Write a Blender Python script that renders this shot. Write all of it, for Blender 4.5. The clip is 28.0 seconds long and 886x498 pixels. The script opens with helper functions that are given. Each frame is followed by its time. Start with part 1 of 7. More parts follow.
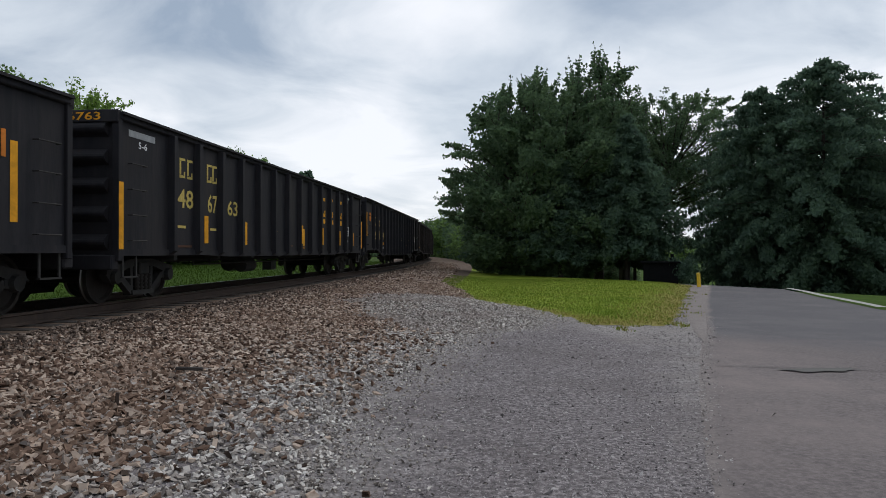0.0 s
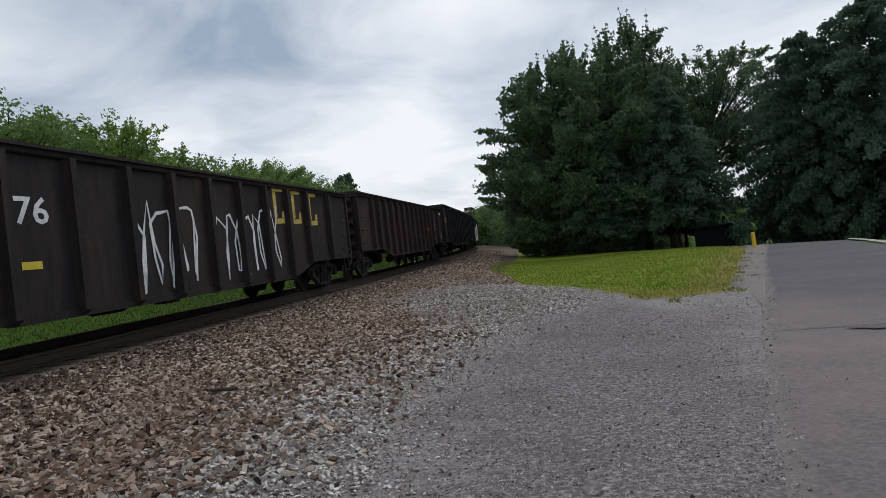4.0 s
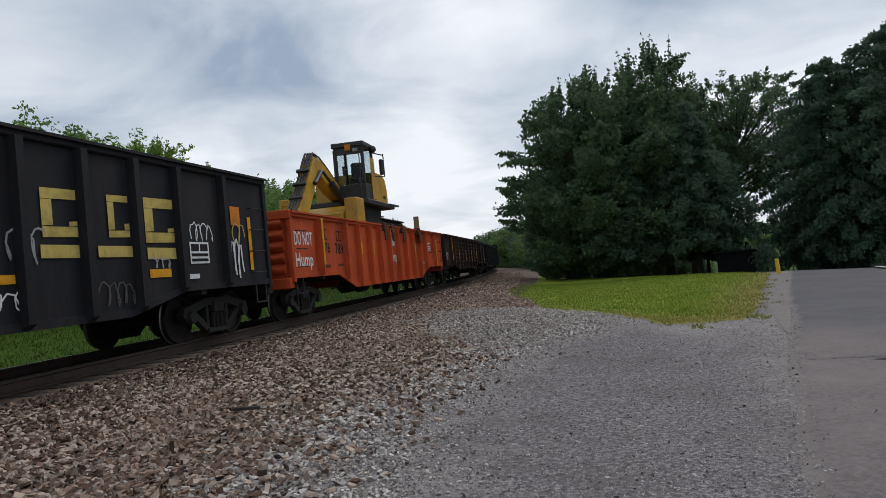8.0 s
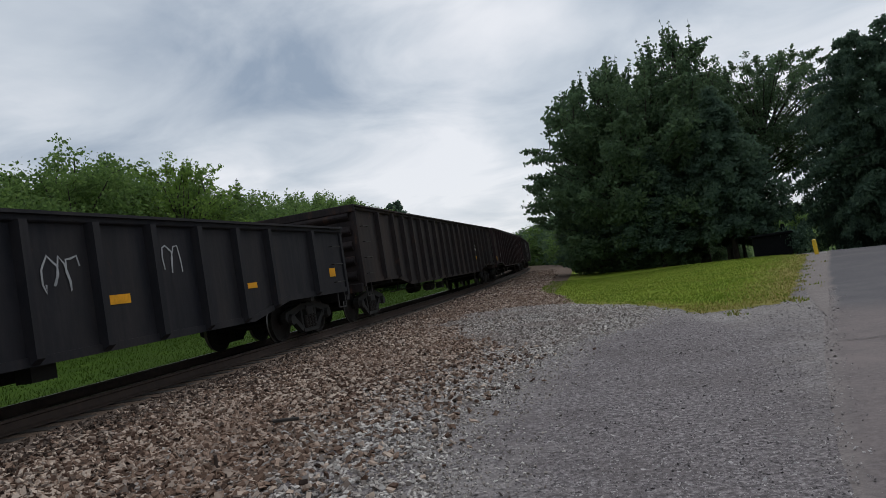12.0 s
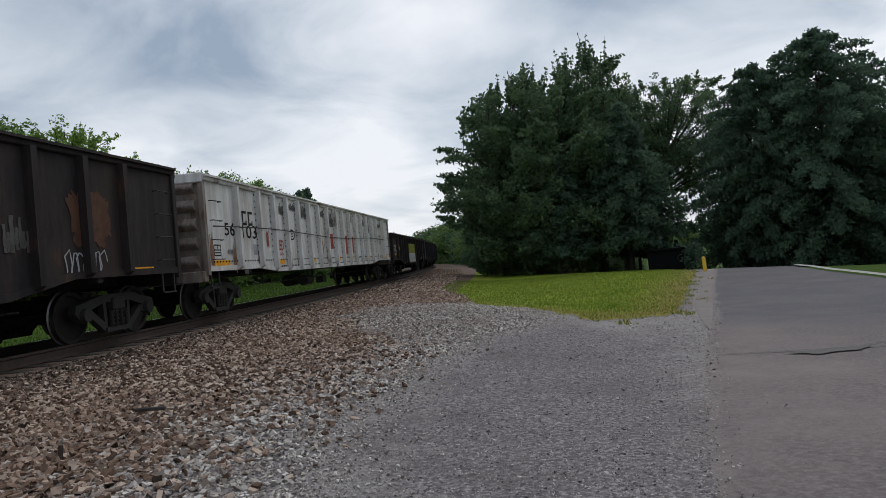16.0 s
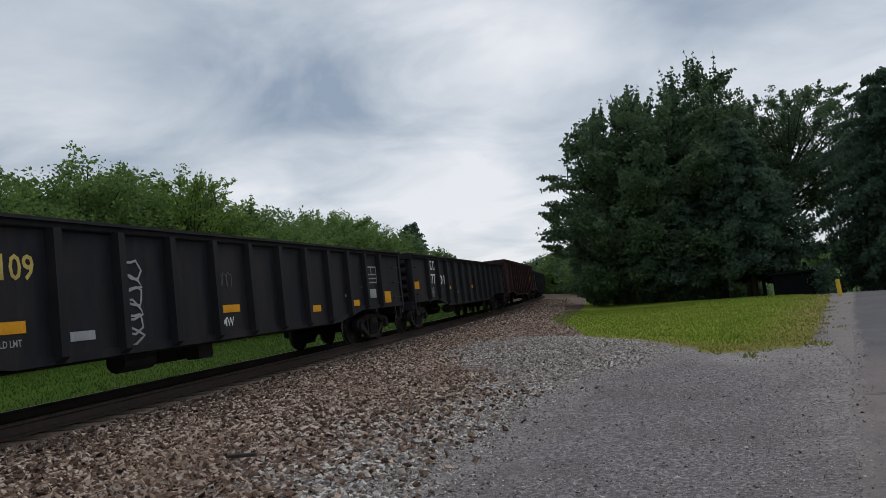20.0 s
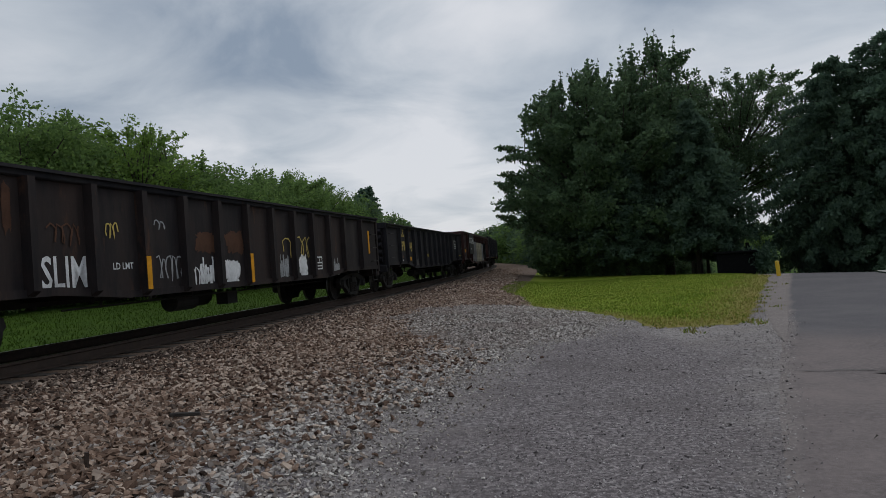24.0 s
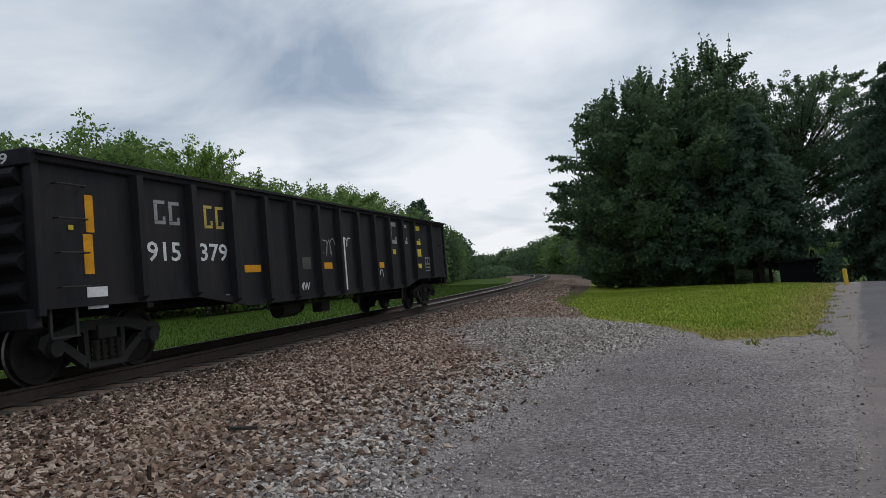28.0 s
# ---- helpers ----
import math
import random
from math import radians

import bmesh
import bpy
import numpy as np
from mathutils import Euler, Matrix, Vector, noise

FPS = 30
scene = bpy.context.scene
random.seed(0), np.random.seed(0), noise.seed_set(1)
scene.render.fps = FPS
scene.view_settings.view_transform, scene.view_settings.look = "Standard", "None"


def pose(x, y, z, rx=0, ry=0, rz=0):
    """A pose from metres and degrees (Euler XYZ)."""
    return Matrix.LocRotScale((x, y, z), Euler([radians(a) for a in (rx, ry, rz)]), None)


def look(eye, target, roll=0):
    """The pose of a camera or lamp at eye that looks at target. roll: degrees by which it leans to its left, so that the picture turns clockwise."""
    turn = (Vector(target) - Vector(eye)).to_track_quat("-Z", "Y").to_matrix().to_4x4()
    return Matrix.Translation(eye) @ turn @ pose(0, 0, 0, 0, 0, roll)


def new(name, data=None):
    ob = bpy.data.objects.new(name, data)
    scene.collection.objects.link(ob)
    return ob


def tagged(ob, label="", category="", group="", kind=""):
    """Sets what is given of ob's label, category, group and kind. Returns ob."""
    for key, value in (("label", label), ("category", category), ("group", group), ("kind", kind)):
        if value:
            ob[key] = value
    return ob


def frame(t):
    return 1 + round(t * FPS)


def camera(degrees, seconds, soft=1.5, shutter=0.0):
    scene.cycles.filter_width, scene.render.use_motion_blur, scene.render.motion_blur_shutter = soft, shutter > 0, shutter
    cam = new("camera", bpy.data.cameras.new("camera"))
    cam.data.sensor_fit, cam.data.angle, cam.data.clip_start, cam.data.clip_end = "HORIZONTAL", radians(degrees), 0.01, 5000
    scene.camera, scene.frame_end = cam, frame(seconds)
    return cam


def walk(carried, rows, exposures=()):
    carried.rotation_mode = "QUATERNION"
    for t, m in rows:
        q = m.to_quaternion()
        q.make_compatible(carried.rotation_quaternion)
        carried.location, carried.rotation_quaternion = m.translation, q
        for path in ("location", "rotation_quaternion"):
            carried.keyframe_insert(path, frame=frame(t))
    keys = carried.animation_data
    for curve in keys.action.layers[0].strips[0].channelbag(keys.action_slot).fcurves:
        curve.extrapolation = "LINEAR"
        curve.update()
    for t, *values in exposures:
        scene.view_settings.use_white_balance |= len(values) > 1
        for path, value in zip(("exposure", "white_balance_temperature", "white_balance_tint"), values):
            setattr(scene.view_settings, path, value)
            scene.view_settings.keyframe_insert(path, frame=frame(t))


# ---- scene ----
# ---- camera and its way ----
cam = camera(64.6, 28.0, 0.55)
# seconds, eye x y z, turn to the right, tilt up, lean (degrees)
WAY = [
    (0.0, 0.000, 0.000, 1.504, -0.05, 0.17, -0.05),
    (0.5, 0.033, 0.068, 1.505, 2.76, -0.42, 2.05),
    (1.0, 0.066, 0.137, 1.505, 1.75, 0.52, 3.96),
    (1.5, 0.099, 0.205, 1.506, -2.06, 2.62, 2.02),
    (2.0, 0.131, 0.273, 1.507, -6.46, 3.10, 2.16),
    (2.5, 0.164, 0.342, 1.508, -4.53, 0.08, 5.47),
    (3.0, 0.187, 0.378, 1.509, -4.81, -0.25, 5.63),
    (3.5, 0.193, 0.366, 1.510, -3.96, -0.46, 6.16),
    (5.5, 0.220, 0.318, 1.516, -4.26, -0.03, 6.29),
    (6.0, 0.212, 0.316, 1.518, -4.32, 0.62, 5.82),
    (6.5, 0.199, 0.316, 1.520, -3.42, 0.25, 5.84),
    (7.0, 0.187, 0.317, 1.523, -3.42, 1.97, 5.72),
    (7.5, 0.175, 0.317, 1.525, -5.26, 1.27, 5.13),
    (8.0, 0.163, 0.318, 1.527, -5.38, 1.45, 5.36),
    (8.5, 0.156, 0.316, 1.529, -7.26, 1.31, 4.49),
    (9.0, 0.172, 0.309, 1.532, -11.16, 1.11, 5.03),
    (9.5, 0.189, 0.302, 1.534, -15.62, 4.48, 8.86),
    (10.0, 0.205, 0.294, 1.536, -16.01, 2.47, 9.35),
    (10.5, 0.221, 0.287, 1.539, -8.60, 1.24, 8.54),
    (11.0, 0.238, 0.280, 1.541, -7.12, 1.22, 8.25),
    (11.5, 0.240, 0.265, 1.537, -8.06, 1.46, 8.88),
    (13.5, 0.215, 0.190, 1.505, -6.40, 3.76, 8.39),
    (14.0, 0.209, 0.171, 1.496, -5.72, 1.35, 4.60),
    (14.5, 0.243, 0.260, 1.495, -1.89, -0.19, 4.72),
    (15.0, 0.276, 0.349, 1.493, -1.34, 3.30, 5.84),
    (15.5, 0.310, 0.438, 1.491, -4.04, 1.92, 5.95),
    (16.0, 0.344, 0.527, 1.489, -0.55, 0.70, 4.94),
    (16.5, 0.377, 0.615, 1.487, 0.24, 1.68, 4.65),
    (17.0, 0.401, 0.691, 1.488, -2.80, 1.36, 5.57),
    (17.5, 0.411, 0.747, 1.493, -8.46, 3.47, 5.52),
    (18.0, 0.421, 0.802, 1.497, -9.04, 4.53, 4.43),
    (18.5, 0.431, 0.858, 1.502, -10.49, 6.14, 7.02),
    (19.0, 0.440, 0.913, 1.506, -13.43, 3.63, 7.36),
    (19.5, 0.450, 0.969, 1.511, -12.08, 3.60, 7.85),
    (20.0, 0.455, 0.974, 1.515, -9.08, 4.10, 6.44),
    (20.5, 0.458, 0.966, 1.519, -12.61, 5.63, 3.91),
    (22.5, 0.471, 0.939, 1.535, -10.26, 3.82, 8.30),
    (23.0, 0.469, 0.947, 1.531, -7.18, 3.99, 6.81),
    (23.5, 0.467, 0.954, 1.527, -4.35, 3.86, 4.63),
    (24.0, 0.465, 0.962, 1.524, -5.58, 1.00, 4.16),
    (24.5, 0.463, 0.969, 1.520, -4.70, -0.66, 4.01),
    (25.0, 0.461, 0.977, 1.516, -6.13, 0.27, 3.52),
    (25.5, 0.461, 0.980, 1.518, -4.27, 1.37, 3.52),
    (26.0, 0.463, 0.980, 1.523, -6.50, 1.82, 4.51),
    (26.5, 0.466, 0.981, 1.528, -5.64, 2.39, 4.72),
    (27.0, 0.468, 0.981, 1.532, -6.96, 1.63, 4.61),
    (27.5, 0.470, 0.981, 1.537, -7.91, 1.88, 4.69),
    (28.0, 0.472, 0.982, 1.542, -9.79, 2.29, 4.79),
]


def hand_held(x, y, z, yaw, tilt, lean):
    return pose(x, y, z, 0, 0, -yaw) @ pose(0, 0, 0, 90 + tilt) @ pose(0, 0, 0, 0, 0, -lean)


walk(cam, [(r[0], hand_held(*r[1:])) for r in WAY],
     exposures=[(0, 0.18), (1, 0.17), (2, 0.03), (3, 0.07), (7, 0.15), (9, 0.06), (10, 0.0), (11, -0.03), (14, 0.05), (15, 0.12), (17, 0.0), (18, -0.04), (19, -0.14), (20, -0.05), (23, -0.16), (24, -0.27), (25, 0.1), (26, 0.15), (28, 0.07)])

# ---- sky and sun ----
world = bpy.data.worlds.new("overcast_sky")
scene.world = world
world.use_nodes = True
wt = world.node_tree
wt.nodes.clear()


def wnode(kind, **values):
    n = wt.nodes.new(kind)
    for key, value in values.items():
        n.inputs[key].default_value = value
    return n


w_out = wt.nodes.new("ShaderNodeOutputWorld")
w_bg = wnode("ShaderNodeBackground", Strength=1.0)
w_sky = wt.nodes.new("ShaderNodeTexSky")
w_sky.sky_type = "NISHITA"
w_sky.sun_disc = False
w_sky.sun_elevation = radians(48)
w_sky.sun_rotation = radians(35)
w_dim = wt.nodes.new("ShaderNodeVectorMath")
w_dim.operation = "SCALE"
w_dim.inputs["Scale"].default_value = 0.11
wt.links.new(w_sky.outputs[0], w_dim.inputs[0])
w_co = wt.nodes.new("ShaderNodeTexCoord")
w_sep = wt.nodes.new("ShaderNodeSeparateXYZ")
wt.links.new(w_co.outputs["Generated"], w_sep.inputs[0])


def wmath(op, a, b):
    n = wt.nodes.new("ShaderNodeMath")
    n.operation = op
    for k, v in enumerate((a, b)):
        if isinstance(v, (int, float)):
            n.inputs[k].default_value = v
        else:
            wt.links.new(v, n.inputs[k])
    return n.outputs[0]


# clouds lie on a plane overhead: direction divided by height
w_h = wmath("ADD", wmath("MAXIMUM", w_sep.outputs[2], 0.0), 0.2)
w_comb = wt.nodes.new("ShaderNodeCombineXYZ")
wt.links.new(wmath("DIVIDE", w_sep.outputs[0], w_h), w_comb.inputs[0])
wt.links.new(wmath("DIVIDE", w_sep.outputs[1], w_h), w_comb.inputs[1])
w_comb.inputs[2].default_value = 3.1
w_n1 = wnode("ShaderNodeTexNoise", Scale=0.5, Detail=5.0, Roughness=0.5, Distortion=0.25)
w_n2 = wnode("ShaderNodeTexNoise", Scale=1.9, Detail=7.0, Roughness=0.55, Distortion=0.5)
for n in (w_n1, w_n2):
    wt.links.new(w_comb.outputs[0], n.inputs["Vector"])
w_mixn = wmath("ADD", wmath("MULTIPLY", w_n1.outputs[0], 0.55), wmath("MULTIPLY", w_n2.outputs[0], 0.45))
# compass bearing and height of the direction, their lines broken up by the finer noise
w_az = wmath("ADD", wmath("ARCTAN2", w_sep.outputs[0], w_sep.outputs[1]), wmath("MULTIPLY", wmath("SUBTRACT", w_n2.outputs[0], 0.5), 0.22))
w_el = wmath("ADD", w_sep.outputs[2], wmath("MULTIPLY", wmath("SUBTRACT", w_n1.outputs[0], 0.5), 0.12))


def cloud(bearing, rise, wide, tall, slope, amount):
    """One thick or thin bank in the cloud cover."""
    global w_mixn
    dx = wmath("SUBTRACT", w_az, radians(bearing))
    dz = wmath("SUBTRACT", wmath("SUBTRACT", w_el, radians(rise)), wmath("MULTIPLY", dx, slope))
    u, v = wmath("DIVIDE", dx, radians(wide)), wmath("DIVIDE", dz, radians(tall))
    r = wmath("ADD", wmath("MULTIPLY", u, u), wmath("MULTIPLY", v, v))
    w_mixn = wmath("ADD", w_mixn, wmath("MULTIPLY", wmath("POWER", 2.718, wmath("MULTIPLY", r, -1.0)), amount))


for bank in ((-18, 15.8, 11, 2.4, -0.12, -0.115), (-27, 20, 10, 2.5, 0.1, -0.06), (-12, 19.5, 6, 2.2, 0.0, -0.05), (-36, 15.5, 7, 2.5, 0.0, 0.04), (-13, 9.5, 12, 2.6, 0.1, 0.06),
             (2, 19, 7, 3.5, 0.0, 0.06), (24, 20, 9, 2.5, 0.0, -0.045), (0, 5, 40, 5, 0.0, 0.03), (-5, 13, 6, 1.4, 0.1, 0.03)):
    cloud(*bank)
w_ramp = wt.nodes.new("ShaderNodeValToRGB")
w_ramp.color_ramp.elements[0].position = 0.36
w_ramp.color_ramp.elements[0].color = (0.30, 0.37, 0.47, 1)
w_ramp.color_ramp.elements[1].position = 0.62
w_ramp.color_ramp.elements[1].color = (0.845, 0.865, 0.91, 1)
mid = w_ramp.color_ramp.elements.new(0.5)
mid.color = (0.59, 0.645, 0.715, 1)
wt.links.new(w_mixn, w_ramp.inputs[0])
w_mix = wt.nodes.new("ShaderNodeMix")
w_mix.data_type = "RGBA"
w_mix.inputs[0].default_value = 0.92
wt.links.new(w_dim.outputs[0], w_mix.inputs[6])
wt.links.new(w_ramp.outputs[0], w_mix.inputs[7])
wt.links.new(w_mix.outputs[2], w_bg.inputs[0])
wt.links.new(w_bg.outputs[0], w_out.inputs[0])

sun_data = bpy.data.lights.new("sun", "SUN")
sun_data.energy = 0.95
sun_data.angle = radians(25)
sun_data.color = (1.0, 0.97, 0.92)
sun = new("sun", sun_data)
sun.matrix_world = look((0, 0, 60), Vector((0, 0, 60)) - Vector((math.sin(radians(35)) * 0.7, math.cos(radians(35)) * 0.7, 0.75)))


# ---- materials ----
def material(name, stops, scale=4.0, rough=0.8, metal=0.0, bump=0.0, bump_scale=None, stain=None, stain_scale=0.6, space="Object", per_object=0.0, per_island=0.0, spec=0.5, detail=6.0, stretch=None):
    """A surface: stops of colour spread by a fine noise, a coarser stain over it, and relief."""
    m = bpy.data.materials.new(name)
    m.use_nodes = True
    t = m.node_tree
    b = t.nodes["Principled BSDF"]
    b.inputs["Metallic"].default_value = metal
    b.inputs["Specular IOR Level"].default_value = spec
    co = t.nodes.new("ShaderNodeTexCoord")
    vec = co.outputs[space]
    if stretch:
        mp = t.nodes.new("ShaderNodeMapping")
        mp.inputs["Scale"].default_value = stretch
        t.links.new(vec, mp.inputs[0])
        vec = mp.outputs[0]
    n1 = t.nodes.new("ShaderNodeTexNoise")
    n1.inputs["Scale"].default_value = scale
    n1.inputs["Detail"].default_value = detail
    n1.inputs["Roughness"].default_value = 0.65
    t.links.new(vec, n1.inputs["Vector"])
    value = n1.outputs[0]
    if per_island or per_object:
        if per_island:
            g = t.nodes.new("ShaderNodeNewGeometry")
            src, amount = g.outputs["Random Per Island"], per_island
        else:
            g = t.nodes.new("ShaderNodeObjectInfo")
            src, amount = g.outputs["Random"], per_object
        mr = t.nodes.new("ShaderNodeMapRange")
        mr.inputs["To Min"].default_value = -amount / 2
        mr.inputs["To Max"].default_value = amount / 2
        t.links.new(src, mr.inputs[0])
        add = t.nodes.new("ShaderNodeMath")
        t.links.new(value, add.inputs[0])
        t.links.new(mr.outputs[0], add.inputs[1])
        value = add.outputs[0]
    ramp = t.nodes.new("ShaderNodeValToRGB")
    e = ramp.color_ramp.elements
    lo, hi = 0.3, 0.7
    while len(e) < len(stops):
        e.new(0.5)
    for k, c in enumerate(stops):
        e[k].position = lo + (hi - lo) * k / (len(stops) - 1)
        e[k].color = (*c, 1)
    t.links.new(value, ramp.inputs[0])
    colour = ramp.outputs[0]
    if stain:
        n2 = t.nodes.new("ShaderNodeTexNoise")
        n2.inputs["Scale"].default_value = stain_scale
        n2.inputs["Detail"].default_value = 7.0
        n2.inputs["Roughness"].default_value = 0.7
        t.links.new(vec, n2.inputs["Vector"])
        r2 = t.nodes.new("ShaderNodeValToRGB")
        r2.color_ramp.elements[0].position = 0.45
        r2.color_ramp.elements[0].color = (0, 0, 0, 1)
        r2.color_ramp.elements[1].position = 0.68
        r2.color_ramp.elements[1].color = (0.85, 0.85, 0.85, 1)
        t.links.new(n2.outputs[0], r2.inputs[0])
        mx = t.nodes.new("ShaderNodeMix")
        mx.data_type = "RGBA"
        t.links.new(r2.outputs[0], mx.inputs[0])
        t.links.new(colour, mx.inputs[6])
        mx.inputs[7].default_value = (*stain, 1)
        colour = mx.outputs[2]
    t.links.new(colour, b.inputs["Base Color"])
    rr = t.nodes.new("ShaderNodeMapRange")
    rr.inputs["To Min"].default_value = max(0.03, rough - 0.12)
    rr.inputs["To Max"].default_value = min(1.0, rough + 0.12)
    t.links.new(n1.outputs[0], rr.inputs[0])
    t.links.new(rr.outputs[0], b.inputs["Roughness"])
    if bump:
        n3 = t.nodes.new("ShaderNodeTexNoise")
        n3.inputs["Scale"].default_value = bump_scale or scale * 3
        n3.inputs["Detail"].default_value = 5.0
        t.links.new(vec, n3.inputs["Vector"])
        bp = t.nodes.new("ShaderNodeBump")
        bp.inputs["Strength"].default_value = 1.0
        bp.inputs["Distance"].default_value = bump
        t.links.new(n3.outputs[0], bp.inputs["Height"])
        t.links.new(bp.outputs[0], b.inputs["Normal"])
    return m


def car_paint(name, stops, stain, dust, rust, worn=0.45, rough=0.76, rusty=0.62):
    """Weathered paint on a steel car: base and stain, then washed-down dust, scuffs and rust spots."""
    m = material(name, stops, scale=3.2, rough=rough, bump=0.003, stain=stain, stain_scale=0.6, per_object=0.08, spec=0.22, stretch=(1.6, 1.0, 0.4))
    t = m.node_tree
    b = t.nodes["Principled BSDF"]
    colour = b.inputs["Base Color"].links[0].from_socket
    co = t.nodes.new("ShaderNodeTexCoord")
    info = t.nodes.new("ShaderNodeObjectInfo")
    shift = t.nodes.new("ShaderNodeVectorMath")
    shift.operation = "ADD"
    t.links.new(co.outputs["Object"], shift.inputs[0])
    far = t.nodes.new("ShaderNodeMath")
    far.operation = "MULTIPLY"
    far.inputs[1].default_value = 37.0
    t.links.new(info.outputs["Random"], far.inputs[0])
    t.links.new(far.outputs[0], shift.inputs[1])
    for tone, squeeze, size, lo, hi, amount in ((dust, (1.0, 1.0, 0.06), 7.0, 0.48, 0.74, worn), (dust, (1.0, 1.0, 0.5), 1.1, 0.5, 0.72, worn * 0.8), (rust, (1.0, 1.0, 0.35), 2.2, rusty, rusty + 0.1, 0.85), (dust, (1.0, 1.0, 1.0), 16.0, 0.64, 0.72, worn)):
        mp = t.nodes.new("ShaderNodeMapping")
        mp.inputs["Scale"].default_value = squeeze
        t.links.new(shift.outputs[0], mp.inputs[0])
        n = t.nodes.new("ShaderNodeTexNoise")
        n.inputs["Scale"].default_value = size
        n.inputs["Detail"].default_value = 8.0
        n.inputs["Roughness"].default_value = 0.68
        t.links.new(mp.outputs[0], n.inputs["Vector"])
        r = t.nodes.new("ShaderNodeMapRange")
        r.inputs["From Min"].default_value, r.inputs["From Max"].default_value, r.inputs["To Max"].default_value = lo, hi, amount
        t.links.new(n.outputs[0], r.inputs[0])
        mx = t.nodes.new("ShaderNodeMix")
        mx.data_type = "RGBA"
        t.links.new(r.outputs[0], mx.inputs[0])
        t.links.new(colour, mx.inputs[6])
        mx.inputs[7].default_value = (*tone, 1)
        colour = mx.outputs[2]
    t.links.new(colour, b.inputs["Base Color"])
    return m


def blended(name, first, second, attribute, noise_scale=3.0, spread=0.5, third=None, third_attribute=""):
    """Two or three ground surfaces that run into one another where an attribute of the mesh, broken up by noise, passes a half."""
    m = bpy.data.materials.new(name)
    m.use_nodes = True
    t = m.node_tree
    t.nodes.clear()
    out = t.nodes.new("ShaderNodeOutputMaterial")

    def copied(src):
        made, last = {}, None
        for n in src.node_tree.nodes:
            if n.type == "OUTPUT_MATERIAL":
                continue
            c = t.nodes.new(n.bl_idname)
            made[n.name] = c
            if n.type == "VALTORGB":
                e = c.color_ramp.elements
                while len(e) < len(n.color_ramp.elements):
                    e.new(0.5)
                for q, w in zip(e, n.color_ramp.elements):
                    q.position, q.color = w.position, w.color
            if n.type == "MIX":
                c.data_type = n.data_type
            for q, w in zip(c.inputs, n.inputs):
                if w.type in ("VALUE", "RGBA", "VECTOR") and not w.is_linked:
                    q.default_value = w.default_value
            if n.type == "BSDF_PRINCIPLED":
                last = c
        for k in src.node_tree.links:
            if k.to_node.name in made:
                a, b = list(k.from_node.outputs).index(k.from_socket), list(k.to_node.inputs).index(k.to_socket)
                t.links.new(made[k.from_node.name].outputs[a], made[k.to_node.name].inputs[b])
        return last.outputs[0]

    def by(attr, a, b):
        at = t.nodes.new("ShaderNodeAttribute")
        at.attribute_name = attr
        co = t.nodes.new("ShaderNodeTexCoord")
        n = t.nodes.new("ShaderNodeTexNoise")
        n.inputs["Scale"].default_value = noise_scale
        n.inputs["Detail"].default_value = 9.0
        n.inputs["Roughness"].default_value = 0.72
        t.links.new(co.outputs["Object"], n.inputs["Vector"])
        add = t.nodes.new("ShaderNodeMath")
        t.links.new(at.outputs["Fac"], add.inputs[0])
        t.links.new(n.outputs[0], add.inputs[1])
        r = t.nodes.new("ShaderNodeMapRange")
        r.inputs["From Min"].default_value, r.inputs["From Max"].default_value = 1.0 - spread / 2, 1.0 + spread / 2
        t.links.new(add.outputs[0], r.inputs[0])
        mx = t.nodes.new("ShaderNodeMixShader")
        t.links.new(r.outputs[0], mx.inputs[0])
        t.links.new(a, mx.inputs[1])
        t.links.new(b, mx.inputs[2])
        return mx.outputs[0]

    shade = by(attribute, copied(first), copied(second))
    if third:
        shade = by(third_attribute, shade, copied(third))
    t.links.new(shade, out.inputs[0])
    return m


def leaf_material(name, stops, per=0.5, thin=0.3):
    m = material(name, stops, scale=0.9, rough=0.6, per_island=per, spec=0.15, detail=3.0)
    b = m.node_tree.nodes["Principled BSDF"]
    out = m.node_tree.nodes["Material Output"]
    tr = m.node_tree.nodes.new("ShaderNodeBsdfTranslucent")
    mx = m.node_tree.nodes.new("ShaderNodeMixShader")
    mx.inputs[0].default_value = thin
    src = b.inputs["Base Color"].links[0].from_socket
    m.node_tree.links.new(src, tr.inputs[0])
    m.node_tree.links.new(b.outputs[0], mx.inputs[1])
    m.node_tree.links.new(tr.outputs[0], mx.inputs[2])
    m.node_tree.links.new(mx.outputs[0], out.inputs[0])
    return m


M = {}
M["field"] = material("meadow_grass", [(0.03108, 0.0629, 0.0088), (0.04588, 0.08732, 0.0112), (0.0629, 0.1073, 0.016)], scale=1.6, rough=0.9, bump=0.02, bump_scale=9, stain=(0.0407, 0.0666, 0.0128), stain_scale=0.12, spec=0.05)
M["lawn_green"] = material("mown_lawn", [(0.12, 0.185, 0.016), (0.195, 0.265, 0.025), (0.255, 0.31, 0.042)], scale=1.1, rough=0.9, bump=0.02, bump_scale=40, stain=(0.23, 0.235, 0.04), stain_scale=0.35, spec=0.08)
M["lawn_dry"] = material("dry_trodden_turf", [(0.19, 0.165, 0.05), (0.28, 0.235, 0.075), (0.36, 0.3, 0.14)], scale=6, rough=0.95, bump=0.02, bump_scale=40, stain=(0.17, 0.19, 0.03), stain_scale=1.1, spec=0.08)
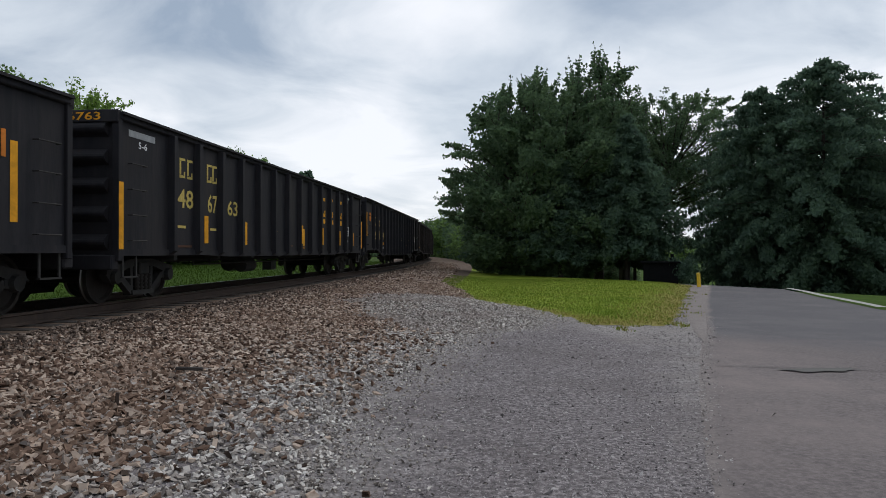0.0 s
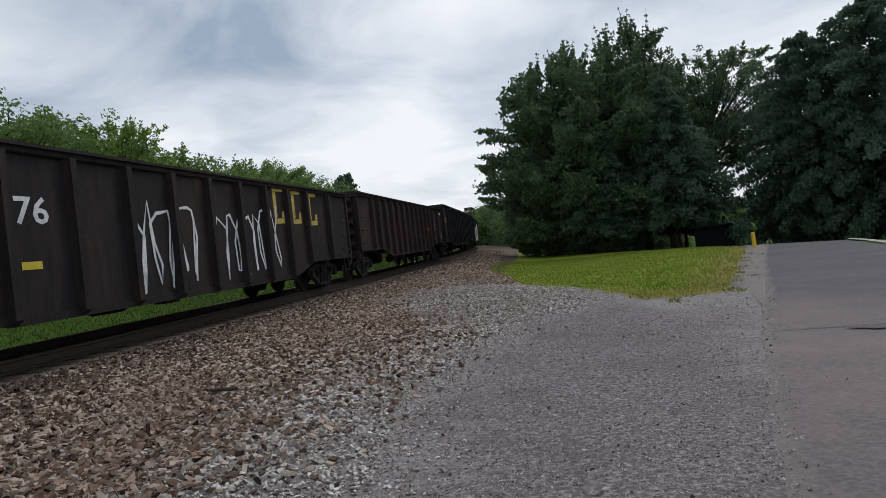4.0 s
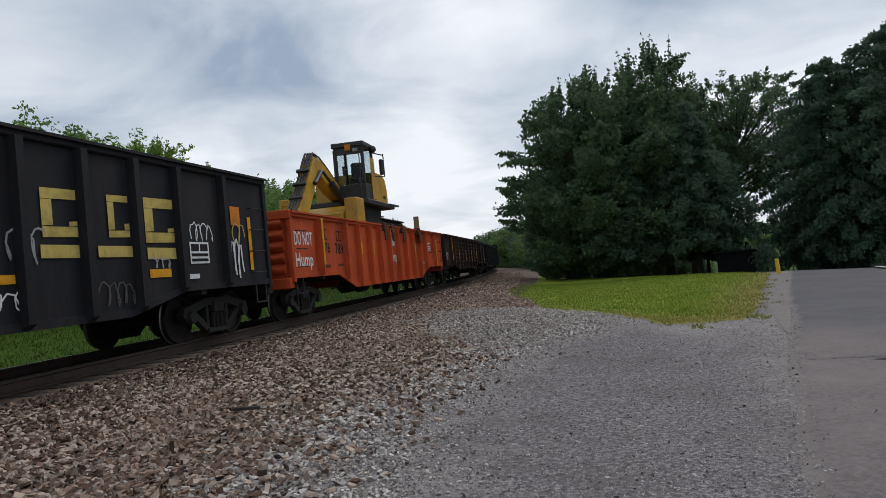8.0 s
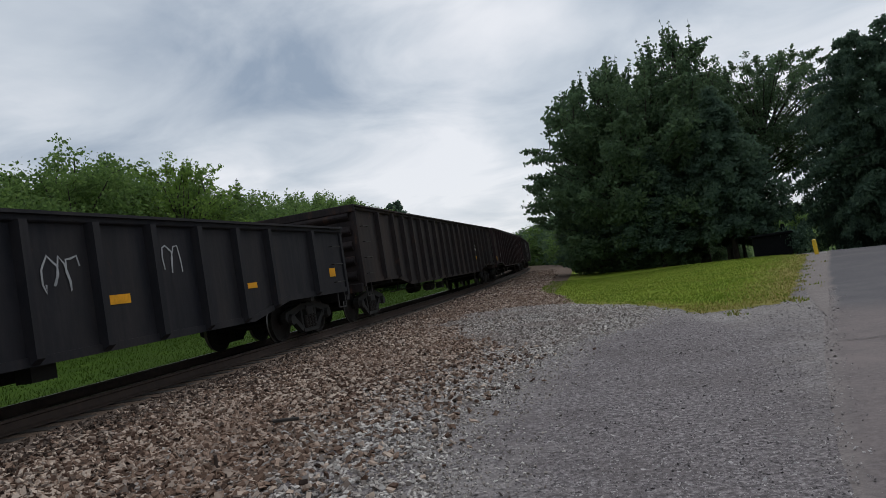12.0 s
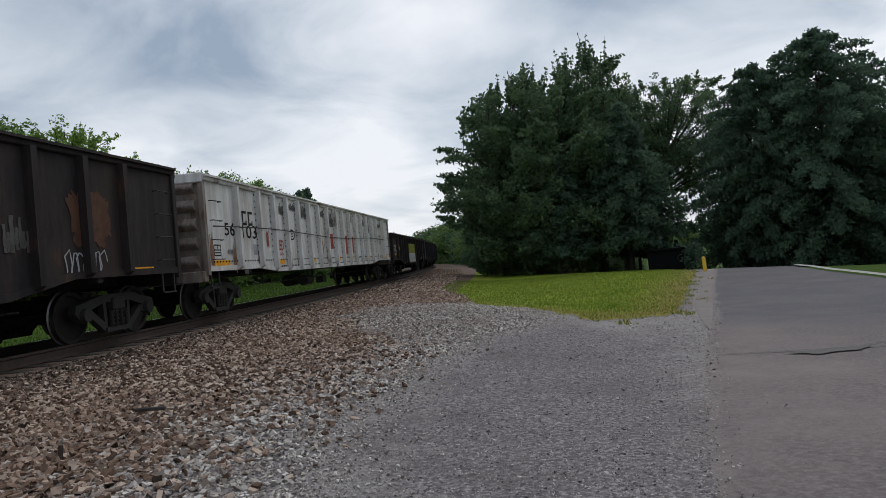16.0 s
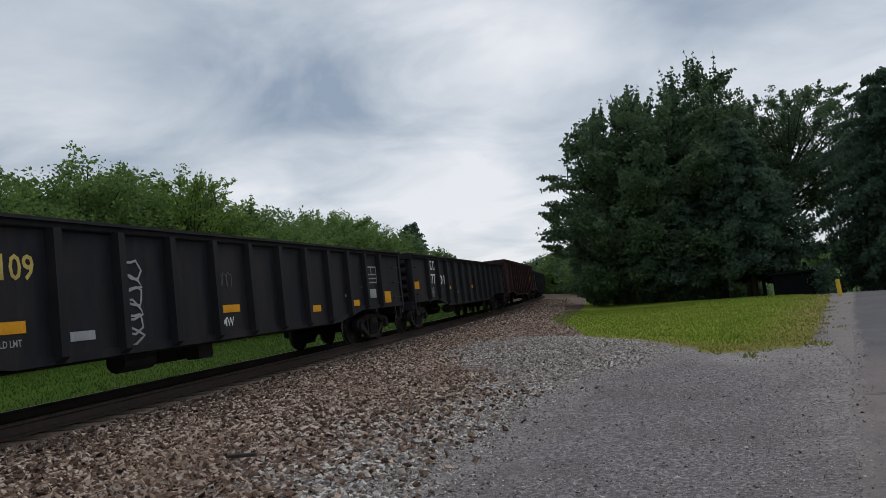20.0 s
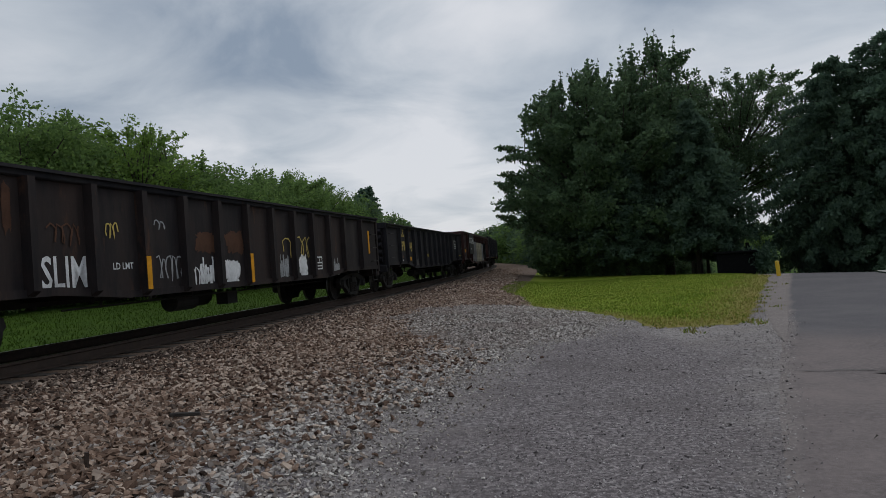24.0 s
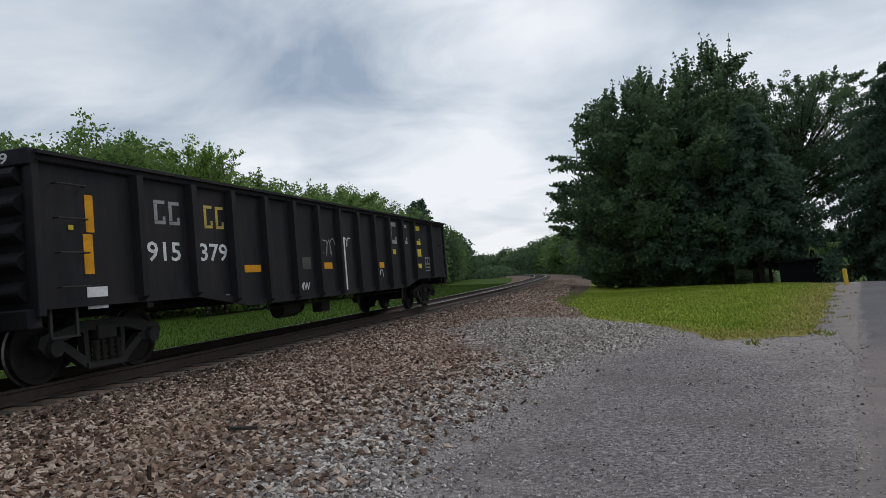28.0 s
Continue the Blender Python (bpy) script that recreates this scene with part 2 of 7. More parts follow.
M["lot"] = material("crushed_stone_lot", [(0.08, 0.0695, 0.071), (0.215, 0.19, 0.191), (0.5, 0.45, 0.44)], scale=23, rough=0.95, bump=0.025, bump_scale=70, stain=(0.165, 0.142, 0.14), stain_scale=0.55, detail=10.0, spec=0.08)
M["ballast"] = material("ballast_bed", [(0.07, 0.049, 0.038), (0.15, 0.108, 0.084), (0.25, 0.19, 0.155)], scale=14, rough=0.95, bump=0.05, bump_scale=22, stain=(0.15, 0.108, 0.083), stain_scale=0.8, spec=0.08)
M["stone_brown"] = material("brown_ballast_stone", [(0.085, 0.052, 0.038), (0.205, 0.136, 0.101), (0.345, 0.246, 0.186), (0.53, 0.425, 0.345)], scale=14, rough=0.92, per_island=0.8, stain=(0.24, 0.158, 0.115), stain_scale=0.5, spec=0.08)
M["stone_grey"] = material("grey_limestone_chips", [(0.13, 0.111, 0.098), (0.265, 0.23, 0.205), (0.40, 0.355, 0.32), (0.56, 0.51, 0.465)], scale=14, rough=0.92, per_island=0.75, stain=(0.32, 0.265, 0.235), stain_scale=0.5, spec=0.08)
M["stone_soot"] = material("oily_ballast_stone", [(0.035, 0.024, 0.019), (0.085, 0.06, 0.047), (0.15, 0.11, 0.087), (0.25, 0.195, 0.16)], scale=14, rough=0.9, per_island=0.7, stain=(0.06, 0.044, 0.036), stain_scale=0.8, spec=0.1)
M["stone_white"] = material("washed_limestone", [(0.24, 0.21, 0.188), (0.4, 0.36, 0.325), (0.55, 0.505, 0.46), (0.72, 0.675, 0.625)], scale=14, rough=0.92, per_island=0.7, stain=(0.36, 0.31, 0.275), stain_scale=0.5, spec=0.08)
M["lot_pale"] = material("pale_limestone_screenings", [(0.18, 0.162, 0.15), (0.35, 0.32, 0.3), (0.66, 0.62, 0.58)], scale=19, rough=0.95, bump=0.02, bump_scale=60, stain=(0.29, 0.255, 0.232), stain_scale=1.1, detail=10.0, spec=0.08)
M["asphalt"] = material("worn_asphalt", [(0.102, 0.087, 0.085), (0.158, 0.135, 0.132), (0.235, 0.2, 0.194)], scale=24, rough=0.85, bump=0.004, bump_scale=120, stain=(0.235, 0.195, 0.184), stain_scale=0.4, detail=10.0, spec=0.15)
M["asphalt_new"] = material("newer_asphalt", [(0.075, 0.07, 0.076), (0.105, 0.098, 0.105), (0.14, 0.131, 0.138)], scale=40, rough=0.8, bump=0.004, bump_scale=120, stain=(0.145, 0.134, 0.136), stain_scale=0.5, spec=0.15)
M["crack"] = material("dark_tar", [(0.025, 0.024, 0.024), (0.06, 0.055, 0.05)], scale=20, rough=0.7)
M["dust"] = material("pale_road_dust", [(0.15, 0.132, 0.124), (0.235, 0.205, 0.193), (0.35, 0.31, 0.29)], scale=30, rough=0.95, bump=0.006, bump_scale=60, stain=(0.2, 0.172, 0.16), stain_scale=1.2, spec=0.08, detail=10.0)
M["road"] = blended("road_surface", M["asphalt"], M["asphalt_new"], "newer", 0.8, 0.35, M["dust"], "dusty")
M["lot_mix"] = blended("gravel_lot_surface", M["lot"], M["lot_pale"], "pale", 1.3, 0.6)
M["lawn"] = blended("lawn_surface", M["lawn_green"], M["lawn_dry"], "dry", 1.6, 0.5)
M["chip"] = material("lot_gravel_chips", [(0.12, 0.107, 0.106), (0.235, 0.211, 0.209), (0.34, 0.31, 0.305), (0.5, 0.46, 0.445)], scale=12, rough=0.92, per_island=0.85, spec=0.08)
M["meadow_blade"] = leaf_material("meadow_blades", [(0.0333, 0.0666, 0.0088), (0.04884, 0.09028, 0.012), (0.0666, 0.111, 0.0168)], per=0.25, thin=0.4)
# one matt, nearly black tone for the hut and the short post
M["dark_tone"] = material("near_black_boards", [(0.004, 0.0045, 0.005), (0.008, 0.0085, 0.009)], scale=6, rough=0.95, spec=0.05)
M["kerb"] = material("concrete_kerb", [(0.30, 0.29, 0.27), (0.42, 0.41, 0.38)], scale=9, rough=0.9, bump=0.003)
M["rail"] = material("rusty_rail", [(0.035, 0.024, 0.019), (0.075, 0.05, 0.038)], scale=9, rough=0.75, metal=0.3)
M["rail_top"] = material("polished_rail_head", [(0.30, 0.30, 0.31), (0.45, 0.45, 0.46)], scale=9, rough=0.3, metal=1.0)
M["tie"] = material("creosoted_tie", [(0.022, 0.018, 0.015), (0.055, 0.046, 0.04)], scale=6, rough=0.95, bump=0.008, stretch=(1, 8, 4))
M["black"] = car_paint("weathered_black_paint", [(0.0075, 0.0078, 0.0108), (0.0118, 0.0118, 0.0158), (0.021, 0.0205, 0.024)], (0.025, 0.022, 0.0225), (0.035, 0.031, 0.032), (0.05, 0.026, 0.017), 0.36, rusty=0.65)
M["blackbrown"] = car_paint("sooty_brown_black_paint", [(0.0088, 0.0073, 0.0090), (0.0148, 0.0118, 0.0132), (0.026, 0.0195, 0.020)], (0.038, 0.0235, 0.019), (0.046, 0.037, 0.033), (0.075, 0.036, 0.021), 0.5, rusty=0.6)
M["brown"] = car_paint("faded_oxide_brown_paint", [(0.0155, 0.0098, 0.0115), (0.0285, 0.0155, 0.0168), (0.047, 0.0245, 0.0235)], (0.0165, 0.0125, 0.0148), (0.05, 0.036, 0.033), (0.09, 0.035, 0.022), 0.45, rusty=0.6)
M["redbrown"] = car_paint("red_brown_paint", [(0.026, 0.010, 0.010), (0.044, 0.0155, 0.014), (0.068, 0.024, 0.0195)], (0.018, 0.012, 0.012), (0.055, 0.03, 0.027), (0.1, 0.036, 0.022), 0.45, rusty=0.62)
M["orange"] = car_paint("orange_paint", [(0.40, 0.055, 0.014), (0.52, 0.075, 0.018), (0.58, 0.095, 0.025)], (0.24, 0.036, 0.014), (0.36, 0.07, 0.03), (0.13, 0.035, 0.016), 0.5, rough=0.6, rusty=0.6)
M["white"] = car_paint("chalky_white_paint", [(0.40, 0.39, 0.38), (0.56, 0.56, 0.55), (0.68, 0.68, 0.67)], (0.33, 0.29, 0.25), (0.30, 0.26, 0.22), (0.085, 0.06, 0.045), 0.5, rough=0.7, rusty=0.58)
M["white_end"] = car_paint("dirty_white_end_paint", [(0.12, 0.1, 0.09), (0.22, 0.19, 0.17), (0.36, 0.33, 0.3)], (0.12, 0.085, 0.065), (0.16, 0.125, 0.1), (0.09, 0.05, 0.03), 0.6, rusty=0.52)
M["dunnage"] = material("weathered_softwood", [(0.13, 0.09, 0.05), (0.22, 0.16, 0.09), (0.3, 0.23, 0.14)], scale=5, rough=0.9, bump=0.004, stretch=(1, 6, 6))
M["under"] = material("greasy_running_gear", [(0.007, 0.0065, 0.0065), (0.013, 0.012, 0.011), (0.026, 0.022, 0.019)], scale=6, rough=0.8, bump=0.004)
M["wheel"] = material("wheel_steel", [(0.012, 0.010, 0.009), (0.026, 0.021, 0.018)], scale=8, rough=0.75, spec=0.25)
M["tread"] = material("worn_wheel_tread", [(0.12, 0.115, 0.11), (0.2, 0.19, 0.18)], scale=8, rough=0.4, metal=1.0)
M["rust_floor"] = material("rusty_car_floor", [(0.05, 0.03, 0.02), (0.10, 0.055, 0.035), (0.15, 0.09, 0.06)], scale=2, rough=0.95, bump=0.01)
for key, c in (("yellow", (0.72, 0.33, 0.02)), ("lemon", (0.62, 0.50, 0.06)), ("paint_white", (0.72, 0.73, 0.74)), ("paint_grey", (0.33, 0.34, 0.35)), ("paint_red", (0.30, 0.05, 0.04)), ("cream", (0.55, 0.42, 0.12)), ("bone", (0.52, 0.49, 0.38)), ("mauve", (0.16, 0.09, 0.13)), ("rust_and_shade", (0.24, 0.13, 0.075)), ("label_orange", (0.62, 0.20, 0.03)), ("paint_black", (0.012, 0.012, 0.013)), ("lime", (0.38, 0.39, 0.085)), ("blue", (0.06, 0.10, 0.22)), ("rust_patch", (0.09, 0.044, 0.027)), ("primer", (0.09, 0.085, 0.08))):
    M[key] = material("mark_" + key, [tuple(v * 0.72 for v in c), c, tuple(min(1, v * 1.12) for v in c)], scale=7, rough=0.7, stain=tuple(v * 0.55 for v in c), stain_scale=2.5, spec=0.15)
M["leaf_dark"] = leaf_material("dark_needles", [(0.07, 0.115, 0.084), (0.096, 0.154, 0.105), (0.124, 0.192, 0.12)], per=0.3, thin=0.5)
M["leaf_mid"] = leaf_material("green_leaves", [(0.076, 0.125, 0.07), (0.104, 0.165, 0.086), (0.14, 0.21, 0.1)], per=0.3, thin=0.5)
M["leaf_light"] = leaf_material("sunlit_leaves", [(0.12, 0.2, 0.048), (0.18, 0.285, 0.062), (0.235, 0.35, 0.084)], per=0.25, thin=0.52)
M["bark"] = material("bark", [(0.03, 0.024, 0.02), (0.07, 0.057, 0.047)], scale=7, rough=0.95, bump=0.02, stretch=(4, 4, 0.7))
M["blade"] = leaf_material("grass_blades", [(0.105, 0.165, 0.016), (0.16, 0.232, 0.026), (0.235, 0.285, 0.045)])
M["hedge"] = leaf_material("hedgerow_leaves", [(0.098, 0.165, 0.055), (0.142, 0.228, 0.068), (0.195, 0.292, 0.086)], per=0.3, thin=0.55)
M["dry_blade"] = leaf_material("dry_grass_blades", [(0.17, 0.16, 0.04), (0.26, 0.235, 0.06), (0.34, 0.29, 0.11)])
M["machine_yellow"] = material("machine_yellow_paint", [(0.45, 0.23, 0.015), (0.58, 0.32, 0.025), (0.64, 0.38, 0.05)], scale=3, rough=0.5, stain=(0.22, 0.12, 0.03), stain_scale=1.5)
M["machine_black"] = material("machine_black_paint", [(0.012, 0.012, 0.013), (0.03, 0.03, 0.032)], scale=4, rough=0.5)
M["bollard"] = material("yellow_post_paint", [(0.62, 0.38, 0.015), (0.75, 0.50, 0.03)], scale=8, rough=0.5, stain=(0.4, 0.26, 0.04), stain_scale=4)
M["glass"] = bpy.data.materials.new("cab_glass")
M["glass"].use_nodes = True
gb = M["glass"].node_tree.nodes["Principled BSDF"]
gb.inputs["Transmission Weight"].default_value = 1.0
gb.inputs["Roughness"].default_value = 0.05
gb.inputs["Base Color"].default_value = (0.75, 0.82, 0.85, 1)
gb.inputs["IOR"].default_value = 1.2


# ---- small builders ----
def mesh_from(name, verts, faces, mat, smooth=False):
    me = bpy.data.meshes.new(name)
    me.from_pydata([tuple(v) for v in verts], [], [tuple(f) for f in faces])
    me.materials.append(mat)
    if smooth:
        me.polygons.foreach_set("use_smooth", [True] * len(me.polygons))
    return me


def mesh_of(name, bm, mat):
    me = bpy.data.meshes.new(name)
    bmesh.ops.recalc_face_normals(bm, faces=bm.faces)
    bm.to_mesh(me)
    bm.free()
    me.materials.append(mat)
    return me


def part(name, me, parent, label="", at=None):
    """Links a mesh as one object under a thing or a part."""
    ob = new(name, me)
    ob.parent = parent
    if at is not None:
        ob.matrix_basis = at
    if label:
        ob["label"] = label
    return ob


def box(bm, x0, x1, y0, y1, z0, z1, bevel=0.0):
    r = bmesh.ops.create_cube(bm, size=1.0, matrix=Matrix.Translation(((x0 + x1) / 2, (y0 + y1) / 2, (z0 + z1) / 2)) @ Matrix.Diagonal((abs(x1 - x0), abs(y1 - y0), abs(z1 - z0), 1)))
    if bevel:
        edges = list({e for v in r["verts"] for e in v.link_edges})
        bmesh.ops.bevel(bm, geom=edges, offset=bevel, segments=1, affect="EDGES")


def rod(bm, a, b, r0, r1=None, seg=8):
    a, b = Vector(a), Vector(b)
    d = b - a
    m = Matrix.Translation((a + b) / 2) @ d.to_track_quat("Z", "Y").to_matrix().to_4x4()
    bmesh.ops.create_cone(bm, cap_ends=True, segments=seg, radius1=r0, radius2=r0 if r1 is None else r1, depth=d.length, matrix=m)


def prism(bm, outline, y0, y1):
    """A polygon in x, z drawn out along y."""
    a = [bm.verts.new((x, y0, z)) for x, z in outline]
    b = [bm.verts.new((x, y1, z)) for x, z in outline]
    bm.faces.new(a)
    bm.faces.new(b[::-1])
    n = len(a)
    for k in range(n):
        bm.faces.new((a[k], b[k], b[(k + 1) % n], a[(k + 1) % n]))


def boxed(name, mat, *boxes, bevel=0.0):
    bm = bmesh.new()
    for b in boxes:
        box(bm, *b, bevel=bevel)
    return mesh_of(name, bm, mat)


# ---- the line of the track ----
RAIL_Z = 0.62
HEADING, RADIUS, TX, TY = radians(6.8), 562.4, -6.67, 11.14


def track(s, off=0.0):
    """The place off metres to the right of the track's centre line, s metres along it, and the heading."""
    if s < -8:
        a = HEADING + 8 / RADIUS
        x = TX + RADIUS * (math.cos(a) - math.cos(HEADING)) + (s + 8) * math.sin(a)
        y = TY - RADIUS * (math.sin(a) - math.sin(HEADING)) + (s + 8) * math.cos(a)
    else:
        a = HEADING - s / RADIUS
        x = TX + RADIUS * (math.cos(a) - math.cos(HEADING))
        y = TY - RADIUS * (math.sin(a) - math.sin(HEADING))
    return x + off * math.cos(a), y - off * math.sin(a), a


CX, CY = TX - RADIUS * math.cos(HEADING), TY + RADIUS * math.sin(HEADING)
A8 = HEADING + 8 / RADIUS


def along(x, y):
    """s and off of a place."""
    dx, dy = x - CX, y - CY
    a = -math.atan2(dy, dx)
    s = (HEADING - a) * RADIUS
    if s >= -8:
        return s, math.hypot(dx, dy) - RADIUS
    x8, y8, _ = track(-8)
    ex, ey = x - x8, y - y8
    return ex * math.sin(A8) + ey * math.cos(A8) - 8, ex * math.cos(A8) - ey * math.sin(A8)


def lerp(v, *knots):
    for (a, p), (b, q) in zip(knots, knots[1:]):
        if v <= b:
            return p + (q - p) * max(0.0, (v - a)) / (b - a)
    return knots[-1][1]


def smooth_step(v, a, b):
    u = min(1.0, max(0.0, (v - a) / (b - a)))
    return u * u * (3 - 2 * u)


def crest(x, y):
    """How far a place lies beyond the crest at which the lawn and the road fall away."""
    return (x - 6.2) * 0.885 + (y - 36.6) * 0.466 if x > 0 else (x - 6.2) * 0.885 + (y - 36.6) * 0.466


def height(x, y):
    s, off = along(x, y)
    if s > 75:
        off_r = off
    base = lerp(off, (-60, 1.0), (-30, 0.85), (-14, 0.6), (-7, 0.2), (-4.2, 0.1), (-2.3, 0.36), (2.3, 0.36), (4.2, 0.25), (7.0, 0.02), (9, 0.0))
    far = max(0.0, crest(x, y)) if off > 3 else 0.0
    base -= 1.6 * smooth_step(far, 0.5, 22) * smooth_step(off, 3, 9)
    base += 0.12 * noise.noise((x * 0.11, y * 0.11, 0.3)) * smooth_step(abs(off), 6, 20)
    return base


def grid_sheet(name, mat, inside, x0, x1, y0, y1, step, lift, z_of=height):
    """A sheet over the ground in small squares, where inside() holds."""
    index, verts, faces = {}, [], []

    def vert(i, j):
        if (i, j) not in index:
            x, y = x0 + i * step, y0 + j * step
            index[i, j] = len(verts)
            verts.append((x, y, z_of(x, y) + lift))
        return index[i, j]

    for i in range(int((x1 - x0) / step)):
        for j in range(int((y1 - y0) / step)):
            if inside(x0 + (i + 0.5) * step, y0 + (j + 0.5) * step):
                faces.append((vert(i, j), vert(i + 1, j), vert(i + 1, j + 1), vert(i, j + 1)))
    return mesh_from(name, verts, faces, mat, smooth=True)


def strip_sheet(name, mat, left, right, n, lift, m=10, tuck=0.0):
    """A sheet between two edge lines, each a list of places, n steps along and m across."""
    def walk_line(line, u):
        k = min(int(u * (len(line) - 1)), len(line) - 2)
        v = u * (len(line) - 1) - k
        return [line[k][c] + (line[k + 1][c] - line[k][c]) * v for c in (0, 1)]
    verts, faces = [], []
    for i in range(n + 1):
        a, b = walk_line(left, i / n), walk_line(right, i / n)
        wob = 0.06 * noise.noise((i * 0.3, 3.0, 0.0))
        for j in range(m + 1):
            x = a[0] + (b[0] - a[0]) * j / m + (wob if j == 0 else 0)
            y = a[1] + (b[1] - a[1]) * j / m
            verts.append((x, y, height(x, y) + lift - (tuck if j == 0 else 0)))
    for i in range(n):
        for j in range(m):
            k = i * (m + 1) + j
            faces.append((k, k + 1, k + m + 2, k + m + 1))
    return mesh_from(name, verts, faces, mat, smooth=True)


# ---- ground ----
def build_ground():
    xs = sorted({-3000, -1500, -800, -500, 3000, 1500, 800, 500, *range(-400, 401, 20), *range(-60, 81, 2), *range(-16, 20)})
    ys = sorted({-3000, -1500, -800, -400, 3000, 1500, 800, *range(-200, 601, 20), *range(-20, 141, 2)})
    verts = [(x, y, height(x, y) if abs(x) < 480 and -300 < y < 620 else 0.0) for y in ys for x in xs]
    verts = [(x, y, z - 0.05) for x, y, z in verts]
    w = len(xs)
    faces = [(j * w + i, j * w + i + 1, (j + 1) * w + i + 1, (j + 1) * w + i) for j in range(len(ys) - 1) for i in range(w - 1)]
    tagged(new("ground", mesh_from("ground", verts, faces, M["field"], smooth=True)), "green meadow ground running to the horizon", "ground", kind="structure")


ROAD_LEFT = [(-0.6, -14), (0.2, -4), (1.0, 2.0), (1.68, 4.3), (1.98, 5.2), (2.76, 7.4), (3.7, 9.9), (5.05, 13.3), (7.35, 19.5), (10.1, 26.6), (12.6, 33.0), (17, 44), (24, 62)]
ROAD_RIGHT = [(16, -14), (14.6, -4), (13.0, 2.0), (12.3, 5), (11.8, 8), (11.3, 11), (11.1, 14), (11.2, 18.1), (12.0, 22.5), (13.4, 27.4), (16.0, 33.4), (20.5, 44), (27.5, 62)]


def road_left_x(y):
    return lerp(y, *[(p[1], p[0]) for p in ROAD_LEFT])


LAWN_NEAR = [(-1, 26.5), (0.1, 24.1), (1.1, 20.6), (2.2, 18.6), (2.85, 15.9), (3.0, 14.3), (4.4, 13.9), (5.0, 15.2), (10.4, 27.6), (11, 60)]


def in_lawn(x, y):
    s, off = along(x, y)
    ragged = 0.35 * noise.noise((x * 1.3, y * 1.3, 5.0)) + 0.22 * noise.noise((x * 4, y * 4, 2.0))
    if off < 4.6 + ragged + 1.6 * smooth_step(30, y, y + 8) or y > 60:
        return False
    near = lerp(x, *LAWN_NEAR)
    return y > near + ragged * 1.2 and x < road_left_x(y) - 0.75 + ragged * 0.4


def in_lot(x, y):
    s, off = along(x, y)
    return off > 4.0 and y < 32 and x < road_left_x(y) + 0.6 and y > -13.5


def lawn_depth(x, y):
    """How far a place lies inside the lawn's near and road-side edges."""
    near = lerp(x, *LAWN_NEAR)
    return min((y - near) * 0.6, road_left_x(y) - 0.75 - x)


def with_values(me, **maps):
    """Stores a value of each vertex's place under each name given."""
    for key, f in maps.items():
        me.attributes.new(key, "FLOAT", "POINT").data.foreach_set("value", [f(v.co.x, v.co.y) for v in me.vertices])
    return me


def build_sheets():
    build_ground()

    def pale(x, y):
        # washed-out stone along the lawn and where the coarse stones end
        edge = lawn_depth(x, y)
        a = 0.66 - 0.24 * abs(edge + 0.5) if x < 5 else 0.0
        b = 0.46 - 0.32 * abs(x - fine_edge_x(y) - 0.1)
        c = (0.5 if y > 9 else 0.5 - 0.06 * (9 - y)) - 0.4 * abs(x - road_left_x(y) + 0.1)
        return max(0.12, a, b, c)

    tagged(new("gravel_lot", with_values(grid_sheet("gravel_lot", M["lot_mix"], in_lot, -9, 12, -14, 33, 0.3, 0.0), pale=pale)), "compacted grey crushed-stone lot beside the track", "gravel lot", kind="structure")

    def newer(x, y):
        return 0.5 + 0.16 * (y - (12.2 - 1.2 * (x - 4.8) if x < 6 else 10.8 - 0.1 * (x - 6)))

    def dusty(x, y):
        d = x - road_left_x(y)
        return 0.5 + lerp(y, (3, 0.05), (10, 0.08), (13, 0.10), (28, 0.04)) - d * lerp(y, (3, 2.2), (9, 1.7), (13, 1.9), (20, 3.0))

    tagged(new("road", with_values(strip_sheet("road", M["road"], [(x - 0.16, y) for x, y in ROAD_LEFT], ROAD_RIGHT, 160, 0.014, 40, 0.03), newer=newer, dusty=dusty)), "worn grey asphalt road, darker beyond, dusty along its edge", "road", kind="structure")
    # trodden dust and fine gravel between the lawn and the asphalt
    left = [(road_left_x(y) - lerp(y, (3, 0.1), (11, 0.02), (13, 0.3), (17, 0.62), (28, 0.95)), y) for y in [11.0 + 0.25 * k for k in range(72)]]
    right = [(road_left_x(y) + 0.03, y) for x, y in left]
    tagged(new("road_edge", strip_sheet("road_edge", M["dust"], left, right, 300, 0.011, 8, 0.02)), "pale dusty ragged edge of the asphalt", "road edge", kind="structure")
    tagged(new("kerb", strip_sheet("kerb", M["kerb"], [(11.2, 18.1), (12.0, 22.5), (13.4, 27.4), (15.0, 31.0)], [(11.45, 18.05), (12.25, 22.4), (13.65, 27.3), (15.25, 30.9)], 30, 0.07)), "pale concrete edging along the road", "kerb", kind="structure")
    turf = with_values(grid_sheet("lawn", M["lawn"], in_lawn, -2, 14, 12, 60, 0.14, 0.008), dry=lambda x, y: 0.78 - 0.45 * lawn_depth(x, y) + (0.12 if x > 2.5 else -0.1))
    tagged(new("lawn", turf), "mown green lawn with dry brownish edge", "lawn", kind="structure")


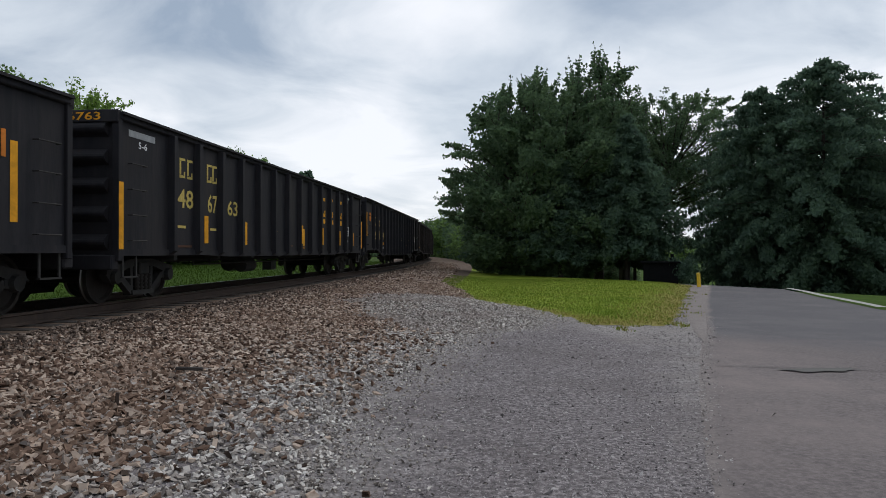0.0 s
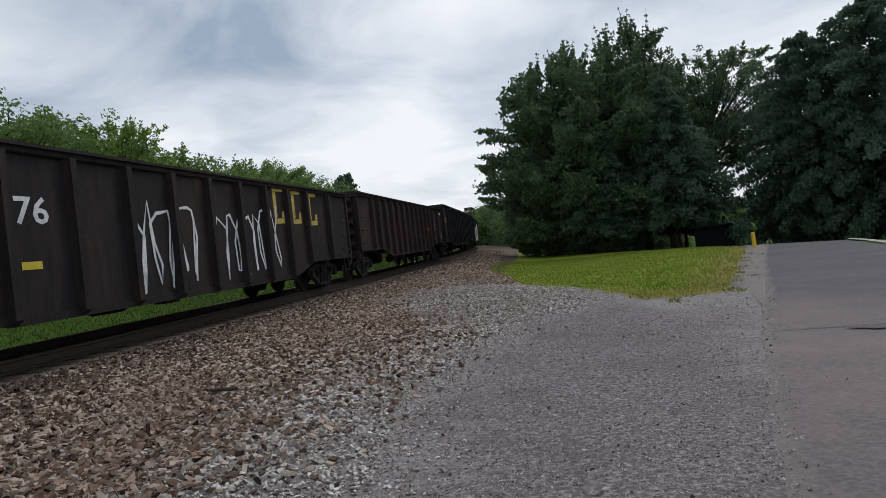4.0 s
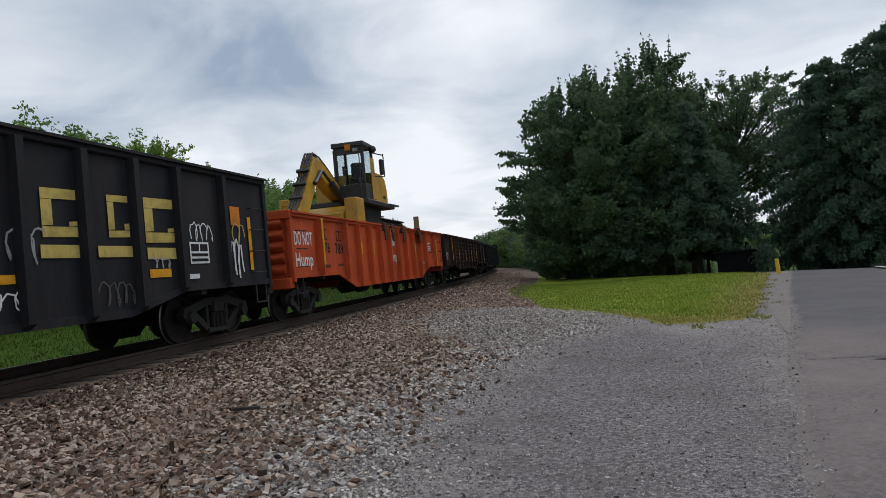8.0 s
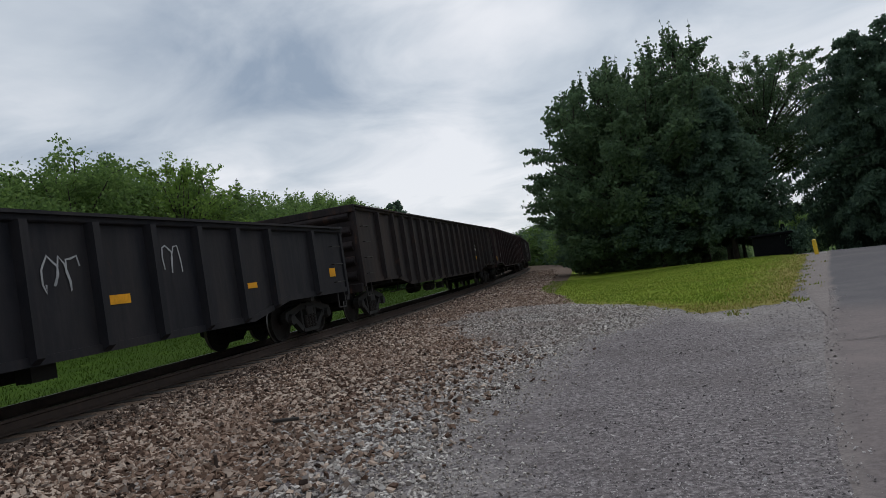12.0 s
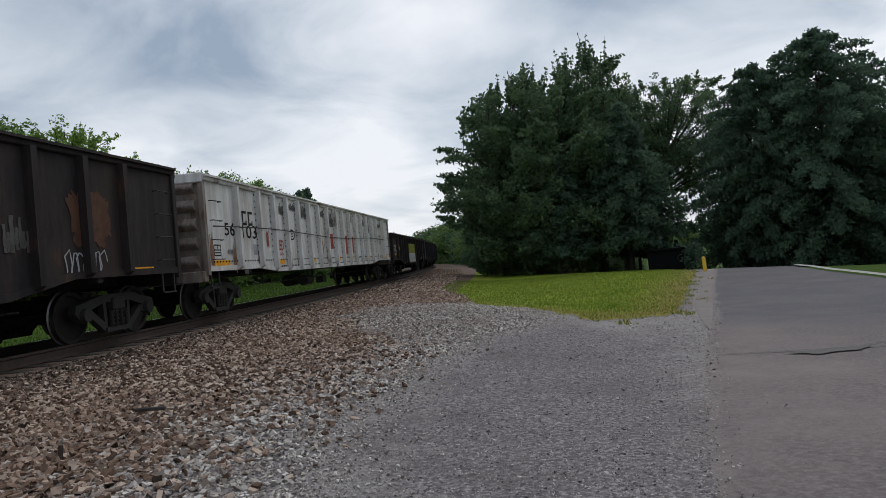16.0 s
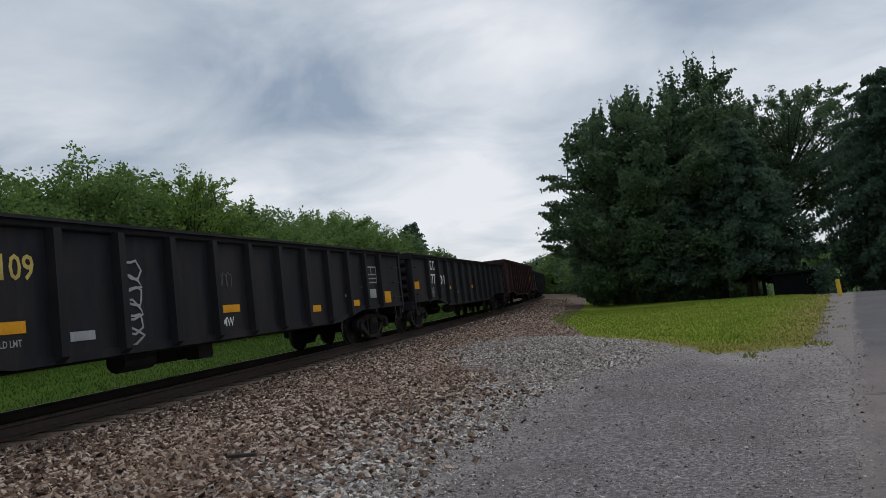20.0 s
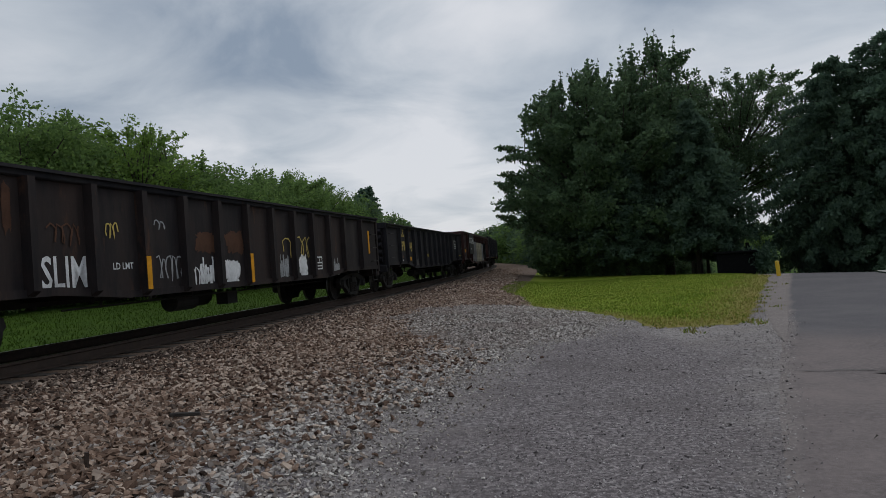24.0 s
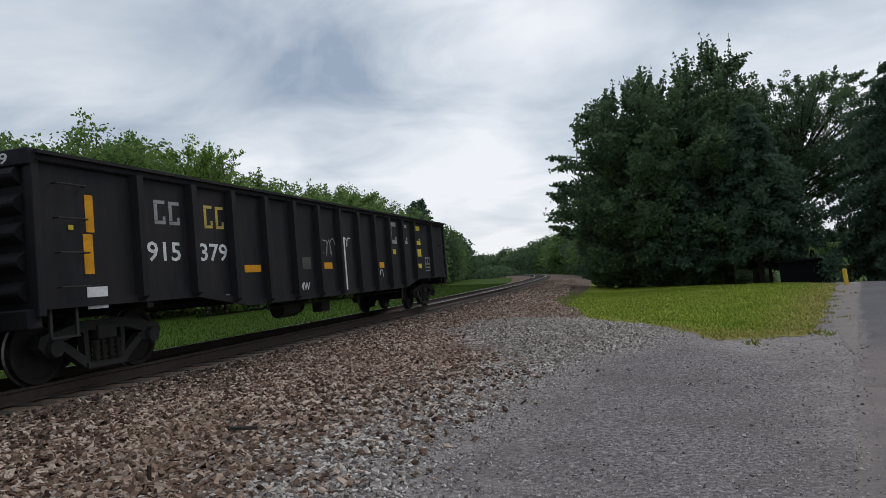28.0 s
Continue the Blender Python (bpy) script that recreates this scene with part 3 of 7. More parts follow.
def build_road_wear():
    def streak(name, pts, width, label):
        verts, faces = [], []
        for k, (x, y) in enumerate(pts):
            w = width * (0.5 + 0.9 * abs(noise.noise((k * 0.9, 2.0, 1.0)) + 0.5))
            for s in (-1, 1):
                yy = y + s * w
                verts.append((x, yy, height(x, yy) + 0.026))
        for k in range(len(pts) - 1):
            faces.append((2 * k, 2 * k + 2, 2 * k + 3, 2 * k + 1))
        tagged(new(name, mesh_from(name, verts, faces, M["crack"])), label, "crack", kind="structure")
    rng = random.Random(4)
    streak("crack", [(3.45 + 0.05 * k, 9.05 - 0.012 * k + 0.05 * noise.noise((k * 0.4, 1, 1))) for k in range(46)], 0.012, "dark crack across the asphalt")
    streak("crack_branch", [(4.3 + 0.06 * k, 8.62 + 0.015 * k + 0.05 * noise.noise((k * 0.5, 7, 1))) for k in range(30)], 0.008, "thin branching crack in the asphalt")
    streak("far_crack", [(5.5 + 0.1 * k, 12.6 - 0.01 * k + 0.08 * noise.noise((k * 0.4, 4, 1))) for k in range(40)], 0.01, "thin crack across the asphalt")
    verts = [(4.62 + 0.42 * math.cos(a) * (1 + 0.2 * math.sin(3 * a) + 0.08 * math.sin(7 * a)), 8.63 + 0.17 * math.sin(a) * (1 + 0.3 * math.sin(2 * a + 1) + 0.15 * math.sin(5 * a)), 0.0) for a in [6.2832 * k / 24 for k in range(24)]]
    verts = [(x, y, height(x, y) + 0.03) for x, y, z in verts]
    tagged(new("pothole", mesh_from("pothole", verts, [tuple(range(24))], M["crack"])), "shallow dark damp hollow in the asphalt", "pothole", kind="structure")
    leaf = tagged(new("dead_leaf"), "small curled dead leaf lying on the asphalt", "leaf")
    part("blade", mesh_from("blade", [(0, 0, 0), (0.03, 0.012, 0.03), (0.06, 0, 0.012), (0.03, -0.012, 0.028)], [(0, 1, 2, 3)], M["bark"]), leaf)
    leaf.matrix_basis = pose(2.95, 6.3, height(2.95, 6.3) + 0.018)
    stake = tagged(new("iron_stake"), "short rusty iron stake standing in the ballast", "stake")
    bm = bmesh.new()
    rod(bm, (0, 0, -0.15), (0.02, 0, 0.05), 0.02, 0.016, seg=8)
    part("shaft", mesh_of("shaft", bm, M["rail"]), stake)
    stake.matrix_basis = pose(-2.67, 5.7, 0.30)
    stick = tagged(new("tie_splinter"), "brown splinter of a tie lying on the ballast", "wood scrap")
    part("splinter", boxed("splinter", M["tie"], (-0.13, 0.13, -0.02, 0.02, 0, 0.03), bevel=0.006), stick)
    stick.matrix_basis = pose(-2.5, 6.9, 0.33, 4, 3, 12)


def build_track():
    # ballast bed, swept along the line
    profile = [(-4.4, 0.05), (-2.5, 0.36), (-1.45, RAIL_Z - 0.2), (0, RAIL_Z - 0.22), (1.45, RAIL_Z - 0.2), (2.5, 0.37), (4.3, 0.26), (5.4, 0.15)]
    ss = [-60 + 3 * k for k in range(200)]
    verts = [(*track(s, o)[:2], z + 0.01) for s in ss for o, z in profile]
    n = len(profile)
    faces = [(i * n + j, i * n + j + 1, (i + 1) * n + j + 1, (i + 1) * n + j) for i in range(len(ss) - 1) for j in range(n - 1)]
    tagged(new("ballast_bed", mesh_from("ballast_bed", verts, faces, M["ballast"], smooth=True)), "brown crushed-stone ballast bed under the rails", "ballast", kind="structure")
    track_ob = tagged(new("railway_track"), "single railway track on dark timber ties curving away", "railway track", kind="structure")
    head = [(-0.07, -0.18), (0.07, -0.18), (0.07, -0.165), (0.012, -0.14), (0.012, -0.05), (0.037, -0.035), (0.037, 0), (-0.037, 0), (-0.037, -0.035), (-0.012, -0.05), (-0.012, -0.14), (-0.07, -0.165)]
    for sign in (-1, 1):
        verts = [(*track(s, sign * 0.755 + o)[:2], RAIL_Z + z) for s in ss for o, z in head]
        n = len(head)
        faces = [(i * n + j, i * n + (j + 1) % n, (i + 1) * n + (j + 1) % n, (i + 1) * n + j) for i in range(len(ss) - 1) for j in range(n)]
        me = mesh_from("rail", verts, faces, M["rail"])
        me.materials.append(M["rail_top"])
        for k, p in enumerate(me.polygons):
            if k % n == 6:
                p.material_index = 1
        part("rail", me, track_ob, "rust-brown rail with a polished head")
    tie = boxed("tie", M["tie"], (-1.3, 1.3, -0.115, 0.115, -0.175, 0), bevel=0.012)
    plate = boxed("tie_plate", M["rail"], (0.58, 0.93, -0.09, 0.09, 0, 0.012), (-0.93, -0.58, -0.09, 0.09, 0, 0.012))
    k = 0
    for k in range(260):
        s = -22 + 0.54 * k
        x, y, a = track(s)
        t = part("tie", tie, track_ob, at=pose(x, y, RAIL_Z - 0.182, 0, 0, -math.degrees(a) + random.uniform(-0.6, 0.6)))
    # the rest of the ties in one piece
    base = [v.co.copy() for v in tie.vertices]
    fs = [tuple(p.vertices) for p in tie.polygons]
    verts, faces = [], []
    for s in [-60 + 0.54 * q for q in range(70)] + [-22 + 0.54 * q for q in range(260, 1070)]:
        x, y, a = track(s)
        m = pose(x, y, RAIL_Z - 0.182, 0, 0, -math.degrees(a))
        b0 = len(verts)
        verts += [m @ v for v in base]
        faces += [tuple(v + b0 for v in f) for f in fs]
    rest = part("ties", mesh_from("ties", verts, faces, M["tie"]), track_ob)
    rest["kind"] = "stuff"


def stone_field(name, mat, places, sizes, label, category, small=False):
    """Many broken stones as one object; places as an array of x, y, z."""
    rng = np.random.default_rng(len(places))
    # eight corners, pushed about: an angular broken stone
    base = np.array([(x, y, z) for x in (-1, 1) for y in (-1, 1) for z in (-1, 1)], float) * 0.8
    tri = np.array([(0, 1, 3), (0, 3, 2), (4, 6, 7), (4, 7, 5), (0, 4, 5), (0, 5, 1), (2, 3, 7), (2, 7, 6), (1, 5, 7), (1, 7, 3)])
    if small:
        base, tri = np.array([(-1, -1, -0.6), (1, -1, -0.6), (1, 1, -0.6), (-1, 1, -0.6), (0, 0, 0.5)], float) * 0.8, np.array([(0, 1, 4), (1, 2, 4), (2, 3, 4), (3, 0, 4)])
    n, m = len(places), len(base)
    shape = (base[None] + rng.uniform(-0.38, 0.38, (n, m, 3))) * rng.uniform([0.8, 0.55, 0.3], [1.55, 1.05, 0.68], (n, 1, 3))
    q = rng.normal(size=(n, 4))
    q[:, 1:3] *= 0.28
    q /= np.linalg.norm(q, axis=1, keepdims=True)
    w, x, y, z = q.T
    rot = np.stack([np.stack([1 - 2 * (y * y + z * z), 2 * (x * y - z * w), 2 * (x * z + y * w)], -1), np.stack([2 * (x * y + z * w), 1 - 2 * (x * x + z * z), 2 * (y * z - x * w)], -1), np.stack([2 * (x * z - y * w), 2 * (y * z + x * w), 1 - 2 * (x * x + y * y)], -1)], 1)
    co = np.einsum("nij,nmj->nmi", rot, shape) * np.asarray(sizes)[:, None, None] + np.asarray(places)[:, None, :]
    faces = (tri[None] + (np.arange(n) * m)[:, None, None]).reshape(-1, 3)
    me = fast_mesh(name, co.reshape(-1, 3), faces, mat)
    return tagged(new(name, me), label, category, kind="stuff")


def fast_mesh(name, co, faces, mat):
    me = bpy.data.meshes.new(name)
    k = faces.shape[1]
    me.vertices.add(len(co))
    me.vertices.foreach_set("co", np.ascontiguousarray(co, dtype=np.float32).ravel())
    me.loops.add(faces.size)
    me.loops.foreach_set("vertex_index", np.ascontiguousarray(faces, dtype=np.int32).ravel())
    me.polygons.add(len(faces))
    me.polygons.foreach_set("loop_start", np.arange(0, faces.size, k, dtype=np.int32))
    me.update(calc_edges=True)
    me.shade_flat()
    me.materials.append(mat)
    return me


def fine_edge_x(y):
    """Where the coarse stones give way to the fine compacted gravel."""
    return lerp(y, (-10, -3.5), (0, -1.2), (4.5, -0.85), (7.3, -0.95), (8.1, -0.6), (9.1, -0.48), (10.6, -0.2), (12.6, 0.55), (13.6, 1.7), (16, 2.4), (18.6, 2.2), (20, 1.4), (26, 0))


def bed_z(off):
    return lerp(off, (1.55, RAIL_Z - 0.2), (2.5, 0.37), (4.3, 0.26), (5.4, 0.15), (7, 0.03), (9, 0))


def build_stones():
    rng = np.random.default_rng(7)
    brown, grey, chips, dark_tone, white = [], [], [], [], []
    bs, gs, cs, ss, ws = [], [], [], [], []
    for _ in range(165000):
        s = rng.uniform(-9, 16) if rng.random() < 0.74 else rng.uniform(16, 56)
        off = rng.uniform(1.55, 8.2 if s < 1 or s > 9 else 10.2)
        x, y, _a = track(s, off)
        if in_lawn(x, y):
            continue
        bound = lerp(s, (-9, 4.3), (-5, 4.75), (0, 5.05), (4, 5.3), (8, 5.8), (20, 7.4)) + 0.5 * noise.noise((x * 0.6, y * 0.6, 1.0))
        pad = ((x - 0.4) / 2.9) ** 2 + ((y - 16.8) / 4.4) ** 2 + 0.5 * noise.noise((x * 0.8, y * 0.8, 4.0))
        past = x - fine_edge_x(y) - 0.05
        if past > abs(rng.normal()) * 0.45:
            continue
        if pad > 1 + rng.normal() * 0.12 and off < bound + rng.normal() * lerp(s, (-9, 0.9), (6, 0.6), (30, 0.3)):
            size = rng.uniform(0.015, 0.037) * (1.0 if s < 16 else 1.35)
            oily = rng.random() < lerp(off, (1.6, 0.95), (2.2, 0.5), (2.9, 0.15), (4, 0.05))
            (dark_tone if oily else brown).append((x, y, max(bed_z(off), height(x, y) - 0.01) + size * 0.22 + 0.01))
            (ss if oily else bs).append(size)
        else:
            size = rng.uniform(0.010, 0.030) * (1.0 if s < 16 else 1.2) * (0.45 if past > 0.05 else 0.65 + 0.35 * min(1.0, max(0.0, -past) / 1.0))
            washed = rng.random() < lerp(past, (-1.6, 0.05), (-0.7, 0.5), (0.2, 0.7), (0.8, 0.4))
            (white if washed else grey).append((x, y, max(height(x, y), bed_z(off)) + size * 0.2))
            (ws if washed else gs).append(size)
    for _ in range(150000):
        y = 2.2 + 20 * rng.random() ** 1.35
        x = rng.uniform(-1.8, 6)
        spill = rng.normal() * 0.10 if rng.random() < 0.985 else abs(rng.normal()) * 0.3
        if x > fine_edge_x(y) - 0.8 and x < road_left_x(y) + spill and not in_lawn(x, y):
            u = rng.random()
            size = rng.uniform(0.004, 0.009) if u < 0.9 else (rng.uniform(0.008, 0.015) if u < 0.994 else rng.uniform(0.014, 0.024))
            chips.append((x, y, height(x, y) + size * 0.15 + (0.018 if x > road_left_x(y) - 0.05 else 0)))
            cs.append(size)
    stone_field("ballast_stones", M["stone_brown"], np.array(brown), np.array(bs), "rust-stained brown broken ballast stones", "ballast")
    stone_field("grey_stones", M["stone_grey"], np.array(grey), np.array(gs), "pale grey coarse limestone chips beside the track", "gravel")
    stone_field("gravel_chips", M["chip"], np.array(chips), np.array(cs), "small loose grey gravel chips on the lot", "gravel", small=True)
    stone_field("washed_stones", M["stone_white"], np.array(white), np.array(ws), "washed pale limestone chips where the lot begins", "gravel")
    stone_field("oily_stones", M["stone_soot"], np.array(dark_tone), np.array(ss), "dark oily ballast stones along the rail", "ballast")


def blades(name, mat, places, tall, label):
    rng = np.random.default_rng(len(places) + 3)
    p = np.asarray(places)
    n = len(p)
    a = rng.uniform(0, 6.283, n)
    side = np.stack([np.cos(a), np.sin(a), 0 * a], -1) * 0.016 * (tall[:, None] / 0.08) ** 0.5
    lean = np.stack([rng.normal(0, 0.35, n), rng.normal(0, 0.35, n), np.ones(n)], -1) * tall[:, None]
    co = np.stack([p - side, p + side, p + lean], 1).reshape(-1, 3)
    me = fast_mesh(name, co, np.arange(3 * n).reshape(-1, 3), mat)
    return tagged(new(name, me), label, "grass", kind="stuff")


def build_grass():
    rng = np.random.default_rng(11)
    green, gt, dry, dt = [], [], [], []
    while len(green) < 44000:
        x, y = rng.uniform(-1, 11), 13 + 24 * rng.random() ** 1.7
        if not in_lawn(x, y):
            continue
        bare = 0.78 - 0.42 * lawn_depth(x, y) + 0.45 * noise.noise((x * 0.8, y * 0.5, 6.0)) + (0.1 if x > 2.5 else -0.25)
        if rng.random() < min(0.85, max(0.07, bare)):
            if rng.random() < 0.35:
                continue
            dry.append((x, y, height(x, y) + 0.02))
            dt.append(rng.uniform(0.018, 0.05))
        else:
            green.append((x, y, height(x, y) + 0.02))
            gt.append(rng.uniform(0.018, 0.05))
    for _ in range(30000):
        x, y = rng.uniform(-1, 9), rng.uniform(12.6, 27)
        d = lawn_depth(x, y)
        if -0.75 < d < 0.1 and noise.noise((x * 2.2, y * 2.2, 8.0)) > 0.12 - 0.25 * d and not in_lawn(x, y):
            (dry if rng.random() < 0.6 else green).append((x, y, height(x, y)))
            (dt if dry and dry[-1][0] == x else gt).append(rng.uniform(0.03, 0.08))
    blades("lawn_grass", M["blade"], green, np.array(gt), "short green lawn grass blades")
    blades("dry_grass", M["dry_blade"], dry, np.array(dt), "dry yellowish grass at the lawn edge")
    tall, tt = [], []
    for _ in range(60000):
        s = rng.uniform(-14, 80)
        off = -3.3 - 12 * rng.random() ** 1.2
        x, y, _a = track(s, off)
        tall.append((x, y, height(x, y) - 0.05))
        tt.append(rng.uniform(0.04, 0.10))
    blades("meadow_grass", M["meadow_blade"], tall, np.array(tt), "tall green grass beyond the track")


# ---- the train ----
SPEED = 17.8
HALF = 1.55   # half the width over the posts


def letters(text, size, mat, width=None, key={}):
    """Flat letters as a mesh, centred, facing -y, as high and as wide as told."""
    k = (text, round(size, 2), mat.name, round(width or 0, 2))
    if k not in key:
        cu = bpy.data.curves.new("lettering", "FONT")
        cu.body, cu.size, cu.align_x, cu.align_y, cu.resolution_u = text, size * 1.38, "CENTER", "CENTER", 2
        cu.offset = 0.02 * size
        tmp = bpy.data.objects.new("lettering", cu)
        scene.collection.objects.link(tmp)
        bpy.context.view_layer.update()
        me = bpy.data.meshes.new_from_object(tmp.evaluated_get(bpy.context.evaluated_depsgraph_get()))
        bpy.data.objects.remove(tmp)
        me.materials.clear()
        me.materials.append(mat)
        co = np.array([v.co[:] for v in me.vertices])
        span, mid = np.ptp(co, axis=0), (co.max(0) + co.min(0)) / 2
        fx = width / span[0] if width else 1.0
        me.transform(pose(0, 0, 0, 90, 0, 0) @ Matrix.Diagonal((fx, size / span[1], 1, 1)) @ Matrix.Translation((-mid[0], -mid[1], 0)))
        key[k] = me
    return key[k]


def plate(w, h, mat, key={}):
    k = (round(w, 2), round(h, 2), mat.name)
    if k not in key:
        key[k] = boxed("mark", mat, (-w / 2, w / 2, -0.002, 0.002, -h / 2, h / 2))
    return key[k]


def ring_box(w, h, mat, rows, key={}):
    """A stencilled panel: an outline with bars across it, cut from one sheet."""
    k = (round(w, 2), round(h, 2), mat.name, rows)
    if k not in key:
        t = min(0.035, w * 0.09, h * 0.1)
        xs = [-w / 2, -w / 2 + t, -t / 2, t / 2, w / 2 - t, w / 2]
        zs = [-h / 2, -h / 2 + t, -h * 0.22 - t / 2, -h * 0.22 + t / 2, -t * 0.3, t * 0.7, h / 2 - t, h / 2]
        verts = [(x, 0, z) for z in zs for x in xs]
        faces = []
        for j in range(7):
            for i in range(5):
                if i in (0, 4) or j in (0, 4, 6) or (j == 2 and rows > 1) or (i == 2 and j == 5):
                    q = j * 6 + i
                    faces.append((q, q + 1, q + 7, q + 6))
        key[k] = mesh_from("stencil", verts, faces, mat)
    return key[k]


def scrawl(seed, w, h, mat, width, strokes=5):
    """A loose sprayed line, written from left to right as one flat ribbon."""
    rng = random.Random(seed)
    pts, n = [], max(2, strokes) * 7
    ph, turns = rng.uniform(0, 6.28), max(1.5, strokes)
    for j in range(n + 1):
        u = j / n
        a = ph + 6.283 * turns * u
        pts.append(Vector(((u - 0.5) * w * 0.82 + 0.5 * w / turns * 0.55 * math.sin(a * 1.0) + rng.uniform(-0.03, 0.03) * w, 0, h * (0.40 * math.cos(a + 0.7 * math.sin(a * 0.5)) + rng.uniform(-0.1, 0.1)))))
    verts = []
    for j, q in enumerate(pts):
        d = (pts[min(j + 1, n)] - pts[max(j - 1, 0)])
        d = d.normalized() if d.length > 1e-5 else Vector((1, 0, 0))
        sd = Vector((-d.z, 0, d.x)) * width / 2
        lift = Vector((0, -0.0004 * j / n, 0))
        verts += [q - sd + lift, q + sd + lift]
    faces = [(2 * j, 2 * j + 2, 2 * j + 3, 2 * j + 1) for j in range(n)]
    return mesh_from("scrawl", verts, faces, mat)


def blob_letters(seed, w, h, n, mat, lift=0.0, grow=0.0, pointed=False):
    """Fat rounded bubble shapes side by side."""
    rng = random.Random(seed)
    verts, faces = [], []
    for k in range(n):
        cx = -w / 2 + w * (k + 0.5) / n
        rx, rz = w / n * rng.uniform(0.48, 0.62) + grow, h / 2 * rng.uniform(0.8, 1.0) + grow
        tilt = rng.uniform(-0.25, 0.25)
        pts = []
        m = 18
        ph = [rng.uniform(0, 6.28) for _ in range(3)]
        for j in range(m):
            a = 6.2832 * j / m
            r = 1 + 0.13 * math.sin(3 * a + ph[0]) + 0.10 * math.sin(5 * a + ph[1])
            p = 0.62 if not pointed else 1.0
            ux = math.copysign(abs(math.cos(a)) ** p, math.cos(a)) * rx * r
            uz = math.copysign(abs(math.sin(a)) ** p, math.sin(a)) * rz * r
            pts.append((cx + ux + uz * tilt, lift - 0.0007 * k, max(-h / 2 - grow, min(h / 2 + grow, uz))))
        b0 = len(verts)
        verts += pts
        faces.append(tuple(range(b0 + m - 1, b0 - 1, -1)))
    me = mesh_from("painted_shape", verts, faces, mat)
    return me


WHEEL_R = 0.42


def wheelset_mesh():
    bm = bmesh.new()
    for sg in (-1, 1):
        prof = [(0.06, 0.75), (0.10, 0.73), (0.30, 0.745), (0.355, 0.69), (0.40, 0.69), (0.445, 0.70), (0.447, 0.722), (0.42, 0.735), (0.415, 0.815), (0.36, 0.82), (0.34, 0.765), (0.12, 0.79), (0.06, 0.80)]
        rings = []
        n = 28
        for j in range(n):
            a = 2 * math.pi * j / n
            rings.append([bm.verts.new((r * math.cos(a), sg * y, r * math.sin(a))) for r, y in prof])
        for j in range(n):
            p, q = rings[j], rings[(j + 1) % n]
            for k in range(len(prof) - 1):
                f = bm.faces.new((p[k], p[k + 1], q[k + 1], q[k]))
                if k in (6, 7):
                    f.material_index = 1
    rod(bm, (0, -1.02, 0), (0, 1.02, 0), 0.075, seg=12)
    for sg in (-1, 1):
        for k in range(3):
            a = 2.1 * k
            box(bm, math.cos(a) * 0.05 - 0.012, math.cos(a) * 0.05 + 0.012, sg * 1.02, sg * 1.035, math.sin(a) * 0.05 - 0.012, math.sin(a) * 0.05 + 0.012)
    me = mesh_of("wheelset", bm, M["wheel"])
    me.materials.append(M["tread"])
    return me


def side_frame_mesh():
    bm = bmesh.new()
    # cast side frame: arched top member, tension member, two window openings
    prism(bm, [(-1.12, 0.48), (-1.08, 0.60), (-0.78, 0.66), (-0.38, 0.74), (0.38, 0.74), (0.78, 0.66), (1.08, 0.60), (1.12, 0.48), (0.76, 0.50), (0.36, 0.61), (-0.36, 0.61), (-0.76, 0.50)], -0.07, 0.07)
    for sg in (-1, 1):
        prism(bm, [(sg * x, z) for x, z in ((1.12, 0.48), (0.98, 0.34), (0.72, 0.38), (0.70, 0.50))][::sg], -0.065, 0.065)
        prism(bm, [(sg * x, z) for x, z in ((0.76, 0.42), (0.36, 0.12), (0.30, 0.22), (0.68, 0.50))][::sg], -0.06, 0.06)
        prism(bm, [(sg * x, z) for x, z in ((0.36, 0.12), (0.28, 0.12), (0.30, 0.62), (0.38, 0.62))][::sg], -0.055, 0.055)
    box(bm, -0.36, 0.36, -0.09, 0.09, 0.11, 0.19)
    bmesh.ops.create_cone(bm, cap_ends=True, segments=12, radius1=0.13, radius2=0.11, depth=0.1, matrix=pose(-0.89, -0.09, 0.44, 90))
    bmesh.ops.create_cone(bm, cap_ends=True, segments=12, radius1=0.13, radius2=0.11, depth=0.1, matrix=pose(0.89, -0.09, 0.44, 90))
    return mesh_of("side_frame", bm, M["under"])


def spring_mesh():
    bm = bmesh.new()
    for k in (-0.2, -0.07, 0.07, 0.2):
        for y in (-0.07, 0.05):
            rod(bm, (k, y, 0.19), (k, y, 0.47), 0.04, seg=8)
            for z in (0.22, 0.29, 0.36, 0.43):
                rod(bm, (k, y, z), (k, y, z + 0.028), 0.058, seg=8)
    return mesh_of("springs", bm, M["wheel"])


SHARED = {}


def shared(key, maker):
    if key not in SHARED:
        SHARED[key] = maker()
    return SHARED[key]


def truck(car, x):
    t = part("truck", shared("bolster", lambda: boxed("bolster", M["under"], (-0.17, 0.17, -1.1, 1.1, 0.47, 0.68), (-0.12, 0.12, -0.5, 0.5, 0.68, 0.80), bevel=0.02)), car, "cast-steel freight truck, black with grease", at=pose(x, 0, 0))
    for sg in (-1, 1):
        part("side_frame", shared("side_frame", side_frame_mesh), t, at=pose(0, sg * 0.985, 0, 0, 0, 0 if sg < 0 else 180))
        part("spring_nest", shared("springs", spring_mesh), t, at=pose(0, sg * 0.985, 0))
    sets = []
    for dx in (-0.89, 0.89):
        sets.append(part("wheelset", shared("wheelset", wheelset_mesh), t, "steel wheels on an axle with worn bright treads", at=pose(dx, 0, WHEEL_R)))
    return sets


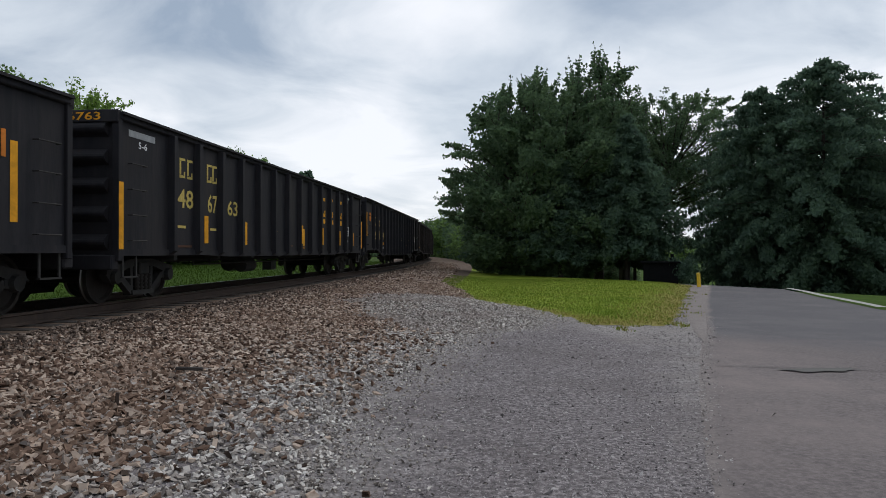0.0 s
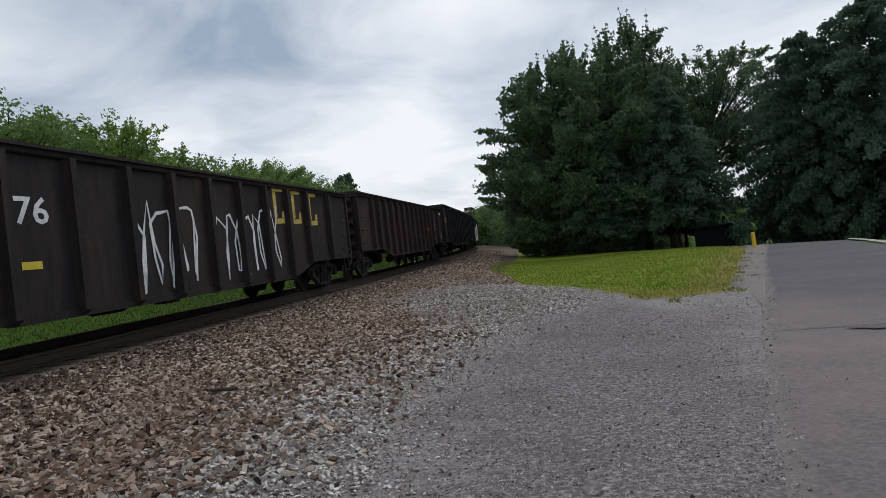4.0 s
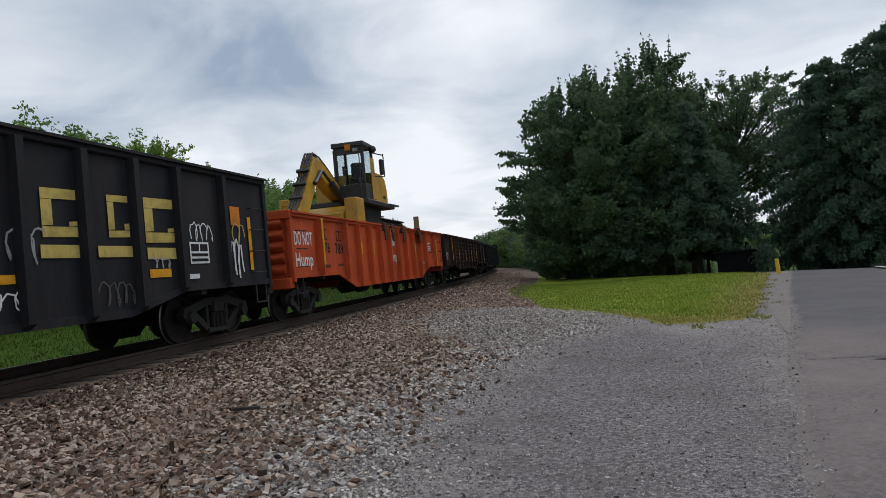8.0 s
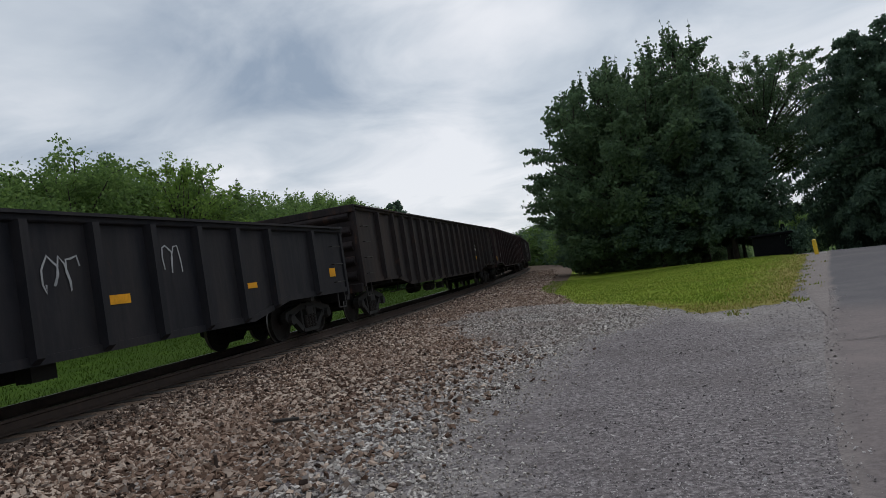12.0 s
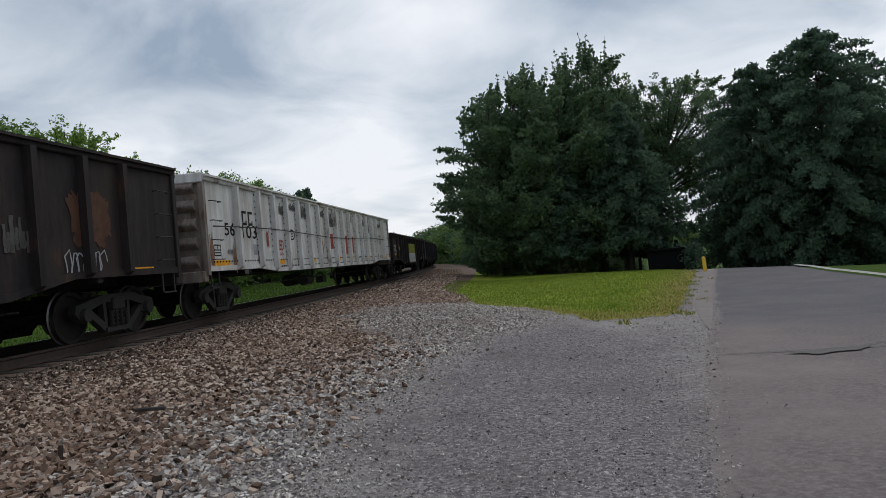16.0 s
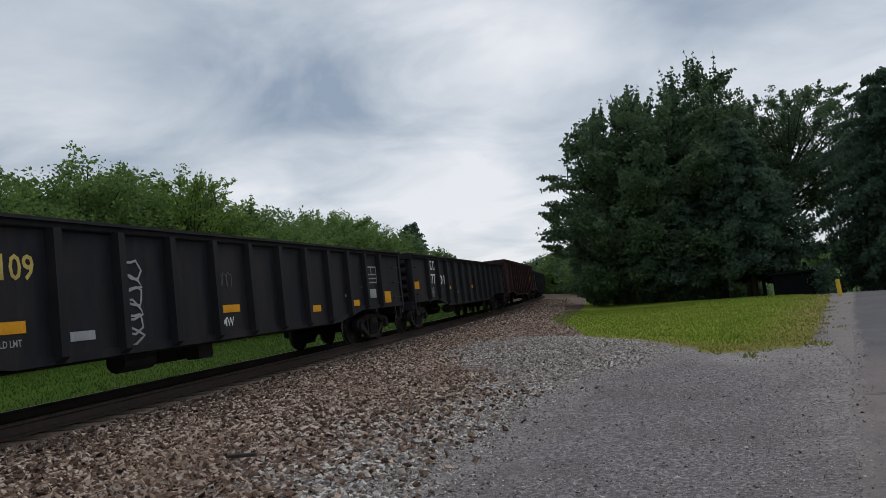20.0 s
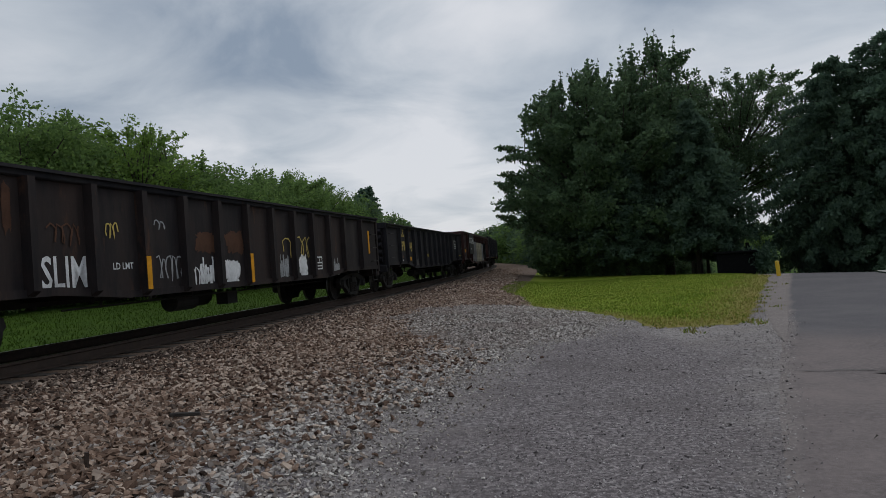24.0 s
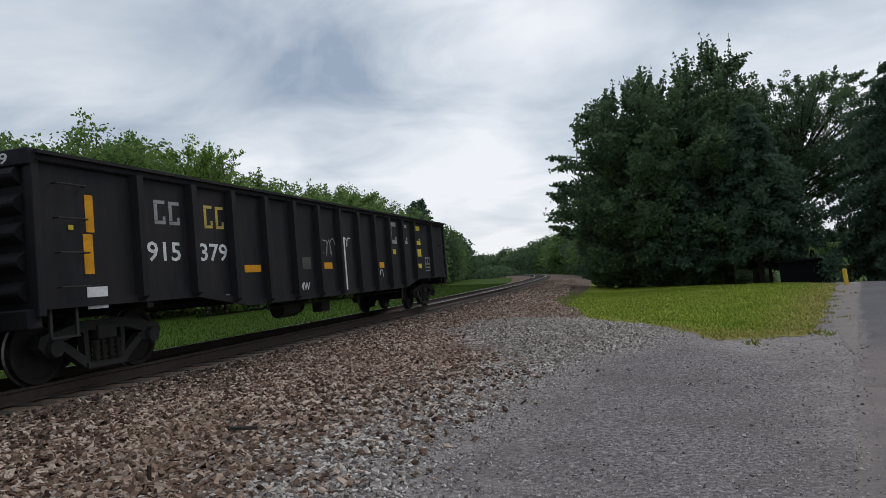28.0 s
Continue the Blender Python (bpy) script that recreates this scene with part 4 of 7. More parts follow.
def coupler_mesh():
    bm = bmesh.new()
    box(bm, -0.55, 0.1, -0.09, 0.09, 0.72, 0.92, bevel=0.02)
    box(bm, -0.80, -0.55, -0.16, 0.12, 0.70, 0.96, bevel=0.04)
    rod(bm, (-0.5, -0.3, 0.72), (-0.35, -0.9, 0.95), 0.012, seg=6)
    rod(bm, (0.1, 0.35, 0.78), (-0.55, 0.3, 0.42), 0.025, seg=6)
    return mesh_of("coupler", bm, M["under"])


def gondola(length, top, paint, label, low_end=0.79, belly=0.30, top_paint=None, heavy=False, post_paint=None, first=3.25, panel=1.13):
    """An open-top gondola car. x runs from its leading end back; near side is -y; z from the rail head.
    The side hangs deeper between the trucks than over them."""
    car = tagged(new("gondola_car"), label, "freight car", "gondola cars of the train")
    mat, cap, post_mat = M[paint], M[top_paint or paint], M[post_paint or paint]
    post_at = [1.68] + [first + panel * k for k in range(-3, 40) if 2.5 < first + panel * k < length - 2.5] + [length - 1.68]
    skin = HALF - 0.13
    # lower edge: over the trucks, then slanting down to the belly
    knee0, knee1 = 3.0, 4.4
    low = low_end - belly

    def side():
        bm = bmesh.new()
        prism(bm, [(0.0, low_end), (knee0, low_end), (knee1, low), (length - knee1, low), (length - knee0, low_end), (length, low_end), (length, top - 0.1), (0, top - 0.1)], -0.012, 0.012)
        return mesh_of("side_wall", bm, mat)

    def sill():
        bm = bmesh.new()
        pts = [(0.0, low_end), (knee0, low_end), (knee1, low), (length - knee1, low), (length - knee0, low_end), (length, low_end)]
        prism(bm, pts + [(x, z + 0.11) for x, z in pts[::-1]], -0.045, 0.012)
        return mesh_of("side_sill", bm, mat)

    def chord():
        bm = bmesh.new()
        box(bm, -0.02, length + 0.02, -0.075, 0.07, top - 0.14, top, bevel=0.018)
        box(bm, -0.02, length + 0.02, -0.125, -0.07, top - 0.055, top - 0.012)
        return mesh_of("top_chord", bm, cap)

    def post(zlow, k=0):
        bm = bmesh.new()
        w, d = 0.085, 0.125
        if heavy:
            w, d = 0.075, 0.14
        outline = [(-w, 0.0), (-w * 0.72, -d), (w * 0.72, -d), (w, 0.0)]
        za, zb, zt = zlow + 0.01, zlow + 0.08, top - 0.13
        lo = [bm.verts.new((x, y * 0.25, za)) for x, y in outline]
        md = [bm.verts.new((x, y, zb)) for x, y in outline]
        hi = [bm.verts.new((x, y, zt)) for x, y in outline]
        for a, b in ((lo, md), (md, hi)):
            for q in range(3):
                bm.faces.new((a[q], a[q + 1], b[q + 1], b[q]))
        bm.faces.new(hi)
        bm.faces.new(lo[::-1])
        return mesh_of("post", bm, post_mat)

    tag = (length, top, paint, belly, low_end)
    inner = (length - 2 * 0.02)
    for sg in (-1, 1):
        turn = 0 if sg < 0 else 180
        wall = part("side_wall", shared(("side",) + tag, side), car, at=pose(0 if sg < 0 else length, sg * skin, 0, 0, 0, turn))
        part("side_sill", shared(("sill",) + tag, sill), wall)
        part("top_chord", shared(("chord",) + tag, chord), wall)
        for x in post_at:
            zl = low_end if x < knee0 or x > length - knee0 else (low if knee1 < x < length - knee1 else low_end - belly * (min(x, length - x) - knee0) / (knee1 - knee0))
            part("post", shared(("post", round(zl, 2), heavy) + tag, lambda: post(zl)), wall, at=pose(x, -0.012, 0))

    def end():
        bm = bmesh.new()
        w = skin
        box(bm, -0.012, 0.012, -w, w, low_end - 0.05, top - 0.05)
        return mesh_of("end_wall", bm, mat)

    def rib():
        bm = bmesh.new()
        m = 8
        ring = [[bm.verts.new((-0.13 * math.sin(math.pi * j / m), y, -0.13 + 0.26 * j / m)) for j in range(m + 1)] for y in (-skin + 0.14, skin - 0.14)]
        for j in range(m):
            bm.faces.new((ring[0][j], ring[0][j + 1], ring[1][j + 1], ring[1][j]))
        bm.faces.new(ring[0])
        bm.faces.new(ring[1][::-1])
        return mesh_of("rib", bm, mat)

    if paint == "white":
        mat = M["white_end"]
    for x, turn in ((0.0, 0), (length, 180)):
        wall = part("end_wall", shared(("end",) + tag, end), car, at=pose(x, 0, 0, 0, 0, turn))
        for k in range(5):
            part("rib", shared(("rib",) + tag, rib), wall, at=pose(-0.012, 0, low_end + 0.22 + (top - low_end - 0.5) * k / 4))
        for y in (-skin, skin):
            part("corner_post", shared(("corner",) + tag, lambda: boxed("corner_post", mat, (-0.06, 0.06, -0.06, 0.06, low_end - 0.08, top - 0.13), bevel=0.01)), wall, at=pose(0, y, 0))
        part("end_chord", shared(("echord",) + tag, lambda: boxed("end_chord", cap, (-0.10, 0.05, -skin - 0.06, skin + 0.06, top - 0.19, top + 0.012), bevel=0.015)), wall)
        part("end_sill", shared(("esill",) + tag, lambda: boxed("end_sill", mat, (-0.16, 0.05, -skin, skin, low_end - 0.22, low_end + 0.02), bevel=0.02)), wall)
        part("coupler", shared("coupler", coupler_mesh), car, at=pose(x - 0.12 * (1 if x == 0 else -1), 0, 0, 0, 0, turn))
        for k in range(4):
            for sg in (-1, 1):
                xx = 0.12 + 0.36 if x == 0 else length - 0.48
                part("grab_iron", shared("grab", lambda: grab_mesh()), car, at=pose(xx, sg * (skin + 0.05), low_end + 0.25 + k * 0.42))
        for sg in (-1, 1):
            part("stirrup", shared("stirrup", stirrup_mesh), car, at=pose(0.35 if x == 0 else length - 0.35, sg * skin, low_end))
    part("floor", shared(("floor",) + tag, lambda: boxed("floor", M["rust_floor"], (0.03, length - 0.03, -skin, skin, low_end + 0.12, low_end + 0.17))), car, "rusty steel floor")
    part("centre_sill", shared(("csill",) + tag, lambda: boxed("centre_sill", M["under"], (0, length, -0.2, 0.2, low_end - 0.16, low_end + 0.12), *[(length * q / 9 - 0.07, length * q / 9 + 0.07, -skin, skin, low_end - 0.08, low_end + 0.12) for q in range(1, 9)])), car)
    part("brake_gear", shared(("brake",) + tag, lambda: brake_mesh(length)), car)
    wheels = truck(car, 1.42) + truck(car, length - 1.42)
    return car, wheels, post_at


def grab_mesh():
    bm = bmesh.new()
    rod(bm, (-0.23, -0.06, 0), (0.23, -0.06, 0), 0.011, seg=6)
    for x in (-0.23, 0.23):
        rod(bm, (x, -0.06, 0), (x, 0.02, 0), 0.011, seg=6)
    return mesh_of("grab_iron", bm, M["under"])


def stirrup_mesh():
    bm = bmesh.new()
    for x in (-0.2, 0.2):
        box(bm, x - 0.02, x + 0.02, -0.012, 0.012, -0.34, 0.02)
    box(bm, -0.22, 0.22, -0.03, 0.03, -0.36, -0.335)
    return mesh_of("stirrup", bm, M["under"])


def brake_mesh(length):
    bm = bmesh.new()
    c = length / 2
    rod(bm, (c - 2.0, -0.75, 0.52), (c - 1.3, -0.75, 0.52), 0.17, seg=12)
    rod(bm, (c + 0.4, 0.6, 0.52), (c + 1.4, 0.6, 0.52), 0.22, seg=12)
    rod(bm, (3.6, -0.95, 0.60), (length - 3.6, -0.95, 0.61), 0.016, seg=6)
    for x in (4.4, c - 1.6, c + 0.9, length - 4.4):
        rod(bm, (x, -0.95, 0.58), (x + 0.05, -0.95, 0.86), 0.02, seg=6)
    box(bm, c - 0.3, c + 0.1, -0.95, -0.7, 0.36, 0.6)
    return mesh_of("brake_gear", bm, M["under"])


CARS = []


def car_at(front, length, top, paint, label, **more):
    """front: where the leading corner stands at the start of the clip, in metres along the track."""
    car, wheels, posts = gondola(length, top, paint, label, **more)
    CARS.append((car, wheels, front, length))
    side = Side(car, length, top, posts)
    side.deep = 0.146 if more.get("heavy") else 0.127
    return side


class Side:
    """Puts marks on the near side of a car: u is metres from the leading corner, z above the rail."""

    def __init__(self, car, length, top, posts):
        self.car, self.length, self.top, self.posts = car, length, top, posts
        self.y = -(HALF - 0.13) - 0.016
        self.n = 0

    def put(self, name, me, u, z, proud=0.0, turn=0, label=""):
        self.n += 1
        part(name, me, self.car, label, at=pose(u, self.y - proud - 0.0002 * self.n, z, 0, turn, 0))
        return self

    def clear(self, u, w):
        """The nearest place for a mark of that width that no post stands before."""
        edges = [0.0] + self.posts + [self.length]
        best = u
        shift = 0.46
        for a, b in zip(edges, edges[1:]):
            lo, hi = a + 0.2 + w / 2, b - 0.1 - w / 2
            if lo <= hi and abs(min(max(u, lo), hi) - u) < shift:
                best = min(max(u, lo), hi)
                shift = abs(best - u)
        return best

    def bar(self, u, z, w, h, col="yellow", proud=0.0):
        if 0.24 < w < 0.8 and h < 0.4:
            u = self.clear(u, w)
        near = min(self.posts, key=lambda p: abs(p - u))
        if h > 0.7 and col == "yellow":
            w = min(w, 0.13)
            if u < 0.2:
                return self.put("reflector_strip", plate(w, h, M[col]), 0.0, z, 0.05)
        if w < 0.24 and h > 0.3 and abs(near - u) < 0.3:
            return self.put("painted_bar", plate(0.115, h, M[col]), near, z, self.deep)
        return self.put("reflector_strip" if col in ("yellow", "label_orange") else "painted_bar", plate(w, h, M[col]), u, z, proud)

    def end_text(self, body, col, marks=4):
        """The number on the top chord of the leading end, after the operator's mark."""
        h, z = 0.13, self.top - 0.09
        for k in range(marks):
            part("company_mark", shared(("endmark", col), lambda: mark_mesh(0.1, h, M[col])), self.car, at=pose(-0.1035, 0.42 - 0.16 * k, z, 0, 0, -90))
        part("lettering", letters(body, h, M[col], 0.145 * len(body)), self.car, at=pose(-0.1035, -0.76, z, 0, 0, -90))
        return self

    def text(self, u, z, body, size, col="paint_white", width=None, proud=0.0):
        return self.put("lettering", letters(body, size, M[col], width), u if proud else self.clear(u, width or 0.5), z, proud)

    def board(self, u, z, w, h, col):
        """A flat plate fixed over the posts."""
        return self.put("side_board", boxed("side_board", M[col], (-w / 2, w / 2, -0.015, 0.015, -h / 2, h / 2), bevel=0.006), u, z, self.deep + 0.02, label="smooth black-painted plate over the posts")

    def brand(self, u, z, n, size, col="paint_white", width=None, proud=0.0):
        """The operator's mark, as plain blocks of its size."""
        step = (width or size * 0.8 * n) / n
        u = u if proud else self.clear(u, step * n)
        for k in range(n):
            self.put("company_mark", shared(("mark", round(size, 1), round(step, 1), col), lambda: mark_mesh(step * 0.74, size, M[col])), u + (k - (n - 1) / 2) * step, z, proud)
        return self

    def block(self, u, z, w, h, col):
        return self.put("company_mark", mark_mesh(w, h, M[col]), self.clear(u, w), z)

    def stencil(self, u, z, w=0.55, h=0.45, col="paint_white", rows=2):
        return self.put("stencil_panel", ring_box(w, h, M[col], rows), self.clear(u, w), z)

    def scribble(self, u, z, w, h, col, strokes):
        if h > 1.6 * w and w > 0.3:
            return self.put("graffiti", scrawl(int(u * 100) + self.n, h, w * 0.7, M[col], 0.035, strokes), u, z, 0.004, 90)
        return self.put("graffiti", scrawl(int(u * 100) + self.n, w, h, M[col], max(0.025, min(0.06, 0.06 * h)), strokes), u, z, 0.004)

    def blob(self, u, z, w, h, col, n):
        return self.put("graffiti", blob_letters(int(u * 100), w, h, n, M[col]), u, z, 0.002)

    def stain(self, u, z, w, h, col):
        if (col in ("paint_white", "paint_grey") and h > w) or col in ("primer", "rust_and_shade"):
            return self.put("graffiti", drip_mesh(int(u * 100), w, h, M[col]), u, z, 0.002)
        return self.put("paint_patch", ragged_patch(int(u * 100) + self.n, w, h, M[col]), u, z)

    def bubble(self, u, z, w, h, n, pointed, top_col=None):
        return self.piece(u, z, w, h, n, (top_col or "paint_white",), "paint_black", pointed, "paint_white" if top_col else None)

    def piece(self, u, z, w, h, n, fills, line, pointed=False, low_fill=None):
        """Sprayed fat letters that run together, each with a thin halo, a dark or coloured edge and a fill."""
        sd = int(u * 100)
        rng = random.Random(sd)
        cell = w / n
        for k in range(n):
            tall = h * rng.uniform(0.84, 1.0)
            at, up = u - w / 2 + cell * (k + 0.5), z - (h - tall) / 2
            path = glyph_path(rng.randrange(8), cell * 0.86, tall - min(0.46, cell * 0.5) - 0.12, rng.uniform(-0.08, 0.08))
            thick = min(0.46, cell * 0.5)
            for name, col, grow, proud in (("halo", "paint_white" if line == "paint_black" else "bone", 0.15, 0.0), ("edge", line, 0.10, 0.003), ("fill", fills[k % len(fills)], 0.0, 0.006)):
                self.put("graffiti", ribbon(path, thick + grow, grow / 2, M[col]), at, up, proud)
            if low_fill:
                self.put("graffiti", ribbon([q for q in path if q[1] < -tall * 0.05] or path[:4], thick * 0.9, 0.0, M[low_fill]), at, up, 0.0085)
            self.put("graffiti", letter_lines(sd + 7 * k, cell, tall * 0.75, M[line]), at, up, 0.011)
        for q in self.posts:
            if abs(q - u) < w / 2 - 0.06:
                at = int((q - u + w / 2) / w * n)
                col = fills[at % len(fills)]
                self.put("graffiti", shared(("wrap", round(h, 1), col, self.deep), lambda: wrap_mesh(h * 0.8, self.deep - 0.002, M[col])), q, z - h * 0.03)
                if low_fill:
                    self.put("graffiti", shared(("wrap", round(h, 1), low_fill, self.deep), lambda: wrap_mesh(h * 0.38, self.deep, M[low_fill])), q, z - h * 0.22, 0.001)
        return self

    def ring(self, u, z, w, h, col):
        return self.put("quality_ring", ring_mesh(col, w / 0.72, h / 0.72), u, z)


def mark_mesh(w, h, mat):
    """A plain hollow block, its paint worn through across the middle."""
    t, g = min(w, h) * 0.3, h * 0.07
    verts, faces = [], []
    for x0, x1, z0, z1 in ((-w / 2, w / 2, h / 2 - t * 0.8, h / 2), (-w / 2, w / 2, -h / 2, -h / 2 + t * 0.8), (-w / 2, -w / 2 + t, -h / 2 + t * 0.8, h / 2 - t * 0.8), (w / 2 - t * 0.8, w / 2, -h / 2 + t * 0.8, -g * 2.2)):
        b0 = len(verts)
        verts += [(x0, 0, z0), (x1, 0, z0 + 0.02 * h), (x1, 0, z1), (x0, 0, z1 - 0.015 * h)]
        faces.append((b0, b0 + 1, b0 + 2, b0 + 3))
    return mesh_from("company_mark", verts, faces, mat)


def wrap_mesh(h, deep, mat):
    """Paint that runs over a post: its face and both its sides."""
    line = [(-0.091, 0.0), (-0.066, -deep), (0.066, -deep), (0.091, 0.0)]
    verts = [(x, y, z) for z in (-h / 2, h / 2) for x, y in line]
    return mesh_from("graffiti", verts, [(k, k + 1, k + 5, k + 4) for k in range(3)], mat)


GLYPHS = (((0.9, 0.8), (0.65, 1), (0.25, 0.96), (0.1, 0.75), (0.35, 0.55), (0.75, 0.45), (0.9, 0.2), (0.65, 0), (0.1, 0.08)),
          ((0.1, 0), (0.12, 0.5), (0.1, 1), (0.5, 0.5), (0.9, 0), (0.88, 0.5), (0.9, 1)),
          ((0.1, 1), (0.1, 0.5), (0.12, 0.2), (0.4, 0), (0.75, 0.03), (0.9, 0.3), (0.9, 1)),
          ((0.9, 0.85), (0.55, 1), (0.2, 0.88), (0.08, 0.5), (0.2, 0.1), (0.6, 0), (0.92, 0.15)),
          ((0, 0), (0.12, 0.6), (0.2, 1), (0.5, 0.4), (0.8, 1), (0.9, 0.6), (1, 0)),
          ((0.15, 1), (0.15, 0.5), (0.15, 0.05), (0.5, 0), (0.95, 0.02)),
          ((0, 0), (0.25, 0.5), (0.45, 1), (0.6, 1), (0.8, 0.5), (1, 0)),
          ((0.12, 0), (0.1, 0.5), (0.12, 1), (0.6, 1), (0.9, 0.78), (0.6, 0.52), (0.4, 0.5), (0.9, 0)))


def glyph_path(k, w, h, tilt):
    """The single stroke of one sprayed letter, rounded between its corners, centred."""
    pts = GLYPHS[k]
    out = []
    for j in range(len(pts) - 1):
        p0, p1, p2, p3 = pts[max(0, j - 1)], pts[j], pts[j + 1], pts[min(len(pts) - 1, j + 2)]
        for q in range(5):
            v = q / 5
            c = [0.5 * (2 * p1[i] + (p2[i] - p0[i]) * v + (2 * p0[i] - 5 * p1[i] + 4 * p2[i] - p3[i]) * v * v + (3 * p1[i] - p0[i] - 3 * p2[i] + p3[i]) * v ** 3) for i in (0, 1)]
            out.append(((c[0] - 0.5) * w * 0.72 + tilt * (c[1] - 0.5) * h, (c[1] - 0.5) * h))
    out.append(((pts[-1][0] - 0.5) * w * 0.72 + tilt * (pts[-1][1] - 0.5) * h, (pts[-1][1] - 0.5) * h))
    return out


def ribbon(path, thick, longer, mat):
    """A flat band of paint along a path, drawn out a little at both ends."""
    n = len(path) - 1
    verts = []
    for j, (x, z) in enumerate(path):
        ax, az = path[max(0, j - 1)]
        bx, bz = path[min(n, j + 1)]
        d = math.hypot(bx - ax, bz - az) or 1.0
        tx, tz = (bx - ax) / d, (bz - az) / d
        x, z = x + tx * longer * ((j == n) - (j == 0)), z + tz * longer * ((j == n) - (j == 0))
        verts += [(x + tz * thick / 2, -0.002 * j / max(1, n), z - tx * thick / 2), (x - tz * thick / 2, -0.002 * j / max(1, n), z + tx * thick / 2)]
    return mesh_from("graffiti", verts, [(2 * j, 2 * j + 2, 2 * j + 3, 2 * j + 1) for j in range(n)], mat)


def letter_lines(seed, w, h, mat):
    """The inner lines of one sprayed letter: a long counter and a stroke or two."""
    rng = random.Random(seed)
    lines, t = [], 0.028
    cx, cz, rx, rz = rng.uniform(-0.1, 0.1) * w, rng.uniform(-0.1, 0.2) * h, w * rng.uniform(0.1, 0.2), h * rng.uniform(0.12, 0.3)
    lines.append([(cx + rx * math.cos(a) + 0.1 * rz * math.sin(a), cz + rz * math.sin(a)) for a in [6.2832 * k / 14 for k in range(15)]])
    x = rng.uniform(-0.4, 0.4) * w
    lines.append([(x + 0.1 * w * math.sin(k * 0.9), -h / 2 + h * k / 9 * 0.7) for k in range(10)])
    if rng.random() < 0.6:
        lines.append([(-0.4 * w + 0.8 * w * k / 6, -h * 0.2 + 0.08 * h * math.sin(k * 1.1)) for k in range(7)])
    verts, faces = [], []
    for q, pts in enumerate(lines):
        b0, n = len(verts), len(pts)
        for j, (x, z) in enumerate(pts):
            ax, az = pts[max(0, j - 1)]
            bx, bz = pts[min(n - 1, j + 1)]
            d = math.hypot(bx - ax, bz - az) or 1.0
            nx, nz = -(bz - az) / d * t / 2, (bx - ax) / d * t / 2
            verts += [(x - nx, -0.0005 * q, z - nz), (x + nx, -0.0005 * q, z + nz)]
        faces += [(b0 + 2 * j, b0 + 2 * j + 2, b0 + 2 * j + 3, b0 + 2 * j + 1) for j in range(n - 1)]
    return mesh_from("graffiti", verts, faces, mat)


def drip_mesh(seed, w, h, mat):
    """Runs of paint side by side, ragged at both ends."""
    rng = random.Random(seed)
    verts, faces = [], []
    x = -w / 2
    while x < w / 2:
        a = w * rng.uniform(0.07, 0.22)
        top, low = h / 2 - h * rng.uniform(0, 0.45), -h / 2 + h * rng.uniform(0, 0.18)
        n, b0 = 5, len(verts)
        for k in range(n + 1):
            z = low + (top - low) * k / n
            m, half = x + a / 2 + rng.uniform(-0.12, 0.12) * a, a / 2 * (1.2 if k == 2 else rng.uniform(0.65, 1.0))
            verts += [(m - half, 0, z), (m + half, 0, z)]
        faces += [(b0 + 2 * k, b0 + 2 * k + 1, b0 + 2 * k + 3, b0 + 2 * k + 2) for k in range(n)]
        x += a
    return mesh_from("graffiti", verts, faces, mat)


def ragged_patch(seed, w, h, mat):
    """A patch with a frayed edge, eaten into by bays and drawn out downwards."""
    rng = random.Random(seed)
    n = 72
    verts = [(0, 0, 0)]
    for j in range(n):
        a = 6.2832 * j / n
        cx, sz = math.cos(a), math.sin(a)
        r = 0.84 + 0.22 * noise.noise((cx * 1.6 + seed, sz * 1.6, 0.0)) + 0.2 * noise.noise((cx * 6, sz * 6, seed * 0.37)) + rng.uniform(-0.07, 0.04)
        verts.append((math.copysign(abs(cx) ** 0.5, cx) * w / 2 * min(1.0, r), 0, math.copysign(abs(sz) ** 0.5, sz) * h / 2 * min(1.05, r)))
    return mesh_from("paint_patch", verts, [(0, 1 + (j + 1) % n, 1 + j) for j in range(n)], mat)


